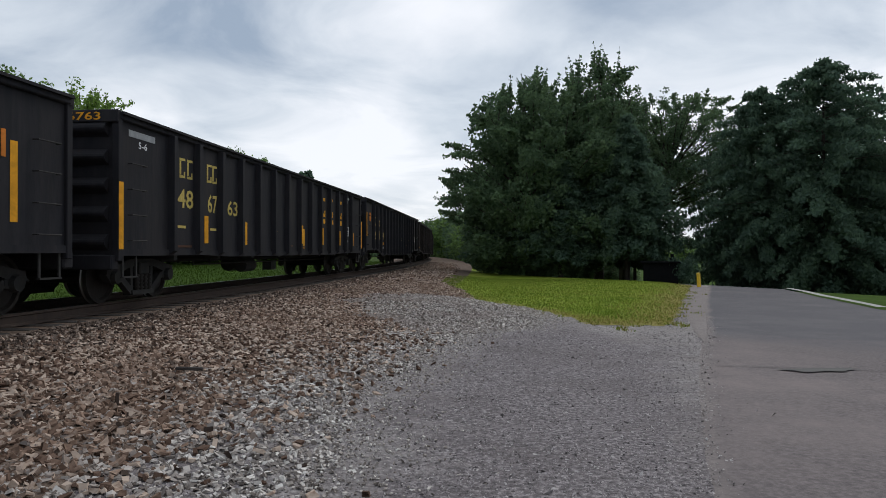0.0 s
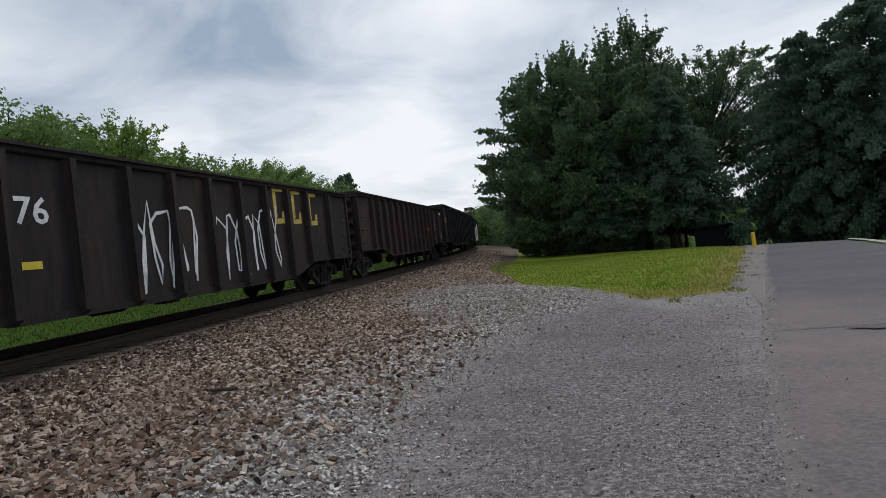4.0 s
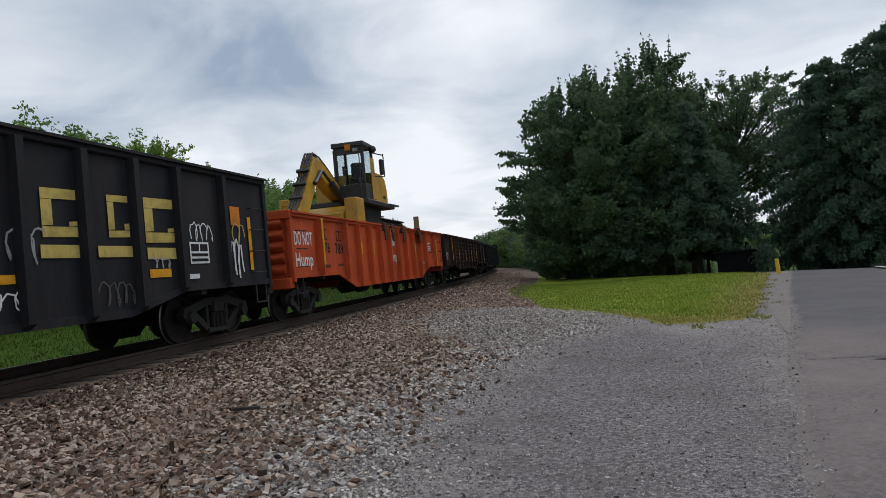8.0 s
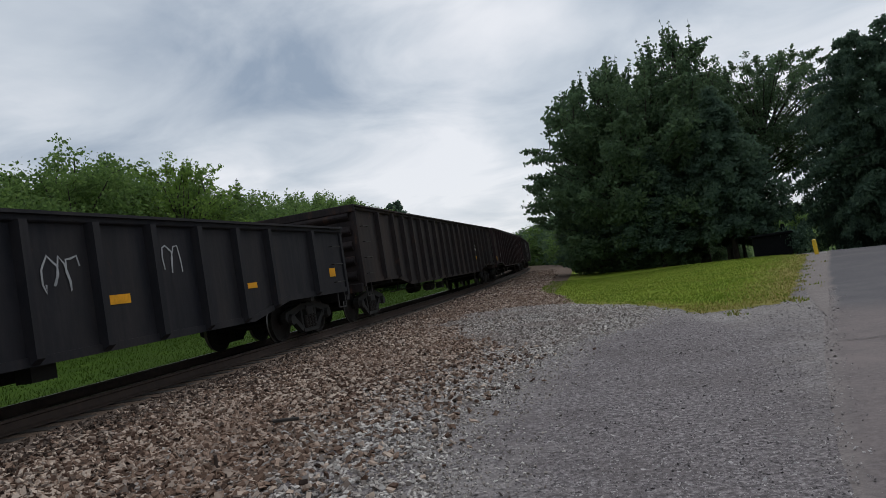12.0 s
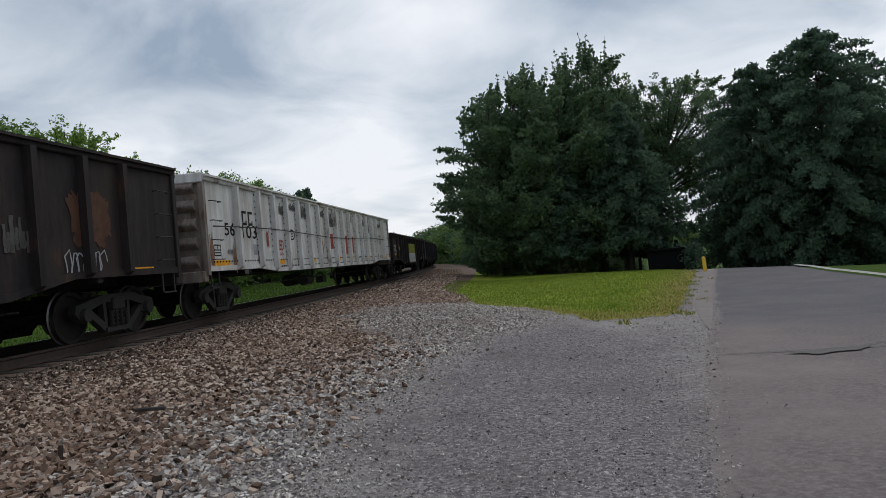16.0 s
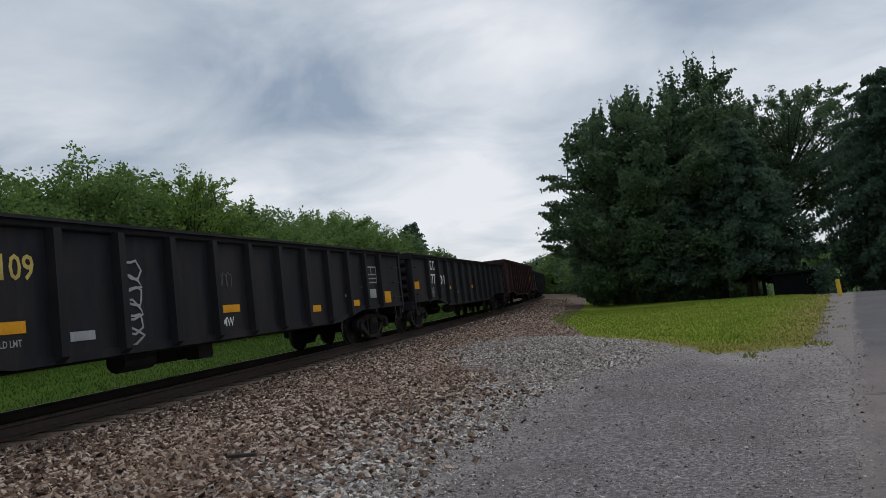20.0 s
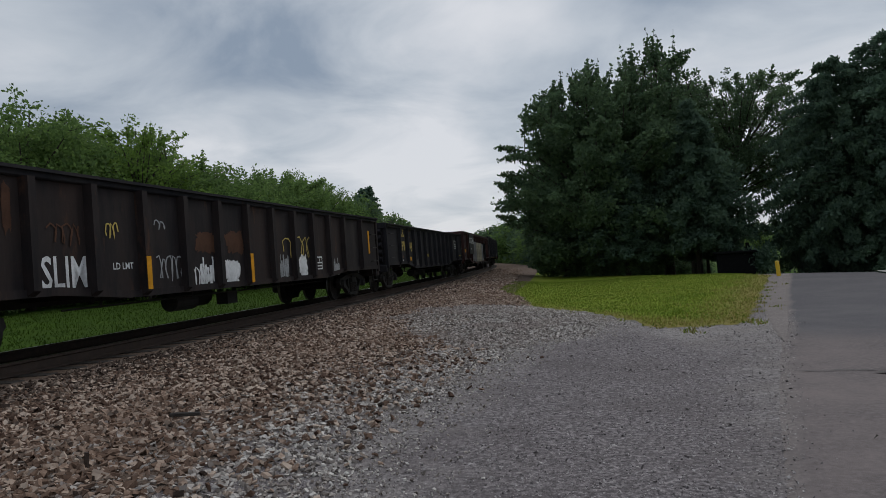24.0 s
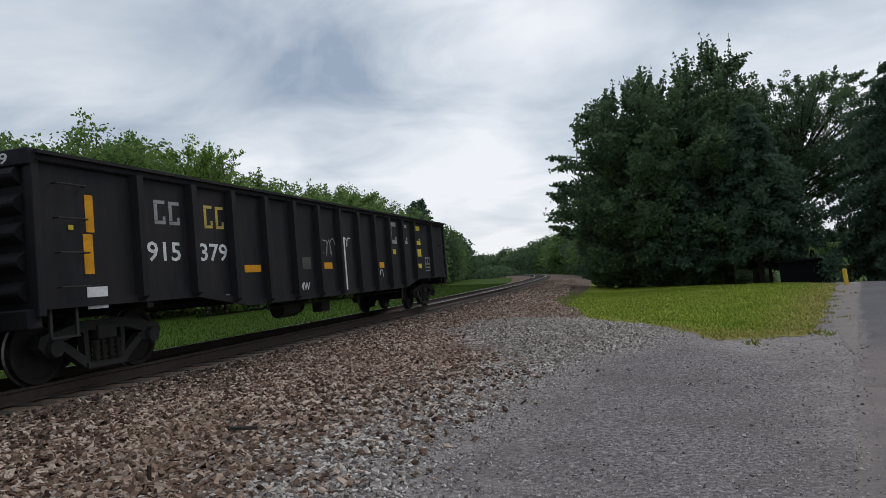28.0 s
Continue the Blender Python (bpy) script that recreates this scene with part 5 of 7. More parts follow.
def build_train():
    c = car_at(-18.3, 17.3, 3.1, "black", "weathered black steel gondola with yellow strips", low_end=0.85, belly=0.1, first=2.8, panel=1.06)
    c.bar(16.27, 1.77, 0.24, 1.04, "yellow").bar(16.09, 2.24, 0.08, 0.35, "label_orange")
    c = car_at(0.2, 17.35, 3.12, "black", "black steel gondola with yellow number 486763 and bars", low_end=0.8, belly=0.04, first=3.82, panel=1.095)
    c.end_text("486763", "yellow")
    c.bar(0.04, 1.45, 0.17, 1.08, "yellow").bar(0.72, 2.82, 0.84, 0.11, "paint_grey").text(0.74, 2.66, "5-6", 0.12, "paint_white", 0.28)
    c.brand(2.31, 2.46, 2, 0.38, "cream", 0.61).brand(3.60, 2.48, 2, 0.37, "cream", 0.52).text(2.29, 1.88, "48", 0.36, "cream", 0.65)
    c.text(3.55, 1.86, "67", 0.38, "cream", 0.46).text(4.61, 1.83, "63", 0.33, "cream", 0.56).bar(3.20, 1.32, 0.18, 0.56, "yellow")
    c.bar(5.31, 1.29, 0.17, 0.53, "yellow").bar(7.41, 1.26, 0.18, 0.52, "yellow").bar(9.83, 1.25, 0.17, 0.57, "yellow")
    c.bar(2.12, 1.34, 0.35, 0.05, "cream").bar(3.52, 1.33, 0.30, 0.05, "cream").bar(2.14, 0.97, 0.68, 0.04, "rust_patch")
    c.bar(9.28, 1.36, 0.12, 0.53, "yellow").bar(8.37, 1.03, 0.38, 0.04, "rust_patch").bar(9.52, 1.01, 0.47, 0.05, "rust_patch")
    c.bar(11.40, 1.35, 0.13, 0.53, "yellow").bar(13.53, 1.33, 0.15, 0.50, "yellow").bar(16.19, 1.33, 0.17, 0.51, "yellow")
    c.bar(17.68, 1.54, 0.25, 1.09, "yellow").block(11.73, 2.32, 0.51, 0.64, "yellow").block(12.78, 2.34, 0.40, 0.64, "yellow")
    c.block(13.90, 2.35, 0.50, 0.65, "yellow").bar(11.72, 1.86, 0.49, 0.14, "yellow").bar(12.75, 1.87, 0.43, 0.14, "yellow")
    c.bar(13.88, 1.88, 0.50, 0.17, "yellow").stencil(15.15, 1.61, 0.48, 0.35, "paint_white").bar(15.16, 2.84, 0.73, 0.08, "paint_grey")
    c.text(15.21, 2.72, "5-6", 0.08, "paint_white", 0.30).bar(15.19, 1.26, 0.33, 0.07, "paint_grey")
    c = car_at(18.75, 21.26, 3.15, "black", "long black steel gondola numbered 720189 for pipe loading", low_end=0.92, belly=0.26, first=2.74, panel=1.163)
    c.end_text("720189", "paint_grey")
    c.scribble(-0.45, 0.93, 0.43, 0.18, "primer", 3).bar(7.53, 1.28, 0.49, 0.14, "yellow").bar(10.98, 1.28, 0.50, 0.12, "yellow")
    c.bar(14.40, 1.31, 0.41, 0.13, "yellow").bar(17.93, 1.36, 0.44, 0.15, "yellow").text(8.78, 1.55, "FOR", 0.24, "cream", 0.58)
    c.text(9.82, 1.55, "PIPE", 0.22, "cream", 0.55).text(11.08, 1.55, "OAD", 0.20, "cream", 0.54).text(12.09, 1.54, "NG", 0.19, "cream", 0.45)
    c.bar(6.51, 2.26, 0.07, 0.28, "paint_grey").bar(6.52, 1.67, 0.45, 0.05, "paint_grey").bar(5.51, 1.70, 0.18, 0.05, "paint_grey")
    c.block(15.28, 2.09, 0.68, 0.59, "cream").block(16.43, 2.09, 0.47, 0.63, "cream").block(17.65, 2.07, 0.74, 0.70, "cream")
    c.bar(15.25, 1.59, 0.67, 0.13, "cream").bar(16.37, 1.61, 0.71, 0.14, "cream").bar(17.60, 1.61, 0.75, 0.15, "cream")
    c.stencil(18.90, 1.66, 0.54, 0.36, "paint_white").bar(20.11, 2.34, 0.31, 0.33, "label_orange").bar(20.44, 1.76, 0.11, 1.03, "yellow")
    c.bar(20.81, 1.82, 0.20, 0.12, "paint_white").bar(18.83, 1.02, 0.64, 0.04, "paint_grey").bar(0.18, 2.04, 0.19, 1.03, "yellow")
    c.bar(1.10, 2.38, 0.37, 0.36, "label_orange").brand(2.32, 2.24, 2, 0.36, "cream", 0.64).brand(3.53, 2.19, 2, 0.28, "cream", 0.58)
    c.text(2.27, 1.61, "72", 0.36, "cream", 0.62).text(3.51, 1.63, "01", 0.41, "cream", 0.58).text(4.82, 1.60, "89", 0.38, "cream", 0.59)
    c.bar(4.77, 1.25, 0.53, 0.12, "yellow").text(4.77, 1.03, "MW", 0.12, "paint_white", 0.37).bar(2.19, 1.00, 0.57, 0.06, "paint_grey")
    c = car_at(41.21, 21.72, 3.06, "blackbrown", "sooty brown-black gondola with white number 598262", low_end=0.85, belly=0.2, first=3.15, panel=1.104)
    c.bar(0.61, 1.16, 0.93, 0.11, "yellow").brand(2.49, 2.21, 3, 0.38, "paint_white", 0.81).text(2.44, 1.74, "5982", 0.37, "paint_white", 1.09)
    c.text(3.73, 1.71, "62", 0.34, "paint_white", 0.54).stain(2.37, 1.31, 0.99, 0.31, "rust_patch").bar(4.67, 1.11, 0.37, 0.12, "yellow")
    c.bar(7.95, 1.09, 0.39, 0.13, "yellow").bar(12.26, 1.08, 0.34, 0.13, "yellow").bar(4.72, 1.52, 0.19, 0.08, "paint_white")
    c.bar(4.84, 1.75, 0.31, 0.20, "primer").bar(6.06, 1.78, 0.28, 0.23, "primer").stain(6.97, 1.64, 0.63, 0.56, "cream")
    c.stain(0.56, 1.43, 0.38, 0.41, "primer").bar(16.58, 1.14, 0.34, 0.14, "yellow").scribble(13.45, 0.90, 0.51, 0.34, "paint_grey", 3)
    c.scribble(11.26, 0.98, 0.43, 0.20, "paint_grey", 3).stain(15.57, 1.62, 0.80, 0.79, "rust_patch").stain(19.09, 1.79, 1.37, 0.72, "primer")
    c.bar(20.16, 1.12, 0.50, 0.21, "yellow").stain(19.07, 2.10, 1.15, 0.88, "rust_patch").bar(18.66, 1.13, 0.24, 0.08, "paint_grey")
    c = car_at(64.13, 17.48, 2.72, "blackbrown", "dark gondola scrawled with white graffiti, number 915176", low_end=0.78, belly=0.34, first=3.2, panel=1.22)
    c.scribble(1.40, 1.81, 0.92, 1.38, "paint_white", 4).scribble(0.68, 2.01, 0.61, 0.55, "paint_white", 2).brand(2.68, 2.35, 2, 0.32, "paint_white", 0.64)
    c.brand(3.83, 2.30, 2, 0.34, "paint_white", 0.60).text(2.47, 1.92, "91", 0.40, "paint_white", 0.70).text(3.72, 1.89, "51", 0.37, "paint_white", 0.59)
    c.text(4.93, 1.87, "76", 0.36, "paint_white", 0.57).bar(0.84, 1.14, 0.45, 0.20, "cream").bar(4.84, 1.17, 0.34, 0.10, "lemon")
    c.scribble(7.88, 1.40, 2.46, 1.65, "paint_white", 5).scribble(10.88, 1.38, 3.90, 1.58, "paint_white", 8).block(12.59, 2.20, 0.57, 0.89, "cream")
    c.block(13.64, 2.19, 0.53, 0.86, "cream").block(14.73, 2.17, 0.58, 0.89, "cream").bar(1.23, 1.02, 0.19, 0.12, "paint_white")
    c = car_at(82.81, 17.48, 2.86, "brown", "faded oxide-brown gondola with stencilled panels", low_end=0.92, belly=0.3, first=3.65, panel=1.06)
    c.bar(12.81, 1.69, 0.51, 0.11, "yellow").stencil(14.91, 1.83, 0.58, 0.33, "paint_white").bar(14.92, 1.19, 0.58, 0.07, "paint_grey")
    c.scribble(12.69, 2.30, 0.22, 0.25, "paint_grey", 1).scribble(13.54, 2.26, 0.22, 0.39, "paint_grey", 2).scribble(13.89, 1.77, 0.64, 0.48, "rust_patch", 4)
    c.stain(16.30, 1.37, 0.72, 0.54, "primer").bar(17.17, 2.56, 0.45, 0.14, "paint_white").bar(17.04, 1.33, 0.20, 0.31, "paint_grey")
    c.scribble(15.14, 2.32, 0.66, 0.36, "paint_grey", 2)
    c = car_at(101.49, 21.47, 3.17, "black", "long black steel gondola numbered 720373 with yellow blocks", low_end=0.95, belly=0.24, first=2.79, panel=1.17)
    c.bar(0.26, 1.72, 0.27, 1.00, "yellow").bar(1.04, 2.27, 0.41, 0.33, "label_orange").stain(1.00, 1.49, 0.67, 0.63, "primer")
    c.brand(2.38, 2.22, 2, 0.35, "cream", 0.59).brand(3.31, 2.31, 2, 0.36, "cream", 0.61).text(3.24, 1.68, "03", 0.35, "cream", 0.62)
    c.text(2.35, 1.63, "72", 0.31, "cream", 0.59).text(4.45, 1.68, "73", 0.35, "cream", 0.56).bar(4.41, 1.15, 0.51, 0.12, "yellow")
    c.bar(7.84, 1.13, 0.49, 0.13, "yellow").text(7.89, 0.96, "MW", 0.13, "paint_white", 0.33).bar(12.16, 1.09, 0.39, 0.14, "yellow")
    c.bar(16.67, 1.07, 0.43, 0.11, "yellow").bar(9.02, 1.54, 0.68, 0.25, "paint_grey").bar(10.10, 1.53, 0.63, 0.27, "paint_grey")
    c.bar(11.28, 1.52, 0.56, 0.27, "paint_grey").bar(12.28, 1.52, 0.55, 0.29, "paint_grey").bar(7.88, 1.52, 0.27, 0.23, "primer")
    c.stencil(6.74, 2.13, 0.30, 0.30, "paint_grey").block(15.52, 2.07, 0.56, 0.72, "cream").block(16.59, 2.06, 0.43, 0.69, "cream")
    c.block(17.83, 2.09, 0.62, 0.65, "cream").bar(15.63, 1.64, 0.50, 0.14, "cream").bar(16.75, 1.64, 0.44, 0.13, "cream")
    c.bar(17.86, 1.63, 0.48, 0.15, "cream").stencil(19.16, 1.58, 0.70, 0.36, "paint_white").bar(20.32, 2.14, 0.34, 0.34, "cream")
    c.bar(20.98, 1.56, 0.11, 0.78, "yellow")
    c = car_at(124.16, 21.73, 3.08, "black", "long black gondola numbered 720096 with large white graffiti", low_end=0.9, belly=0.3, first=3.56, panel=1.077)
    c.end_text("720096", "cream")
    c.bar(0.39, 1.78, 0.13, 1.05, "yellow").bar(1.09, 2.11, 0.34, 0.34, "label_orange").scribble(0.69, 2.68, 1.21, 0.51, "primer", 4)
    c.brand(2.19, 2.14, 2, 0.34, "cream", 0.59).brand(3.15, 2.12, 2, 0.36, "cream", 0.59).text(2.17, 1.51, "72", 0.29, "cream", 0.37)
    c.text(3.04, 1.52, "00", 0.36, "cream", 0.62).text(4.11, 1.53, "96", 0.40, "lemon", 0.60).bar(2.95, 1.24, 0.46, 0.11, "yellow")
    c.text(2.94, 1.04, "MW", 0.12, "paint_white", 0.28).scribble(4.05, 0.97, 0.74, 0.47, "paint_white", 4).bubble(6.66, 1.51, 3.80, 1.74, 5, False)
    c.bubble(12.64, 1.78, 4.91, 2.16, 4, True).bar(8.95, 1.22, 0.53, 0.13, "yellow").scribble(9.03, 0.98, 0.87, 0.48, "paint_white", 3)
    c.scribble(8.96, 1.60, 0.45, 0.24, "paint_white", 4).bar(15.20, 1.23, 0.38, 0.11, "yellow").scribble(15.45, 1.63, 0.72, 0.49, "paint_grey", 3)
    c.scribble(15.18, 0.98, 0.59, 0.27, "paint_white", 2).block(16.25, 2.06, 0.61, 0.64, "cream").block(17.21, 2.07, 0.45, 0.62, "cream")
    c.block(18.27, 2.05, 0.74, 0.71, "cream").bar(16.14, 1.56, 0.66, 0.17, "cream").bar(17.17, 1.56, 0.72, 0.16, "cream")
    c.bar(18.21, 1.53, 0.73, 0.18, "cream").bar(18.10, 1.22, 0.54, 0.13, "yellow").scribble(17.08, 0.95, 0.89, 0.40, "primer", 4)
    c.scribble(18.14, 1.37, 0.57, 0.20, "paint_grey", 3).stencil(19.23, 1.54, 0.58, 0.37, "paint_white").scribble(19.32, 1.90, 0.77, 0.38, "paint_white", 4)
    c.scribble(20.38, 1.43, 0.70, 0.80, "paint_white", 4).bar(20.52, 2.24, 0.35, 0.36, "label_orange").scribble(20.55, 1.89, 0.52, 0.44, "cream", 2)
    c.bar(21.04, 1.72, 0.12, 1.04, "yellow").bar(19.02, 1.14, 0.29, 0.08, "paint_white")
    c = car_at(147.09, 17.37, 2.5, "orange", "bright orange steel gondola carrying a yellow loader", low_end=0.96, belly=0.4, heavy=True, first=3.63, panel=1.139)
    c.text(0.72, 1.88, "DO NOT", 0.33, "paint_white", 1.09).text(0.70, 1.33, "Hump", 0.42, "paint_white", 1.06).bar(1.54, 1.82, 0.13, 1.16, "yellow")
    c.brand(2.08, 2.01, 2, 0.28, "paint_black", 0.45).brand(3.21, 1.99, 2, 0.28, "paint_black", 0.41).text(2.02, 1.67, "976", 0.28, "paint_black", 0.63)
    c.text(3.20, 1.65, "789", 0.30, "paint_black", 0.65).stencil(1.87, 1.19, 0.25, 0.14, "machine_black").bar(2.23, 1.20, 0.38, 0.08, "rust_patch")
    c.bar(3.25, 1.22, 0.43, 0.06, "rust_patch").bar(5.03, 1.67, 0.11, 0.37, "yellow").text(8.68, 1.93, "DO NT", 0.29, "paint_white", 0.99)
    c.text(8.59, 1.37, "Hump", 0.46, "paint_white", 0.83).bar(6.52, 1.72, 0.08, 0.44, "yellow").stencil(15.07, 1.75, 0.54, 0.37, "paint_black")
    c.bar(15.93, 1.56, 0.26, 1.12, "yellow").bar(9.70, 1.64, 0.12, 0.52, "yellow").bar(11.79, 1.64, 0.09, 0.55, "yellow")
    c.stencil(14.86, 1.82, 0.51, 0.32, "paint_white").bar(13.57, 1.15, 0.35, 0.08, "paint_grey")
    c = car_at(165.66, 17.18, 2.5, "blackbrown", "red-ribbed dark gondola with corrugated side panels, number 577341", low_end=0.93, belly=0.25, top_paint="redbrown", heavy=True, post_paint="redbrown", first=2.62, panel=1.42)
    c.end_text("577341", "paint_white")
    c.text(0.64, 1.41, "57", 0.35, "paint_white", 0.52).bar(1.40, 1.75, 0.16, 1.10, "yellow").brand(2.27, 2.02, 3, 0.31, "paint_white", 0.98)
    c.text(2.09, 1.39, "7341", 0.40, "paint_white", 1.04).bar(4.04, 1.48, 0.12, 0.56, "yellow").bar(6.88, 1.46, 0.12, 0.6, "yellow")
    c.bar(9.72, 1.48, 0.12, 0.56, "yellow").bar(5.03, 0.91, 0.44, 0.07, "paint_grey").bar(6.40, 0.86, 0.48, 0.08, "paint_grey")
    c.bar(12.56, 1.50, 0.12, 0.54, "yellow").bar(15.81, 1.63, 0.27, 1.07, "yellow")
    c.stencil(15.06, 1.56, 0.54, 0.32, "primer").scribble(14.57, 1.95, 0.46, 0.40, "cream", 2).scribble(16.05, 1.63, 0.42, 0.43, "cream", 2)
    for a, b in zip(c.posts[1:-1], c.posts[2:-1]):
        c.put("corrugated_panel", shared("corrugated", corrugated), (a + b) / 2, 1.62)
    c = car_at(184.04, 17.08, 2.42, "black", "low black steel gondola with white number 476979", low_end=0.88, belly=0.27, first=3.18, panel=1.081)
    c.bar(0.55, 1.17, 0.98, 0.12, "yellow").brand(2.35, 1.98, 3, 0.28, "paint_white", 0.71).text(2.27, 1.55, "476979", 0.26, "paint_white", 1.24)
    c.bar(3.51, 1.25, 0.50, 0.12, "yellow").bar(5.85, 1.07, 0.49, 0.13, "yellow").bar(8.11, 1.12, 0.52, 0.13, "yellow")
    c.bar(10.11, 1.07, 0.33, 0.12, "yellow").bar(12.26, 0.96, 0.36, 0.11, "yellow").bar(14.84, 1.12, 0.73, 0.11, "yellow")
    c.stencil(11.28, 1.56, 0.51, 0.41, "paint_white").scribble(1.81, 1.19, 0.35, 0.19, "paint_grey", 3).bar(3.93, 1.60, 0.31, 0.06, "paint_grey")
    c.scribble(8.12, 0.82, 0.75, 0.33, "primer", 3).scribble(0.93, 1.01, 0.38, 0.15, "primer", 2)
    c = car_at(202.32, 17.18, 2.42, "black", "low black steel gondola with white number 478048", low_end=0.85, belly=0.27, first=3.31, panel=1.143)
    c.brand(2.53, 2.02, 3, 0.21, "paint_white", 0.87).text(2.53, 1.57, "4780", 0.26, "paint_white", 1.07).text(3.85, 1.53, "48", 0.25, "paint_white", 0.60)
    c.bar(1.16, 1.37, 0.50, 0.25, "yellow").bar(4.99, 1.27, 0.48, 0.12, "yellow").text(3.90, 1.09, "LD LMT", 0.10, "paint_white", 0.37)
    c.text(4.98, 1.10, "160800", 0.10, "paint_white", 0.55).text(4.96, 0.90, "59200", 0.10, "paint_white", 0.46).bar(9.37, 1.25, 0.40, 0.13, "yellow")
    c.bar(12.66, 1.24, 0.39, 0.10, "yellow").bar(16.48, 1.34, 0.32, 0.20, "yellow").scribble(8.42, 1.64, 0.72, 0.49, "paint_grey", 3)
    c.scribble(10.62, 1.79, 0.50, 0.47, "paint_grey", 2).scribble(7.15, 1.52, 0.40, 0.22, "paint_grey", 2).bar(2.40, 1.00, 0.26, 0.12, "primer")
    c.scribble(0.76, 1.53, 0.40, 0.16, "primer", 3)
    c = car_at(220.7, 21.73, 3.06, "blackbrown", "tall brown-black gondola with a white stencilled panel", low_end=0.98, belly=0.25, first=3.1, panel=1.06)
    c.stencil(16.53, 1.89, 0.52, 0.28, "paint_white").bar(16.47, 1.43, 0.51, 0.15, "yellow").stain(18.34, 1.63, 0.12, 0.86, "rust_patch")
    c.stain(20.17, 1.39, 0.51, 0.34, "rust_patch").bar(20.11, 1.13, 0.30, 0.08, "paint_grey").stain(18.65, 1.94, 0.52, 0.51, "rust_patch")
    c = car_at(243.63, 21.57, 3.1, "brown", "oxide-brown gondola with grey sprayed letters, number 55620", low_end=1.0, belly=0.25, first=3.04, panel=1.154)
    c.bar(0.53, 1.31, 0.52, 0.22, "yellow").brand(2.25, 1.96, 2, 0.30, "paint_white", 0.61).text(2.52, 1.49, "55620", 0.23, "paint_white", 1.06)
    c.bar(3.69, 1.13, 0.28, 0.10, "yellow").bar(6.86, 1.12, 0.51, 0.10, "yellow").bar(10.33, 1.08, 0.53, 0.12, "yellow")
    c.bar(13.63, 1.13, 0.36, 0.11, "yellow").bar(17.00, 1.14, 0.44, 0.13, "yellow").blob(4.79, 1.70, 0.81, 1.52, "paint_grey", 2)
    c.blob(5.89, 1.74, 0.94, 1.32, "paint_grey", 2).scribble(6.60, 1.80, 0.40, 1.20, "paint_grey", 3).scribble(8.13, 1.54, 0.69, 0.76, "primer", 4)
    c.scribble(3.68, 1.95, 0.29, 0.23, "paint_white", 1).text(8.17, 0.90, "AW", 0.10, "paint_white", 0.30).scribble(9.18, 1.53, 0.40, 0.42, "primer", 2)
    c.scribble(19.45, 1.83, 0.79, 1.42, "label_orange", 4)
    c = car_at(266.4, 21.38, 3.03, "blackbrown", "brown-black gondola, paint peeling, white number 598109", low_end=1.02, belly=0.25, first=3.14, panel=1.109)
    c.end_text("598109", "cream")
    c.brand(2.39, 2.21, 3, 0.31, "paint_white", 0.88).text(2.42, 1.82, "5981", 0.33, "paint_white", 1.11).text(3.65, 1.79, "09", 0.27, "paint_white", 0.48)
    c.bar(0.53, 1.15, 0.88, 0.13, "yellow").bar(3.74, 1.11, 0.48, 0.12, "yellow").bar(6.86, 0.96, 0.42, 0.11, "yellow")
    c.bar(9.98, 1.13, 0.45, 0.13, "yellow").bar(13.11, 1.13, 0.47, 0.13, "yellow").stain(9.69, 1.29, 1.20, 1.03, "cream")
    c.stain(5.64, 1.66, 0.69, 0.19, "rust_patch").stain(11.16, 1.49, 0.56, 1.03, "cream").bar(5.44, 2.07, 0.09, 1.63, "paint_grey")
    c.bar(6.41, 1.81, 0.10, 1.68, "paint_grey").bar(7.67, 1.86, 0.12, 1.59, "paint_grey").bar(10.90, 1.92, 0.11, 1.54, "paint_grey")
    c.bar(3.45, 2.23, 0.07, 0.78, "paint_grey").bar(14.69, 2.09, 0.16, 1.62, "paint_grey").scribble(1.98, 1.11, 0.23, 0.17, "paint_white", 1)
    c.bar(20.11, 1.09, 0.85, 0.13, "yellow").stain(18.83, 1.96, 1.09, 1.07, "rust_patch").stain(17.32, 1.66, 0.63, 0.54, "primer")
    c.scribble(18.64, 1.25, 1.16, 0.43, "paint_grey", 7)
    c = car_at(288.98, 21.37, 3.07, "white", "chalky white riveted gondola with red painted panels", low_end=1.0, belly=0.12, first=3.08, panel=1.072)
    c.brand(2.40, 2.23, 2, 0.35, "paint_black", 0.77).text(1.31, 1.93, "56", 0.30, "paint_black", 0.58).text(2.49, 1.90, "103", 0.33, "paint_black", 0.96)
    c.bar(0.75, 1.17, 0.85, 0.12, "yellow").stencil(0.55, 1.45, 0.36, 0.25, "paint_black").bar(1.30, 1.42, 0.34, 0.13, "paint_grey")
    c.bar(2.95, 1.47, 0.30, 0.26, "paint_grey").bar(4.70, 1.14, 0.51, 0.12, "yellow").bar(7.81, 1.15, 0.49, 0.14, "yellow")
    c.bar(10.98, 1.17, 0.49, 0.13, "yellow").bar(13.22, 1.17, 0.43, 0.11, "yellow").bar(16.43, 1.15, 0.42, 0.16, "yellow")
    c.text(4.69, 1.60, "RED", 0.29, "paint_red", 0.55).text(4.66, 1.34, "JAND", 0.10, "paint_red", 0.46).text(4.68, 0.97, "CREW", 0.13, "paint_red", 0.60)
    c.ring(5.76, 1.91, 0.54, 0.32, "paint_black").scribble(8.88, 1.56, 0.38, 0.56, "paint_red", 4).bar(10.06, 1.78, 0.62, 0.53, "paint_red")
    c.bar(12.17, 1.67, 0.65, 0.72, "paint_red").bar(13.22, 1.69, 0.56, 0.66, "paint_red").stain(7.22, 2.63, 0.88, 0.42, "primer")
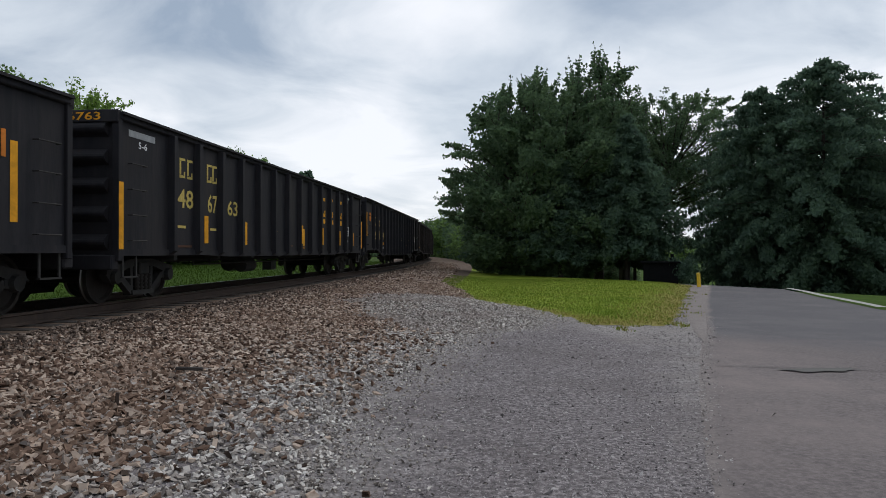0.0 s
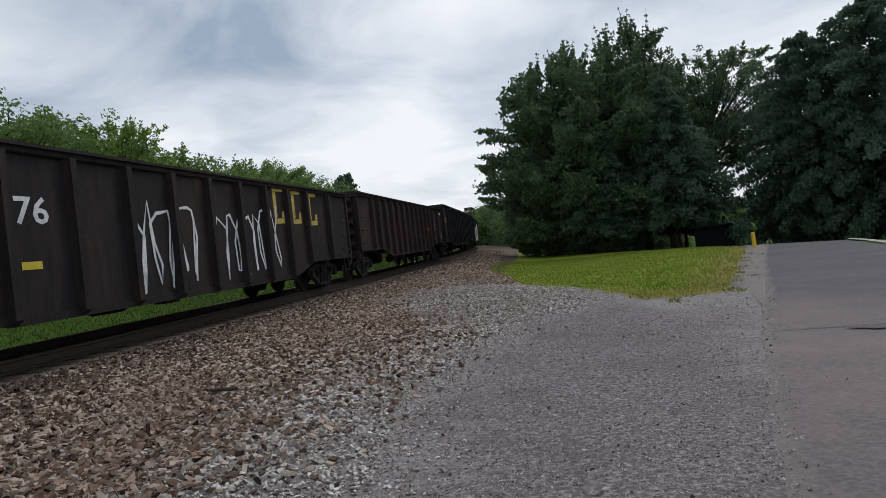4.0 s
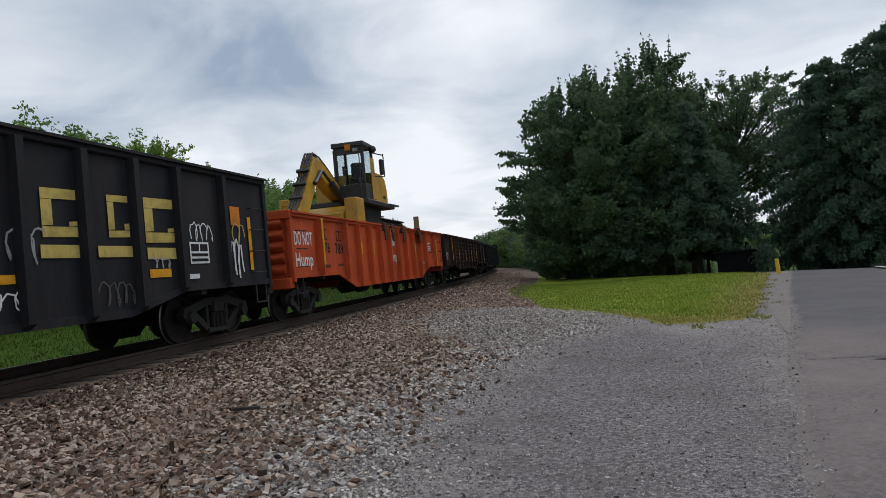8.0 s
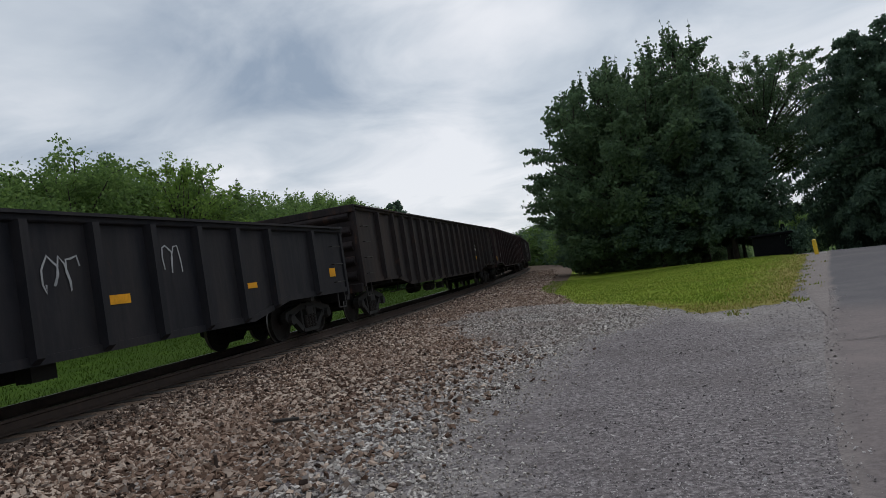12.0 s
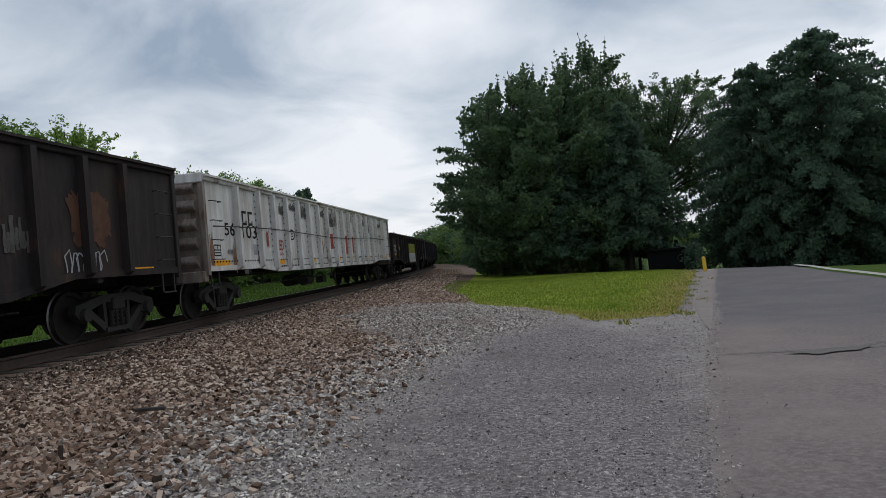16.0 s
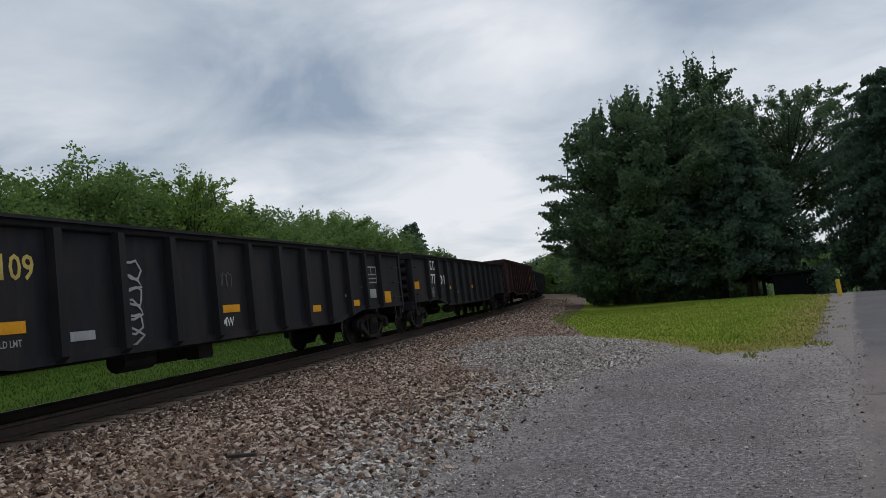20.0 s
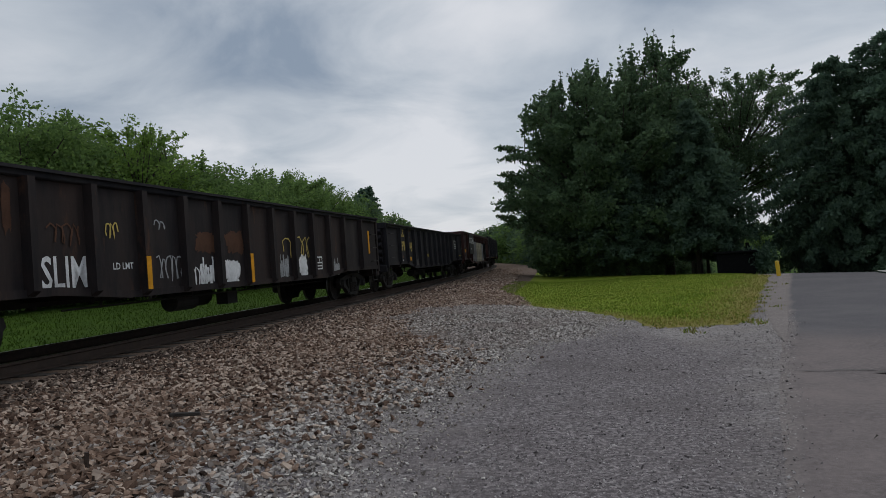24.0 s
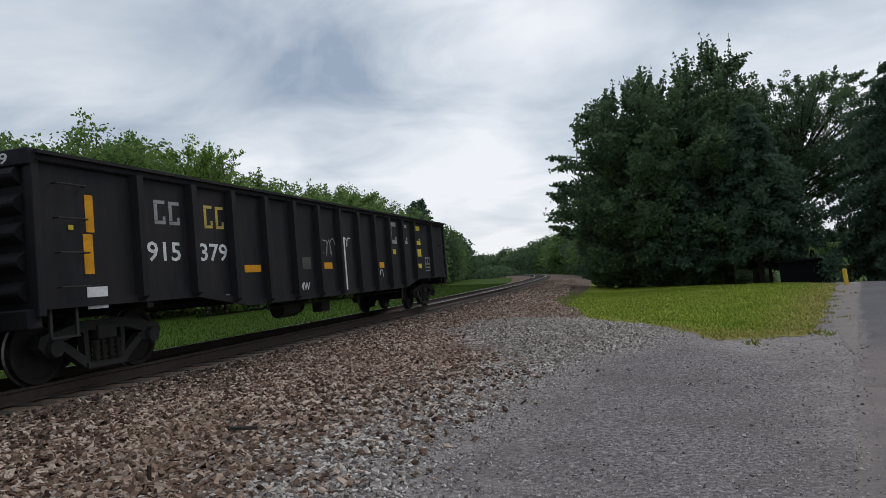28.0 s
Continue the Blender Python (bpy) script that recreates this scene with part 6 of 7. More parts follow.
    c.stain(8.99, 2.73, 0.64, 0.36, "primer").stain(4.92, 2.63, 0.33, 0.43, "primer").stain(5.85, 2.73, 0.70, 0.28, "primer")
    c.scribble(3.71, 1.73, 0.21, 0.53, "paint_red", 3).stain(10.33, 2.56, 0.58, 0.59, "primer").bar(20.41, 1.16, 0.64, 0.15, "yellow")
    c.ring(15.30, 2.16, 0.56, 0.55, "paint_black").text(15.31, 1.82, "QUALITY", 0.12, "paint_black", 0.55).stencil(18.88, 1.97, 0.68, 0.41, "paint_black")
    c.stain(15.31, 2.66, 0.79, 0.35, "primer").stain(16.32, 2.53, 0.72, 0.79, "primer").stain(18.77, 2.66, 1.02, 0.32, "primer")
    c.stain(13.04, 2.70, 0.53, 0.45, "primer").bar(19.15, 1.09, 0.83, 0.08, "primer").stain(14.10, 1.19, 0.71, 0.18, "primer")
    c.stain(19.92, 1.84, 0.42, 0.24, "primer").text(1.24, 1.42, "LD LMT", 0.08, "primer", 0.35).stain(0.26, 1.43, 0.17, 0.89, "rust_and_shade")
    c.stain(1.45, 1.32, 0.16, 0.86, "rust_and_shade").stain(3.05, 1.28, 0.23, 0.45, "rust_and_shade").stain(4.35, 1.42, 0.26, 0.70, "rust_and_shade")
    c.stain(5.27, 1.28, 0.30, 0.45, "rust_and_shade").bar(2.09, 0.96, 0.26, 0.15, "primer")
    c.put("side_cable", shared("cable", lambda: cable_mesh(19.6)), 0.1, 1.95, 0.13).put("rivet_row", shared("rivets", lambda: rivet_mesh(19.2)), 0.3, 1.2).put("rivet_row", shared("rivets", lambda: rivet_mesh(19.2)), 0.35, 1.02)
    for at in c.posts[1:-1]:
        for side in (-0.14, 0.14):
            c.put("rivet_row", shared("upright_rivets", lambda: rivet_mesh(1.75)), at + side, 2.85, turn=90)
        # shading of the panel edge beside the post, painted on as brown runs
        c.put("rust_streak", shared("streak", lambda: drip_mesh(5, 0.1, 1.5, M["rust_and_shade"])), at + 0.13, 2.1)
    c = car_at(311.55, 17.18, 2.42, "blackbrown", "low dark gondola with lime and white graffiti, number 77646", low_end=0.95, belly=0.25, first=3.06, panel=1.123)
    c.scribble(1.03, 1.59, 1.19, 0.49, "paint_white", 6).brand(2.59, 2.08, 4, 0.24, "rust_patch", 1.02).text(2.61, 1.67, "77646", 0.29, "cream", 1.06)
    c.bar(1.10, 1.27, 0.48, 0.12, "yellow").bar(3.84, 1.20, 0.49, 0.12, "yellow").bar(4.00, 1.65, 0.39, 0.08, "paint_grey")
    c.bar(5.21, 1.68, 0.43, 0.08, "paint_grey").bubble(8.80, 1.39, 4.12, 1.49, 5, True, "lime").scribble(6.70, 0.85, 0.60, 0.25, "lemon", 5)
    c.bar(6.74, 1.11, 0.39, 0.09, "yellow").bar(10.10, 1.13, 0.35, 0.10, "yellow").scribble(11.24, 1.32, 0.56, 1.01, "lemon", 6)
    c.scribble(12.45, 1.65, 0.84, 0.41, "paint_white", 4).bar(12.16, 1.31, 0.07, 0.28, "paint_white").bar(12.70, 1.26, 0.08, 0.33, "paint_white")
    c.bar(13.47, 1.17, 0.48, 0.12, "yellow").bar(16.22, 1.22, 0.55, 0.13, "yellow").bar(16.72, 1.21, 0.37, 0.10, "yellow")
    c.stencil(16.22, 1.56, 0.43, 0.32, "paint_white").bar(6.70, 2.49, 0.19, 0.10, "primer")
    c = car_at(329.93, 17.43, 2.4, "black", "low black gondola with white number and yellow strips", low_end=0.86, belly=0.22, first=3.05, panel=1.22)
    c.bar(0.57, 1.19, 0.52, 0.23, "yellow").brand(2.56, 2.04, 3, 0.28, "paint_white", 0.98).text(2.45, 1.62, "4777", 0.25, "paint_white", 0.92)
    c.text(3.83, 1.62, "06", 0.30, "paint_white", 0.66).bar(4.84, 1.20, 0.50, 0.10, "yellow").text(4.90, 0.97, "MW", 0.13, "paint_white", 0.31)
    c.bar(8.08, 1.19, 0.45, 0.12, "yellow").bar(10.18, 1.17, 0.22, 0.10, "yellow").stencil(14.93, 1.70, 0.50, 0.31, "paint_white")
    c.bar(4.81, 1.50, 0.40, 0.30, "rust_patch").bar(13.53, 1.24, 0.33, 0.13, "yellow").bar(16.21, 1.18, 0.53, 0.24, "yellow")
    c.bar(14.69, 1.29, 0.26, 0.07, "paint_grey")
    c = car_at(348.56, 17.48, 2.42, "black", "low black gondola with chalk scrawl and worn yellow number", low_end=0.86, belly=0.22, first=2.87, panel=1.082)
    c.bar(0.63, 1.28, 0.51, 0.23, "yellow").brand(3.67, 2.07, 2, 0.22, "cream", 0.39).text(3.68, 1.76, "478", 0.25, "cream", 0.60)
    c.text(4.54, 1.81, "109", 0.31, "cream", 0.46).bar(4.43, 1.12, 0.34, 0.14, "yellow").bar(5.24, 0.95, 0.41, 0.12, "paint_grey")
    c.text(4.39, 0.94, "LD LMT", 0.08, "paint_grey", 0.29).scribble(6.41, 1.36, 0.56, 1.40, "paint_grey", 6).bar(8.41, 1.15, 0.55, 0.13, "yellow")
    c.text(8.44, 0.93, "MW", 0.15, "paint_white", 0.34).bar(11.84, 1.01, 0.48, 0.14, "yellow").bar(13.90, 1.05, 0.48, 0.15, "yellow")
    c.bar(16.33, 1.14, 0.59, 0.31, "yellow").stencil(15.17, 1.75, 0.72, 0.44, "paint_grey").bar(15.05, 1.26, 0.59, 0.23, "paint_grey")
    c.scribble(8.65, 1.65, 0.50, 0.29, "primer", 3).scribble(14.79, 1.33, 0.50, 0.32, "primer", 2).bar(13.67, 1.25, 0.24, 0.06, "paint_grey")
    c = car_at(367.24, 17.18, 2.44, "black", "low black gondola with white number 477013 and orange squares", low_end=0.9, belly=0.25, first=3.0, panel=1.22)
    c.bar(0.39, 1.43, 0.50, 0.24, "yellow").brand(2.37, 2.10, 3, 0.34, "paint_white", 1.00).brand(4.77, 2.14, 2, 0.32, "primer", 0.49)
    c.text(2.35, 1.64, "477", 0.34, "paint_white", 0.96).text(4.01, 1.61, "013", 0.34, "paint_white", 1.38).scribble(2.17, 1.15, 0.72, 0.45, "paint_grey", 5)
    c.bar(4.75, 1.31, 0.41, 0.10, "yellow").bar(6.94, 1.30, 0.33, 0.11, "yellow").bar(9.10, 1.31, 0.29, 0.11, "yellow")
    c.bar(5.84, 1.14, 0.46, 0.08, "paint_grey")
    c = car_at(385.62, 17.18, 2.76, "redbrown", "red-brown gondola with tall yellow strips", low_end=0.86, belly=0.2, first=3.25, panel=1.06)
    c.bar(12.94, 1.84, 0.14, 0.53, "yellow").bar(12.18, 1.01, 0.49, 0.13, "yellow").bar(15.78, 1.09, 0.50, 0.23, "yellow")
    c.bar(16.81, 2.00, 0.13, 0.97, "yellow").stencil(14.56, 1.52, 0.52, 0.32, "paint_white").bar(14.65, 1.21, 0.23, 0.06, "paint_grey")
    c.text(14.31, 0.96, "LT LOOP", 0.07, "paint_white", 0.45).scribble(15.80, 1.45, 0.49, 0.43, "primer", 3)
    c = car_at(404.0, 17.56, 2.4, "black", "low black gondola with worn white number 476848", low_end=0.84, belly=0.25, first=2.93, panel=1.138)
    c.bar(0.48, 1.15, 0.46, 0.22, "yellow").brand(2.23, 1.84, 4, 0.29, "paint_grey", 0.99).text(2.21, 1.42, "476848", 0.29, "paint_grey", 1.14)
    c.bar(5.61, 1.16, 0.37, 0.09, "yellow").bar(3.50, 1.55, 0.33, 0.06, "paint_grey").text(3.40, 1.64, "LD LMT", 0.09, "paint_grey", 0.44)
    c.text(4.50, 1.64, "159400", 0.10, "paint_grey", 0.60).text(5.59, 0.95, "MW", 0.15, "paint_white", 0.27).bar(7.82, 1.21, 0.50, 0.11, "yellow")
    c.bar(8.92, 1.20, 0.49, 0.11, "yellow").bar(11.13, 1.18, 0.44, 0.08, "yellow").bar(13.40, 1.20, 0.49, 0.13, "yellow")
    c.bar(16.10, 1.15, 0.38, 0.24, "yellow").stencil(13.53, 1.69, 0.37, 0.30, "paint_white").scribble(7.74, 0.75, 0.24, 0.23, "paint_grey", 2)
    c = car_at(422.76, 16.9, 2.46, "blackbrown", "rusty dark gondola with white graffiti and yellow bars", low_end=0.82, belly=0.12, top_paint="black", first=3.65, panel=1.12)
    c.text(3.14, 1.12, "SLIM", 0.44, "paint_white", 0.81).bar(4.65, 1.06, 0.11, 0.51, "yellow").bar(8.00, 1.05, 0.12, 0.58, "yellow")
    c.text(4.33, 1.18, "LD LMT", 0.10, "paint_white", 0.46).stain(6.67, 1.54, 0.86, 0.46, "rust_patch").stain(7.70, 1.57, 0.78, 0.56, "rust_patch")
    c.stain(6.63, 1.04, 0.47, 0.59, "paint_white").stain(7.54, 1.01, 0.69, 0.58, "paint_white").stain(10.95, 1.05, 0.61, 0.57, "paint_white")
    c.stain(9.86, 1.06, 0.42, 0.57, "paint_grey").scribble(6.30, 0.94, 0.27, 0.45, "paint_white", 2).scribble(5.53, 1.13, 0.87, 0.47, "paint_grey", 5)
    c.scribble(3.19, 1.62, 0.71, 0.34, "rust_patch", 4).scribble(4.10, 1.70, 0.30, 0.25, "cream", 3).scribble(10.78, 1.47, 2.00, 0.54, "cream", 5)
    c.scribble(5.29, 1.82, 0.30, 0.18, "paint_grey", 2).stencil(11.97, 1.09, 0.38, 0.33, "paint_white").stain(2.25, 1.93, 0.16, 0.68, "rust_patch")
    c.stain(13.10, 0.98, 0.44, 0.54, "paint_grey").bar(16.12, 1.67, 0.18, 0.71, "yellow")
    c = car_at(440.86, 16.64, 2.36, "black", "low black gondola with worn orange number 999998", low_end=0.9, belly=0.2, first=2.92, panel=1.123)
    c.brand(2.36, 2.07, 2, 0.34, "cream", 0.64).brand(3.42, 2.05, 2, 0.32, "rust_patch", 0.59).text(2.30, 1.59, "999", 0.38, "cream", 0.83)
    c.text(3.45, 1.56, "998", 0.37, "cream", 0.81).text(2.22, 1.03, "57800", 0.10, "paint_white", 0.39).bar(2.20, 1.18, 0.41, 0.08, "rust_patch")
    c.bar(3.47, 1.10, 0.49, 0.14, "yellow").stain(4.60, 1.00, 0.88, 0.58, "primer").bar(6.81, 1.22, 0.53, 0.14, "lemon")
    c.bar(10.12, 1.22, 0.48, 0.17, "lemon").bar(13.38, 1.09, 0.42, 0.13, "lemon").bar(16.33, 1.16, 0.62, 0.05, "lemon")
    c.stencil(14.81, 1.76, 0.59, 0.44, "paint_white").scribble(1.84, 1.60, 0.20, 0.27, "paint_black", 2).scribble(3.39, 1.61, 0.56, 0.72, "paint_black", 3)
    c.scribble(9.14, 0.83, 0.23, 0.25, "paint_white", 1).stain(1.81, 1.26, 0.20, 0.54, "primer")
    c = car_at(458.7, 17.62, 2.6, "redbrown", "red-brown gondola covered in coloured graffiti, number 601410", low_end=0.9, belly=0.24, first=3.95, panel=1.22)
    c.bar(0.91, 1.44, 0.62, 0.20, "yellow").board(3.23, 1.85, 2.65, 1.21, "paint_black").brand(2.42, 2.09, 3, 0.31, "paint_white", 0.86, 0.166)
    c.text(3.72, 2.08, "601410", 0.41, "paint_white", 1.58, 0.166).text(3.05, 1.55, "MW", 0.16, "paint_white", 0.31, 0.166).bar(3.74, 1.05, 0.45, 0.12, "yellow")
    c.bar(6.52, 1.02, 0.49, 0.14, "yellow").bar(9.29, 1.00, 0.41, 0.15, "yellow").bar(11.96, 1.02, 0.40, 0.12, "yellow")
    c.scribble(2.92, 1.08, 0.49, 0.27, "paint_white", 4).scribble(3.62, 0.87, 0.33, 0.24, "paint_white", 4).blob(4.28, 0.90, 0.64, 0.47, "paint_red", 1)
    c.bar(14.42, 1.06, 0.42, 0.13, "yellow").ring(15.63, 1.86, 0.67, 0.64, "paint_white").text(15.57, 1.37, "QUALITY", 0.11, "paint_white", 0.68)
    c.bar(16.89, 1.46, 0.17, 0.23, "label_orange")
    c.piece(12.75, 1.5, 3.0, 1.5, 3, ("paint_black",), "paint_white")
    c.stencil(14.63, 1.70, 0.48, 0.44, "paint_white").blob(12.18, 1.48, 0.44, 0.63, "cream", 1)
    c.blob(13.14, 1.57, 0.36, 0.52, "cream", 1).scribble(11.68, 0.73, 0.54, 0.16, "paint_white", 4).scribble(12.55, 0.71, 0.32, 0.16, "paint_white", 3)
    c.scribble(13.49, 0.73, 0.42, 0.18, "paint_white", 3).scribble(10.95, 2.07, 0.47, 0.49, "paint_white", 5).scribble(15.35, 1.04, 0.58, 0.26, "paint_white", 3)
    for at, wide, col in ((4.95, 1.0, "mauve"), (5.9, 0.8, "paint_black"), (6.9, 0.95, "mauve"), (8.2, 1.5, "bone"), (9.3, 0.9, "paint_black"), (10.3, 1.1, "mauve"), (5.4, 1.8, "paint_red")):
        c.stain(at, 1.45 if col != "paint_red" else 0.95, wide, 1.6 if col != "paint_red" else 0.5, col)
    c.piece(5.03, 1.48, 0.98, 1.70, 2, ("bone", "paint_grey"), "paint_red").piece(6.66, 1.43, 0.87, 1.67, 2, ("paint_grey", "bone"), "paint_red").piece(8.26, 1.42, 2.17, 1.65, 3, ("bone", "paint_grey", "bone"), "paint_black")
    c.piece(10.37, 1.41, 1.93, 1.55, 2, ("bone", "paint_grey"), "paint_black").blob(5.79, 0.88, 0.69, 0.47, "bone", 1)
    c = car_at(477.52, 16.88, 2.74, "black", "black gondola with white number 356299 and orange strips", low_end=0.95, belly=0.0, first=2.65, panel=1.217)
    c.bar(0.39, 0.99, 0.52, 0.21, "yellow").bar(1.06, 1.01, 0.18, 0.11, "paint_white").brand(2.02, 2.14, 3, 0.34, "paint_white", 0.67)
    c.text(1.95, 1.75, "356", 0.32, "bone", 0.67).text(3.18, 1.74, "299", 0.31, "bone", 0.74).bar(4.11, 0.99, 0.44, 0.12, "yellow")
    c.bar(7.82, 0.97, 0.47, 0.12, "yellow").bar(8.87, 0.97, 0.44, 0.12, "yellow").bar(12.59, 0.97, 0.53, 0.10, "yellow")
    c.bar(16.59, 0.94, 0.63, 0.21, "label_orange").text(10.18, 0.92, "MW", 0.14, "paint_white", 0.33).scribble(9.27, 2.12, 0.60, 0.71, "lemon", 3)
    c.bar(9.07, 1.21, 0.13, 0.27, "paint_grey").bar(13.66, 1.22, 0.16, 0.32, "paint_grey").stencil(16.24, 1.67, 0.48, 0.36, "paint_white")
    c.stain(3.14, 2.44, 0.47, 0.18, "lemon")
    c = car_at(495.6, 17.2, 2.82, "black", "black gondola at the tail with white number 915379", low_end=0.93, belly=0.22, first=2.9, panel=1.089)
    c.end_text("915379", "paint_white")
    c.bar(0.84, 2.11, 0.14, 0.48, "yellow").bar(0.79, 1.59, 0.16, 0.51, "yellow").bar(0.90, 1.03, 0.35, 0.28, "paint_white")
    c.stencil(0.90, 1.02, 0.26, 0.18, "paint_black").brand(2.37, 2.22, 2, 0.36, "paint_grey", 0.66).brand(3.55, 2.22, 2, 0.36, "cream", 0.63)
    c.text(2.18, 1.64, "915", 0.29, "paint_white", 0.75).text(3.49, 1.64, "379", 0.29, "paint_white", 0.76).bar(4.64, 1.36, 0.54, 0.13, "yellow")
    c.bar(7.65, 1.39, 0.51, 0.14, "yellow").bar(10.92, 1.38, 0.50, 0.15, "yellow").text(6.59, 0.97, "MW", 0.16, "paint_white", 0.44)
    c.scribble(7.80, 1.80, 0.78, 0.44, "paint_grey", 3).bar(8.68, 1.39, 0.13, 1.33, "paint_white").scribble(8.72, 1.93, 0.72, 0.30, "paint_white", 2)
    c.bar(6.73, 1.45, 0.38, 0.25, "primer").block(12.12, 2.28, 0.52, 0.62, "paint_grey").block(13.08, 2.28, 0.42, 0.58, "paint_grey")
    c.block(14.23, 2.28, 0.58, 0.59, "lemon").bar(12.00, 1.75, 0.42, 0.14, "lemon").bar(14.09, 1.74, 0.57, 0.23, "lemon")
    c.bar(14.00, 1.33, 0.51, 0.14, "lemon").stencil(15.25, 1.38, 0.51, 0.44, "paint_grey").scribble(10.89, 1.18, 0.46, 0.22, "paint_white", 2)
    c.bar(3.53, 0.91, 0.62, 0.05, "paint_grey").bar(0.52, 1.92, 0.08, 0.06, "lemon")


def corrugated():
    bm = bmesh.new()
    for k in range(6):
        z = -0.5 + 0.2 * k
        m = 6
        ring = [[bm.verts.new((x, -0.075 * math.sin(math.pi * j / m), z - 0.085 + 0.17 * j / m)) for j in range(m + 1)] for x in (-0.56, 0.56)]
        for j in range(m):
            bm.faces.new((ring[0][j], ring[0][j + 1], ring[1][j + 1], ring[1][j]))
        bm.faces.new(ring[0])
        bm.faces.new(ring[1][::-1])
    return mesh_of("corrugated_panel", bm, M["brown"])


def ring_mesh(col="paint_black", sx=1.0, sz=1.0):
    verts, faces, n = [], [], 24
    for j in range(n):
        a = 2 * math.pi * j / n
        for r in (0.26, 0.36):
            verts.append((r * math.cos(a), 0, r * math.sin(a)))
    for j in range(n):
        k = (j + 1) % n
        faces.append((2 * j, 2 * j + 1, 2 * k + 1, 2 * k))
    for i, z in enumerate((-0.1, 0.0, 0.1)):
        b = len(verts)
        verts += [(-0.16, 0, z - 0.02), (0.14, 0, z - 0.02), (0.14, 0, z + 0.02), (-0.16, 0, z + 0.02)]
        faces.append((b, b + 1, b + 2, b + 3))
    return mesh_from("quality_ring", [(x * sx, y, z * sz) for x, y, z in verts], faces, M[col])


def cable_mesh(length):
    bm = bmesh.new()
    n = 24
    for k in range(n):
        a, b = k / n, (k + 1) / n
        rod(bm, (a * length, 0, 0.05 * math.sin(a * 9)), (b * length, 0, 0.05 * math.sin(b * 9)), 0.014, seg=6)
    return mesh_of("side_cable", bm, M["under"])


def rivet_mesh(length):
    bm = bmesh.new()
    for k in range(int(length / 0.16)):
        bmesh.ops.create_cone(bm, cap_ends=True, segments=6, radius1=0.022, radius2=0.012, depth=0.02, matrix=pose(k * 0.16, -0.008, 0, 90))
    return mesh_of("rivet_row", bm, M["paint_black"])


LOADS = []


def build_loader():
    """A rotating log loader chained down in the orange car. x along the car, z from the rail head."""
    ob = tagged(new("log_loader"), "yellow log loader with a tall dark glazed cab and folded boom", "construction machine")
    Y, K = M["machine_yellow"], M["machine_black"]
    fz = 1.14
    for sg in (-1, 1):
        bm = bmesh.new()
        prism(bm, [(5.9, fz + 0.3), (6.2, fz), (10.2, fz), (10.5, fz + 0.3), (10.2, fz + 0.75), (6.2, fz + 0.75)], sg * 0.7, sg * 1.2)
        part("crawler_track", mesh_of("crawler_track", bm, K), ob)
    part("undercarriage", boxed("undercarriage", K, (6.4, 10.0, -0.7, 0.7, fz + 0.3, fz + 1.0), (7.0, 9.4, -0.85, 0.85, fz + 1.0, 3.35), bevel=0.04), ob)
    part("turntable_deck", boxed("turntable_deck", K, (6.9, 10.3, -1.15, 1.15, 3.32, 3.5), bevel=0.03), ob)
    bm = bmesh.new()
    prism(bm, [(9.6, 3.36), (10.95, 3.46), (10.95, 3.52), (9.6, 3.5)], -1.15, 0.9)
    part("rear_walkway", mesh_of("rear_walkway", bm, K), ob, "black tread plate standing out at the back")
    bm = bmesh.new()
    prism(bm, [(8.15, 3.5), (9.7, 3.5), (9.75, 3.9), (9.55, 4.35), (9.2, 4.5), (8.15, 4.5)], -1.05, 1.1)
    part("engine_house", mesh_of("engine_house", bm, Y), ob, "yellow rounded engine house")
    part("exhaust", boxed("exhaust", K, (9.2, 9.32, 0.3, 0.42, 4.45, 5.0)), ob)
    z0, z1 = 3.5, 5.28
    cab = part("cab", boxed("cab", K, (7.02, 8.15, -1.08, -0.05, z0, 4.02), (7.02, 7.12, -1.08, -0.98, 4.02, z1), (8.05, 8.15, -1.08, -0.98, 4.02, z1), (7.02, 7.12, -0.15, -0.05, 4.02, z1), (8.05, 8.15, -0.15, -0.05, 4.02, z1), (6.95, 8.2, -1.12, -0.0, z1 - 0.02, z1 + 0.14), (7.02, 7.1, -1.0, -0.1, 5.02, z1), bevel=0.02), ob, "black cab frame with rounded posts")
    part("cab_window", boxed("cab_window", M["glass"], (7.035, 7.05, -0.98, -0.15, 4.02, 5.02)), cab, "large front pane")
    part("cab_window", boxed("cab_window", M["glass"], (7.12, 8.05, -1.06, -1.045, 4.02, 5.22)), cab, "side pane")
    part("cab_window", boxed("cab_window", M["glass"], (8.09, 8.105, -0.98, -0.15, 4.1, 5.2)), cab, "rear pane")
    part("cab_window", boxed("cab_window", M["glass"], (7.12, 8.05, -0.09, -0.075, 4.02, 5.22)), cab, "far side pane")
    part("seat", boxed("seat", K, (7.45, 7.85, -0.75, -0.35, 4.0, 4.3), (7.8, 7.92, -0.75, -0.35, 4.3, 4.85), bevel=0.05), cab)
    part("marker", boxed("marker", M["label_orange"], (6.93, 6.95, -0.68, -0.48, z1 - 0.14, z1 + 0.06)), cab, "small orange panel")
    part("work_light", boxed("work_light", M["paint_grey"], (6.98, 7.02, -0.9, -0.74, 5.1, 5.2)), cab)
    part("cab_side_panel", boxed("cab_side_panel", Y, (7.72, 8.13, -1.11, -1.083, 3.52, 4.95), bevel=0.01), cab, "yellow rear side panel")
    bm = bmesh.new()
    for y in (-0.98, -0.1):
        rod(bm, (6.85, y, 4.0), (6.85, y, 5.15), 0.016, seg=6)
        rod(bm, (6.85, y, 5.15), (7.02, y, 5.2), 0.016, seg=6)
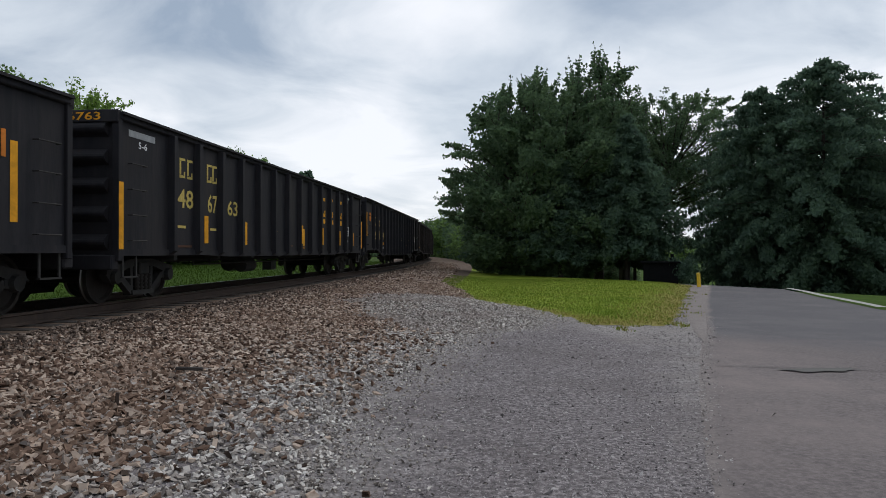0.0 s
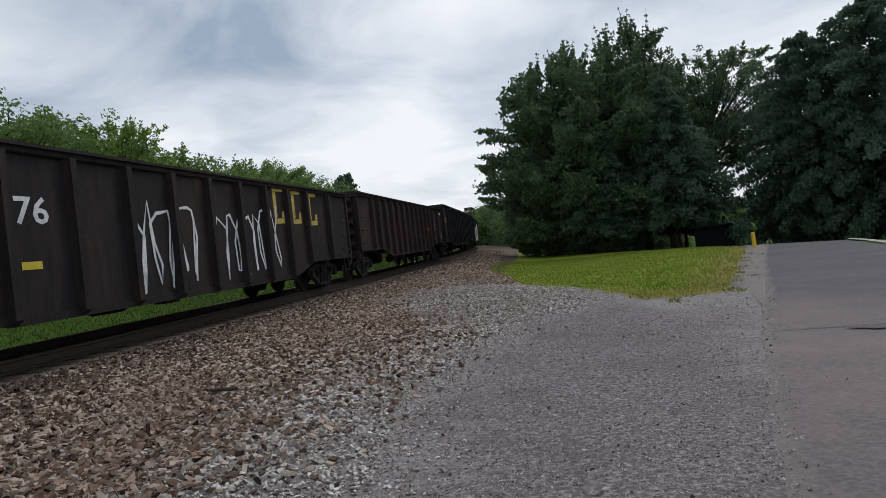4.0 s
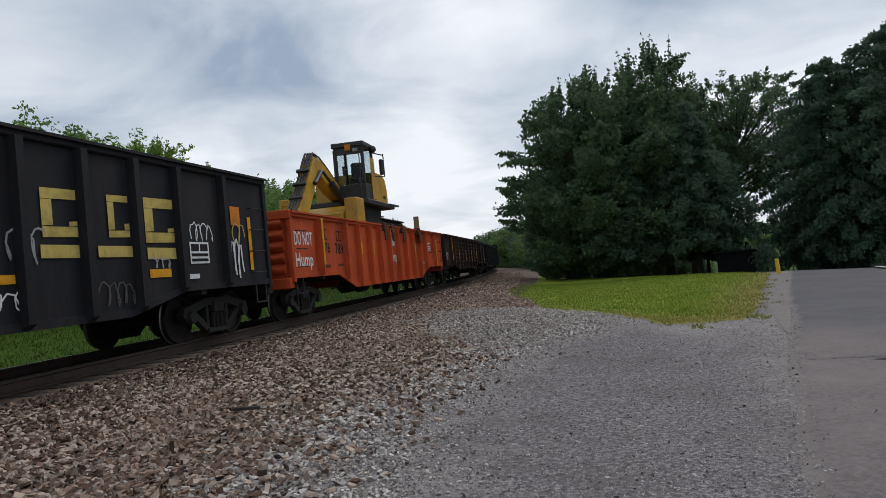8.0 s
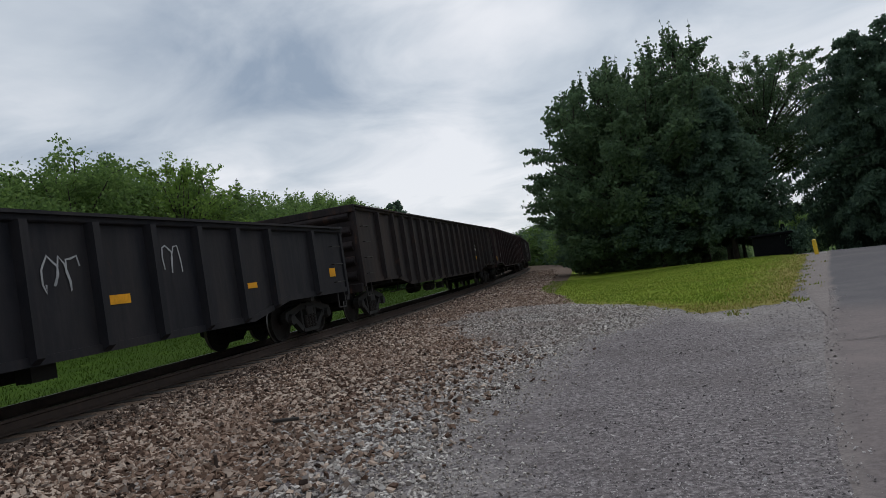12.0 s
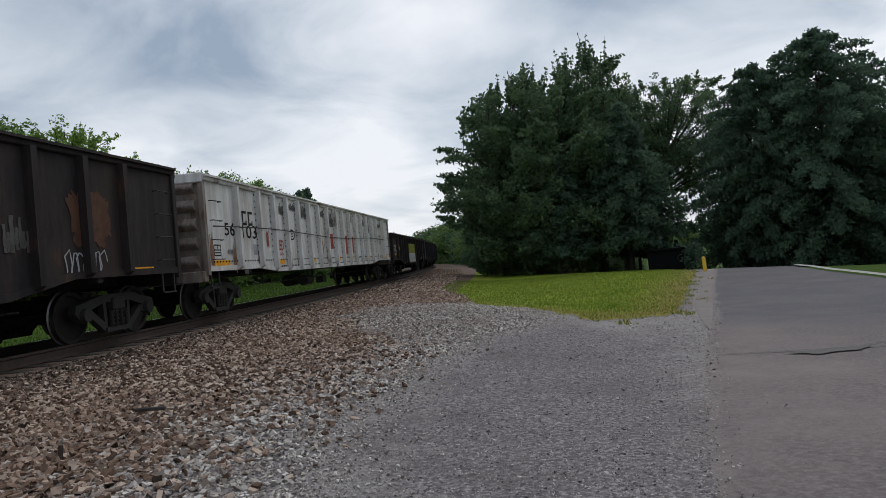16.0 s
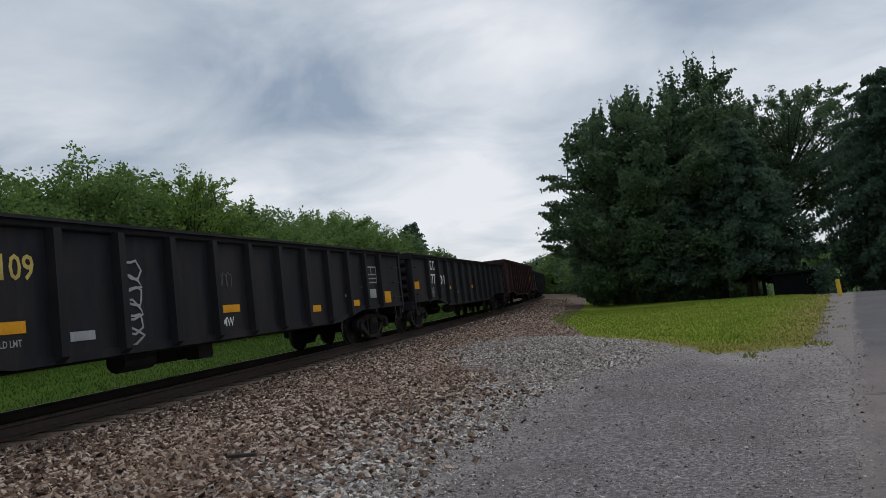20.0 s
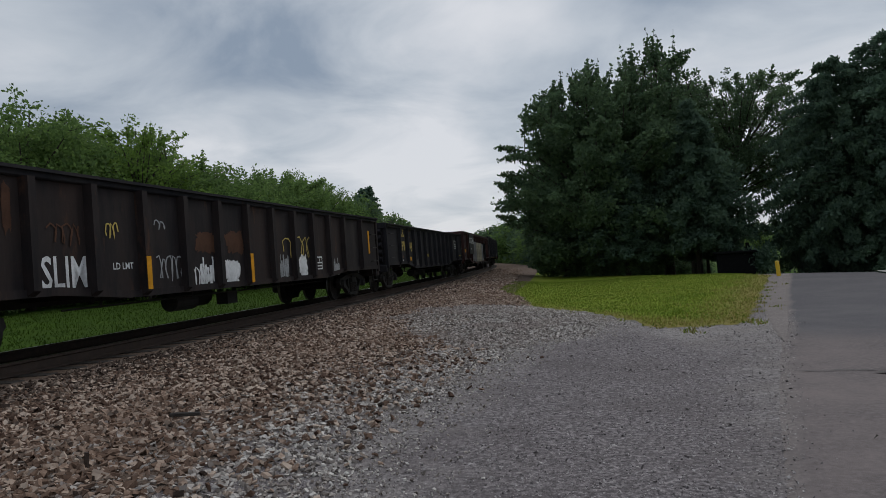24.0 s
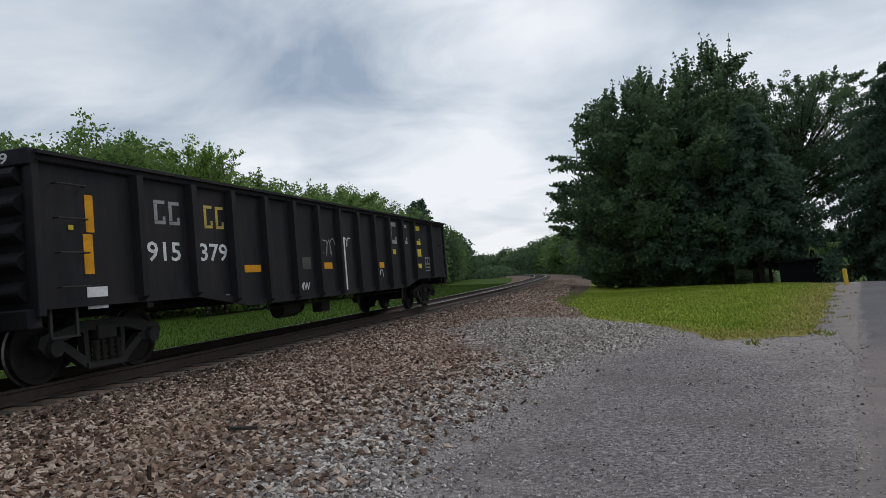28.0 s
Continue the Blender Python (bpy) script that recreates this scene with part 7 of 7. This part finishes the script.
    rod(bm, (6.8, -0.98, 3.4), (6.8, -0.98, 4.15), 0.02, seg=6)
    rod(bm, (6.8, -0.98, 4.15), (7.05, -0.98, 4.15), 0.02, seg=6)
    part("guard_rail", mesh_of("guard_rail", bm, K), ob)
    bm = bmesh.new()
    rod(bm, (8.1, -1.1, 5.15), (8.5, -1.35, 5.1), 0.02, seg=6)
    rod(bm, (8.5, -1.35, 5.15), (8.5, -1.35, 4.35), 0.02, seg=6)
    rod(bm, (8.5, -1.35, 4.35), (8.15, -1.1, 4.35), 0.02, seg=6)
    box(bm, 8.32, 8.46, -1.36, -1.22, 4.4, 4.95, bevel=0.03)
    bmesh.ops.create_uvsphere(bm, u_segments=12, v_segments=8, radius=0.13, matrix=Matrix.Translation((7.75, -1.2, 5.22)))
    part("mirror", mesh_of("mirror", bm, K), ob, "black mirror on a bent arm")
    # boom: from the cab up to the knee, then the arm down to the floor
    bm = bmesh.new()
    prism(bm, [(7.3, 3.45), (7.3, 3.9), (6.3, 4.3), (5.4, 4.68), (5.0, 4.7), (4.82, 4.5), (5.15, 4.28), (6.2, 3.72)], -0.17, 0.17)
    bmesh.ops.bevel(bm, geom=list(bm.edges), offset=0.02, segments=1, affect="EDGES")
    part("boom", mesh_of("boom", bm, Y), ob, "yellow box-section boom")
    bm = bmesh.new()
    prism(bm, [(4.72, 4.5), (4.86, 4.72), (5.2, 4.68), (5.24, 4.4), (4.55, 3.45), (3.6, 2.3), (3.1, 2.3), (3.2, 2.8), (3.95, 3.6)], -0.16, 0.16)
    bmesh.ops.bevel(bm, geom=list(bm.edges), offset=0.02, segments=1, affect="EDGES")
    part("arm", mesh_of("arm", bm, Y), ob, "yellow folded arm")
    for k in range(4):
        bm = bmesh.new()
        y = -0.12 + 0.08 * k
        for (xa, za), (xb, zb) in zip([(3.15, 2.92), (3.95, 3.7), (4.66, 4.58), (4.9, 4.82), (5.4, 4.76), (6.1, 4.48)], [(3.95, 3.7), (4.66, 4.58), (4.9, 4.82), (5.4, 4.76), (6.1, 4.48), (6.9, 4.1)]):
            rod(bm, (xa, y, za), (xb, y, zb), 0.028, seg=6)
        part("hose", mesh_of("hose", bm, K), ob, "black hydraulic hose along the boom")
    for q in range(3):
        part("hose_clamp", boxed("hose_clamp", K, (-0.05, 0.05, -0.2, 0.2, -0.02, 0.07), bevel=0.01), ob, at=pose(3.6 + 0.36 * q, 0, 3.34 + 0.43 * q, 0, -50, 0))
    bm = bmesh.new()
    rod(bm, (5.25, -0.22, 4.28), (4.62, -0.22, 3.85), 0.07, seg=10)
    part("arm_cylinder", mesh_of("arm_cylinder", bm, K), ob, "short black hydraulic cylinder at the knee")
    bm = bmesh.new()
    for (xa, za), (xb, zb) in zip([(5.6, 4.6), (5.75, 4.86), (6.45, 4.62), (6.55, 4.2)], [(5.75, 4.86), (6.45, 4.62), (6.55, 4.2), (6.6, 4.1)]):
        rod(bm, (xa, 0.1, za), (xb, 0.1, zb), 0.016, seg=6)
    part("hand_rail", mesh_of("hand_rail", bm, K), ob)
    bm = bmesh.new()
    rod(bm, (7.0, -0.3, 3.4), (5.9, -0.3, 3.95), 0.11, seg=10)
    rod(bm, (5.9, -0.3, 3.95), (5.2, -0.3, 4.25), 0.05, seg=10)
    part("lift_cylinder", mesh_of("lift_cylinder", bm, K), ob, "black hydraulic cylinder")
    bm = bmesh.new()
    prism(bm, [(5.4, 2.55), (6.9, 2.55), (6.9, 3.2), (6.2, 3.25), (5.4, 2.95)], -0.75, 0.75)
    part("front_frame", mesh_of("front_frame", bm, Y), ob, "yellow frame with dark bars of worn lettering")
    part("lettering_bar", plate(0.5, 0.16, K), ob, at=pose(6.2, -0.756, 2.95))
    part("tool_box", boxed("tool_box", Y, (5.5, 6.25, -1.2, -0.78, 2.4, 3.42), bevel=0.03), ob, "yellow steel box")
    part("engine_cover", boxed("engine_cover", Y, (4.9, 5.7, 0.5, 1.1, 2.6, 3.5), (4.88, 4.9, 0.6, 1.0, 3.1, 3.3), bevel=0.03), ob)
    part("lettering_bar", plate(0.32, 0.12, K), ob, at=pose(9.3, -1.056, 3.7))
    LOADS.append((ob, 8, 0.42, -0.1))
    beam = tagged(new("timber_blocking"), "brown timber blocks chained on the car's top edge", "blocking")
    part("block", boxed("block", M["dunnage"], (14.25, 14.42, -1.2, -1.0, 2.4, 3.15), bevel=0.01), beam)
    part("board", boxed("board", M["dunnage"], (12.9, 14.2, -0.1, 0.0, 2.4, 2.95), bevel=0.01), beam, "brown timber board on edge")
    part("steel_beam", boxed("steel_beam", M["machine_black"], (8.4, 13.2, -0.75, -0.6, 2.3, 2.85), (8.4, 13.2, -0.85, -0.5, 2.85, 2.9), bevel=0.01), beam, "long black steel beam")
    for u in (7.35, 8.3, 9.8, 12.4):
        part("clamp", boxed("clamp", M["rust_patch"], (u, u + 0.35, -1.6, -1.3, 2.28, 2.54), (u + 0.05, u + 0.3, -1.62, -1.56, 1.95, 2.28), bevel=0.02), beam, "rusty tie-down clamp")
    LOADS.append((beam, 8, 0.0, 0.0))


# ---- trees ----
def leaf_cloud(centres, radii, count, size, seed, droop=0.0, long=1.6):
    """Leaf blades strewn round clump centres: four corners each."""
    rng = np.random.default_rng(seed)
    c, rad = np.asarray(centres), np.asarray(radii)
    pick = rng.choice(len(c), count, p=rad ** 2 / np.sum(rad ** 2))
    d = rng.normal(size=(count, 3))
    d /= np.linalg.norm(d, axis=1, keepdims=True)
    p = c[pick] + d * np.where(rng.random((count, 1)) < 0.8, 1.0, 1.4) * rng.random((count, 1)) ** 0.5 * rad[pick][:, None] * [1.05, 1.05, 0.8]
    u = rng.normal(size=(count, 3)) + d * 0.9
    u[:, 2] -= droop
    u /= np.linalg.norm(u, axis=1, keepdims=True)
    v = np.cross(u, rng.normal(size=(count, 3)))
    v /= np.linalg.norm(v, axis=1, keepdims=True)
    s = size * rng.uniform(0.55, 1.4, count)[:, None]
    return np.stack([p - u * s * long / 2, p + v * s * 0.5, p + u * s * long / 2, p - v * s * 0.5], 1).reshape(-1, 3)


def limb_mesh(name, lines):
    """Tapered limbs: (start, end, r0, r1) each."""
    bm = bmesh.new()
    for a, b, r0, r1 in lines:
        rod(bm, a, b, r0, r1, seg=7)
    return mesh_of(name, bm, M["bark"])


def broadleaf(tall, wide, bare, leaf, count, seed, size=0.16, gaps=0.0, clump=1.0, sprays=10, lean=0.0, stout=1.0, spray=1.0, limbs=None, feather=0):
    """Trunk and crown meshes of a leafy tree; the crown begins bare metres up."""
    rng = random.Random(seed)
    lines, tips, rad = [], [], []
    top = Vector((rng.uniform(-0.3, 0.3), rng.uniform(-0.3, 0.3), tall * 0.72))
    fork = Vector((0.05 - lean * 0.55, 0, max(0.8, bare * 0.85)))
    lines.append(((-lean, 0, -0.3), fork, tall * 0.026 * stout, tall * 0.02 * stout))
    lines.append((fork, top, tall * 0.02 * stout, tall * 0.006 * stout))
    n = limbs or int(24 + wide * 11)
    for k in range(n):
        a = k * 2.4 + rng.uniform(-0.4, 0.4)
        u = (k + 0.5) / n
        z = bare + (tall - bare) * (0.03 + 0.93 * u)
        env = math.sqrt(max(0.02, 1 - abs(2 * u - 0.86) ** 2.3 / 1.45))
        r = wide * env * rng.uniform(0.72, 1.04)
        start = fork.lerp(top, max(0.0, min(0.95, u * 0.9 - 0.12)))
        tip = Vector((math.cos(a) * r, math.sin(a) * r, z + rng.uniform(-0.4, 0.4)))
        mid = start.lerp(tip, 0.55) + Vector((0, 0, 0.04 * tall * rng.uniform(-0.5, 0.8)))
        lines.append((start, mid, tall * 0.009 * stout, tall * 0.005 * stout))
        lines.append((mid, tip, tall * 0.005 * stout, tall * 0.0012))
        for q in (0.42, 0.58, 0.72, 0.85, 0.95, 1.04):
            if rng.random() < gaps:
                continue
            tips.append(start.lerp(tip, q) + Vector((rng.uniform(-0.6, 0.6), rng.uniform(-0.6, 0.6), rng.uniform(-0.4, 0.5))) * clump)
            rad.append(rng.uniform(0.6, 1.15) * clump * (0.6 if q > 0.9 else 1))
    # upright sprays that break the outline
    for k in range(sprays):
        a, rr = rng.uniform(0, 6.28), wide * rng.uniform(0.0, 0.8)
        base = Vector((math.cos(a) * rr, math.sin(a) * rr, bare + (tall - bare) * (0.97 - 0.32 * (rr / wide) ** 2)))
        lean = Vector((rng.uniform(-0.25, 0.25), rng.uniform(-0.25, 0.25), 1)) * rng.uniform(0.6, 1.5) * clump * spray
        lines.append((base - lean, base + lean * 0.9, 0.03, 0.008))
        for q in range(9):
            tips.append(base + lean * (q * 0.135 - 0.25))
            rad.append(0.44 * clump * (1 - q * 0.085) / spray ** 0.4)
    # side twigs with small leafy tufts that stand out of the outline
    for k in range(feather):
        a, u = rng.uniform(0, 6.28), rng.uniform(0.12, 0.95)
        env = math.sqrt(max(0.02, 1 - abs(2 * u - 0.86) ** 2.3 / 1.45))
        d = Vector((math.cos(a), math.sin(a), rng.uniform(-0.1, 0.9))).normalized()
        base = Vector((math.cos(a) * wide * env * 0.9, math.sin(a) * wide * env * 0.9, bare + (tall - bare) * u))
        long = rng.uniform(0.8, 1.7) * clump
        lines.append((base - d * 0.4, base + d * long, 0.022, 0.005))
        for q in range(7):
            tips.append(base + d * long * (q / 6.0))
            rad.append(0.36 * clump * (1.1 - q * 0.1))
    co = leaf_cloud(tips, rad, count, size, seed)
    crown = fast_mesh("crown", co, np.arange(len(co)).reshape(-1, 4), M[leaf])
    return limb_mesh("trunk", lines), crown


def conifer(tall, wide, leaf, count, seed, size=0.2, full=0.6, bare=0.5):
    """A spruce or pine: whorls of drooping boughs; full: how stout the upper part is."""
    rng = random.Random(seed)
    lines, tips, rad = [((0, 0, -0.3), (0, 0, tall * 0.96), tall * 0.02, 0.02)], [], []
    tiers = int(tall * 1.7)
    for t in range(tiers):
        u = t / (tiers - 1)
        z = bare + 0.4 + (tall - bare - 0.5) * u
        r = wide * (1 - u ** (1.1 + 1.6 * full)) ** (1.05 - 0.35 * full) * rng.uniform(0.82, 1.06) * (0.78 + 0.22 * min(1, u * 6)) + 0.2
        m = max(4, int(10 * (1 - u) + 5))
        for k in range(m):
            a = 6.283 * k / m + t * 0.9 + rng.uniform(-0.3, 0.3)
            rr = r * rng.uniform(0.7, 1.1)
            tip = Vector((math.cos(a) * rr, math.sin(a) * rr, z - (0.2 - 0.3 * full * u) * rr + rng.uniform(-0.25, 0.25)))
            if k % 2 == 0:
                lines.append(((0, 0, z), tip, 0.035, 0.008))
            for q in (0.28, 0.45, 0.6, 0.74, 0.86, 0.96, 1.05):
                p = Vector((0, 0, z)).lerp(tip, q)
                p.z += 0.08 * rr * math.sin(q * 3.1)
                tips.append(p)
                rad.append((0.16 if q > 1 else 0.16 + 0.42 * (1 - abs(q - 0.5))) * (0.65 + 0.45 * (1 - u)) + (0.1 if q > 1 else 0))
    co = leaf_cloud(tips, rad, count, size, seed, droop=0.35, long=1.9)
    crown = fast_mesh("crown", co, np.arange(len(co)).reshape(-1, 4), M[leaf])
    return limb_mesh("trunk", lines), crown


def tree(meshes, x, y, turn, label, name="tree", scale=(1, 1, 1), z=None, group=""):
    ob = tagged(new(name), label, "tree", group)
    ob.matrix_basis = pose(x, y, height(x, y) - 0.05 if z is None else z, 0, 0, turn) @ Matrix.Diagonal((*scale, 1))
    part("trunk", meshes[0], ob)
    part("crown", meshes[1], ob)
    return ob


def build_trees():
    # beside the lawn
    tree(broadleaf(11.9, 5.9, 0.3, "leaf_mid", 105000, 3, size=0.135, clump=0.88, sprays=50, spray=1.5, feather=90), 5.9, 44.5, 20, "broad dark-green leafy tree at the lawn edge")
    tree(broadleaf(14.2, 3.1, 2.4, "leaf_mid", 46000, 5, size=0.135, clump=0.8, sprays=30, spray=1.9, feather=40), 10.2, 46.0, 80, "tall dark-green leafy tree behind the lawn")
    tree(broadleaf(12.6, 2.4, 3.0, "leaf_mid", 17000, 15, size=0.135, clump=0.75, sprays=18, gaps=0.15, feather=30), 12.4, 48.5, 10, "dark-green leafy tree joined to its neighbours")
    spruce = conifer(9.6, 3.1, "leaf_dark", 52000, 4, size=0.12, full=0.3, bare=1.45)
    tree(spruce, 10.8, 41.2, 0, "dark spruce with drooping boughs over the lawn edge", "spruce")
    tree(spruce, 3.9, 46.5, 130, "dark spruce in shade behind the lawn", "spruce", (0.95, 0.95, 0.72))
    tree(spruce, 7.0, 41.8, 230, "low dark spruce in front of the leafy trees", "spruce", (0.95, 0.95, 0.72))
    tree(spruce, 11.9, 43.6, 300, "dark spruce with a bare lower trunk", "spruce", (0.6, 0.6, 0.8))
    tree(broadleaf(13.9, 5.4, 6.6, "leaf_mid", 52000, 6, size=0.1, gaps=0.3, clump=0.6, limbs=90, sprays=10, spray=1.0, lean=2.0, stout=0.55, feather=90), 16.3, 50.0, 0, "open-crowned leafy tree with sky between its limbs")
    pine = conifer(12.9, 6.4, "leaf_dark", 120000, 8, size=0.125, full=1.0)
    tree(pine, 21.4, 39.5, 0, "large dark white pine beside the road", "pine", (1, 1, 1.04))
    tree(pine, 29.2, 37.5, 140, "large dark white pine beside the road", "pine", (1.05, 1.05, 0.97))
    tree(pine, 18.6, 41.0, 80, "dark white pine with boughs reaching the ground", "pine", (0.68, 0.68, 0.93))
    tree(pine, 19.9, 43.5, 30, "dark pine with boughs reaching the ground", "pine", (0.44, 0.44, 0.52))
    tree(pine, 25.5, 46.0, 200, "large dark pine behind the road", "pine", (1.0, 1.0, 0.95))
    # behind the train
    kinds = (("leaf_light", 8.6, 2.8, 31), ("hedge", 7.8, 2.7, 32), ("hedge", 7.4, 3.2, 33), ("hedge", 8.9, 2.6, 34))
    near = [broadleaf(h, w + 0.4, 0.95, leaf, 36000, sd, size=0.115, sprays=2, clump=1.1, feather=26, limbs=40) for leaf, h, w, sd in kinds]
    middle = [broadleaf(h, w, 0.2, leaf, 5000, sd + 20, size=0.22, sprays=10) for (_q, h, w, sd), leaf in zip(kinds, ("leaf_mid", "hedge", "leaf_mid", "hedge"))]
    far = [broadleaf(h, w, 0.2, leaf, 2200, sd + 40, size=0.36, sprays=8) for (_q, h, w, sd), leaf in zip(kinds, ("leaf_mid", "hedge", "leaf_mid", "leaf_mid"))]
    rng = random.Random(9)
    s, k = -30.0, 0
    while s < 420:
        for row in (0, 1):
            off = -(16.8 + 4.6 * row + rng.uniform(-1.3, 1.3)) + 2.0 * smooth_step(s, 40, 80)
            x, y, a = track(s + rng.uniform(-1, 1) + 1.8 * row, off)
            m = (near if s < 66 else middle if s < 130 else far)[(k * 7 + row * 3 + rng.randint(0, 1)) % 4]
            h = rng.uniform(0.84, 1.14) * (1.14 if row else 0.98)
            tree(m, x, y, rng.uniform(0, 360), "leafy young tree in the hedgerow beyond the track", scale=(h * rng.uniform(1, 1.15), h * rng.uniform(1, 1.15), h), group="hedgerow trees beyond the track")
            k += 1
        s += rng.uniform(3.2, 4.6) * (1 if s < 66 else 1.9)
    hedge_pine = conifer(11.0, 2.6, "leaf_dark", 9000, 12, size=0.3, full=0.5)
    for s, off, h in ((86.5, -16.4, 0.92), (90, -17.2, 1.08), (94, -16.8, 1.14), (98, -17.4, 1.1)):
        x, y, a = track(s, off)
        tree(hedge_pine, x, y, 40 * h * s, "dark pine rising out of the hedgerow", "pine", (h, h, h), group="hedgerow trees beyond the track")
    x, y, a = track(24.6, -14.8)
    tree(broadleaf(9.3, 3.3, 0.3, "leaf_light", 20000, 44, size=0.11, gaps=0.15, clump=0.75, sprays=8, feather=90), x, y, 0, "light-green feathery young tree taller than the hedgerow", group="hedgerow trees beyond the track")
    # the wood to the right of the line, past the lawn
    s = 66.0
    while s < 330:
        for row in (0, 1):
            x, y, a = track(s, 9.0 + 6 * row + rng.uniform(-1, 1) + (3 if s < 80 else 0))
            h = rng.uniform(1.0, 1.35)
            tree((middle if s < 120 else far)[rng.randint(0, 3)], x, y, rng.uniform(0, 360), "green tree of the wood beside the curving track", scale=(h * 1.2, h * 1.2, h), group="wood beside the curve")
        s += 5.0
    # bushes made up to darken the bright gaps between the trunks
    for x, y, h in ((8.9, 51, 0.24), (10.7, 52, 0.3), (12.6, 53, 0.27), (14.3, 54.5, 0.22)):
        tree(middle[2], x, y, 50 * x, "low dark bush added to dim the gaps behind the trees", "bush", (h * 1.4, h * 1.4, h))
    for x, y, h in ((29.0, 92, 0.42), (33.0, 96, 0.5), (38.5, 98, 0.48)):
        tree(middle[1], x, y, 30 * x, "green tree beyond the meadow behind the lawn", scale=(h * 1.3, h * 1.3, h))
    # woods on the horizon
    g = np.random.default_rng(21)
    n = 60000
    az = g.uniform(-1.2, 1.5, n)
    dist = 190 + 25 * np.sin(az * 5.0) + g.uniform(0, 30, n)
    tall = 5.2 + 1.6 * np.sin(az * 23.0) + 1.2 * np.sin(az * 61.0 + 1.0)
    p = np.stack([dist * np.sin(az), dist * np.cos(az), g.uniform(0, 1, n) ** 0.8 * tall - 1.8], -1)
    u = g.normal(size=(n, 3))
    u /= np.linalg.norm(u, axis=1, keepdims=True)
    v = np.cross(u, g.normal(size=(n, 3)))
    v /= np.linalg.norm(v, axis=1, keepdims=True)
    co = np.stack([p - u * 0.55, p + v * 0.4, p + u * 0.55, p - v * 0.4], 1).reshape(-1, 3)
    tagged(new("far_wood", fast_mesh("far_wood", co, np.arange(4 * n).reshape(-1, 4), M["leaf_mid"])), "distant green woods on the horizon", "woods", kind="stuff")


def build_bollard():
    x, y = 10.46, 28.7
    ob = tagged(new("bollard"), "yellow painted steel bollard at the lawn corner", "bollard")
    bm = bmesh.new()
    rod(bm, (0, 0, -0.3), (0, 0, 0.56), 0.075, seg=16)
    bmesh.ops.create_uvsphere(bm, u_segments=16, v_segments=8, radius=0.075, matrix=Matrix.Translation((0, 0, 0.56)) @ Matrix.Diagonal((1, 1, 0.5, 1)))
    part("post", mesh_of("post", bm, M["bollard"]), ob)
    ob.matrix_basis = pose(x, y, height(x, y), 0, -3, 0)


def build_hut():
    """The small dark hut and shrub seen under the boughs behind the lawn."""
    x, y = 11.9, 38.4
    z = height(x, y)
    hut = tagged(new("garden_hut"), "small dark hut with a flat roof and a stub chimney", "hut")
    hut.matrix_basis = pose(x, y, z, 0, 0, -18)
    part("wall", boxed("wall", M["dark_tone"], (-0.9, 0.9, -0.7, 0.7, -0.1, 1.12), bevel=0.02), hut)
    part("roof", boxed("roof", M["dark_tone"], (-1.05, 1.05, -0.85, 0.85, 1.12, 1.22), bevel=0.02), hut)
    part("chimney", boxed("chimney", M["dark_tone"], (0.4, 0.8, -0.15, 0.2, 1.22, 1.42), (0.5, 0.68, -0.05, 0.1, 1.42, 1.62), bevel=0.015), hut)
    shrub = tagged(new("shrub"), "dark clipped shrub beside the hut", "shrub")
    tips = [(0.5 * math.cos(k * 2.4) * (0.3 + 0.05 * k), 0.4 * math.sin(k * 2.4), 0.3 + 0.07 * k) for k in range(14)]
    co = leaf_cloud(tips, [0.5] * 14, 2600, 0.09, 77)
    part("foliage", fast_mesh("foliage", co, np.arange(len(co)).reshape(-1, 4), M["leaf_dark"]), shrub)
    part("stem", boxed("stem", M["bark"], (-0.04, 0.04, -0.04, 0.04, -0.1, 0.8)), shrub)
    shrub.matrix_basis = pose(12.9, 38.0, height(12.9, 38.0))
    fence = tagged(new("picket_post"), "short dark post beyond the lawn", "post")
    part("post", boxed("post", M["dark_tone"], (-0.06, 0.06, -0.06, 0.06, -0.2, 1.0), bevel=0.01), fence)
    fence.matrix_basis = pose(13.6, 38.9, height(13.6, 38.9))


# ---- movement ----
def car_pose(q, length, t):
    """A car rides with its truck centres on the line."""
    s = q - SPEED * t
    x0, y0, _ = track(s + 1.42)
    x1, y1, _ = track(s + length - 1.42)
    a = math.atan2(y1 - y0, x1 - x0)
    return pose(x0 - 1.42 * math.cos(a), y0 - 1.42 * math.sin(a), RAIL_Z, 0, 0, math.degrees(a))


def motions():
    rows_of = []
    for car, wheels, q, length in CARS:
        times = [k * 0.5 for k in range(57)]
        rows = [(t, car_pose(q, length, t)) for t in times]
        rows_of.append(rows)
        walk(car, rows)
        # wheels roll while the car is near; before and after they are out of sight
        t0, t1 = max(0.0, (q - 34) / SPEED), min(28.0, (q + length + 12) / SPEED)
        if t1 <= t0:
            continue
        steps = [t0 + k / 30 for k in range(int((t1 - t0) * 30) + 1)]
        if steps[0] > 0.02:
            steps = [0.0] + steps
        if steps[-1] < 27.98:
            steps.append(28.0)
        for w in wheels:
            base = w.matrix_basis.translation.copy()
            turn, rolled, last = 0.0, [], steps[0]
            for t in steps:
                dt = t - last
                turn -= math.degrees(SPEED * dt / WHEEL_R) if dt < 0.05 else 0.0
                last = t
                rolled.append((t, pose(*base, 0, turn, 0)))
            walk(w, rolled)
    for load, n, along_car, up in LOADS:
        walk(load, [(t, m @ Matrix.Translation((along_car, 0, up))) for t, m in rows_of[n]])


build_sheets()
build_road_wear()
build_track()
build_train()
build_loader()
build_trees()
build_bollard()
build_hut()
build_stones()
build_grass()
motions()
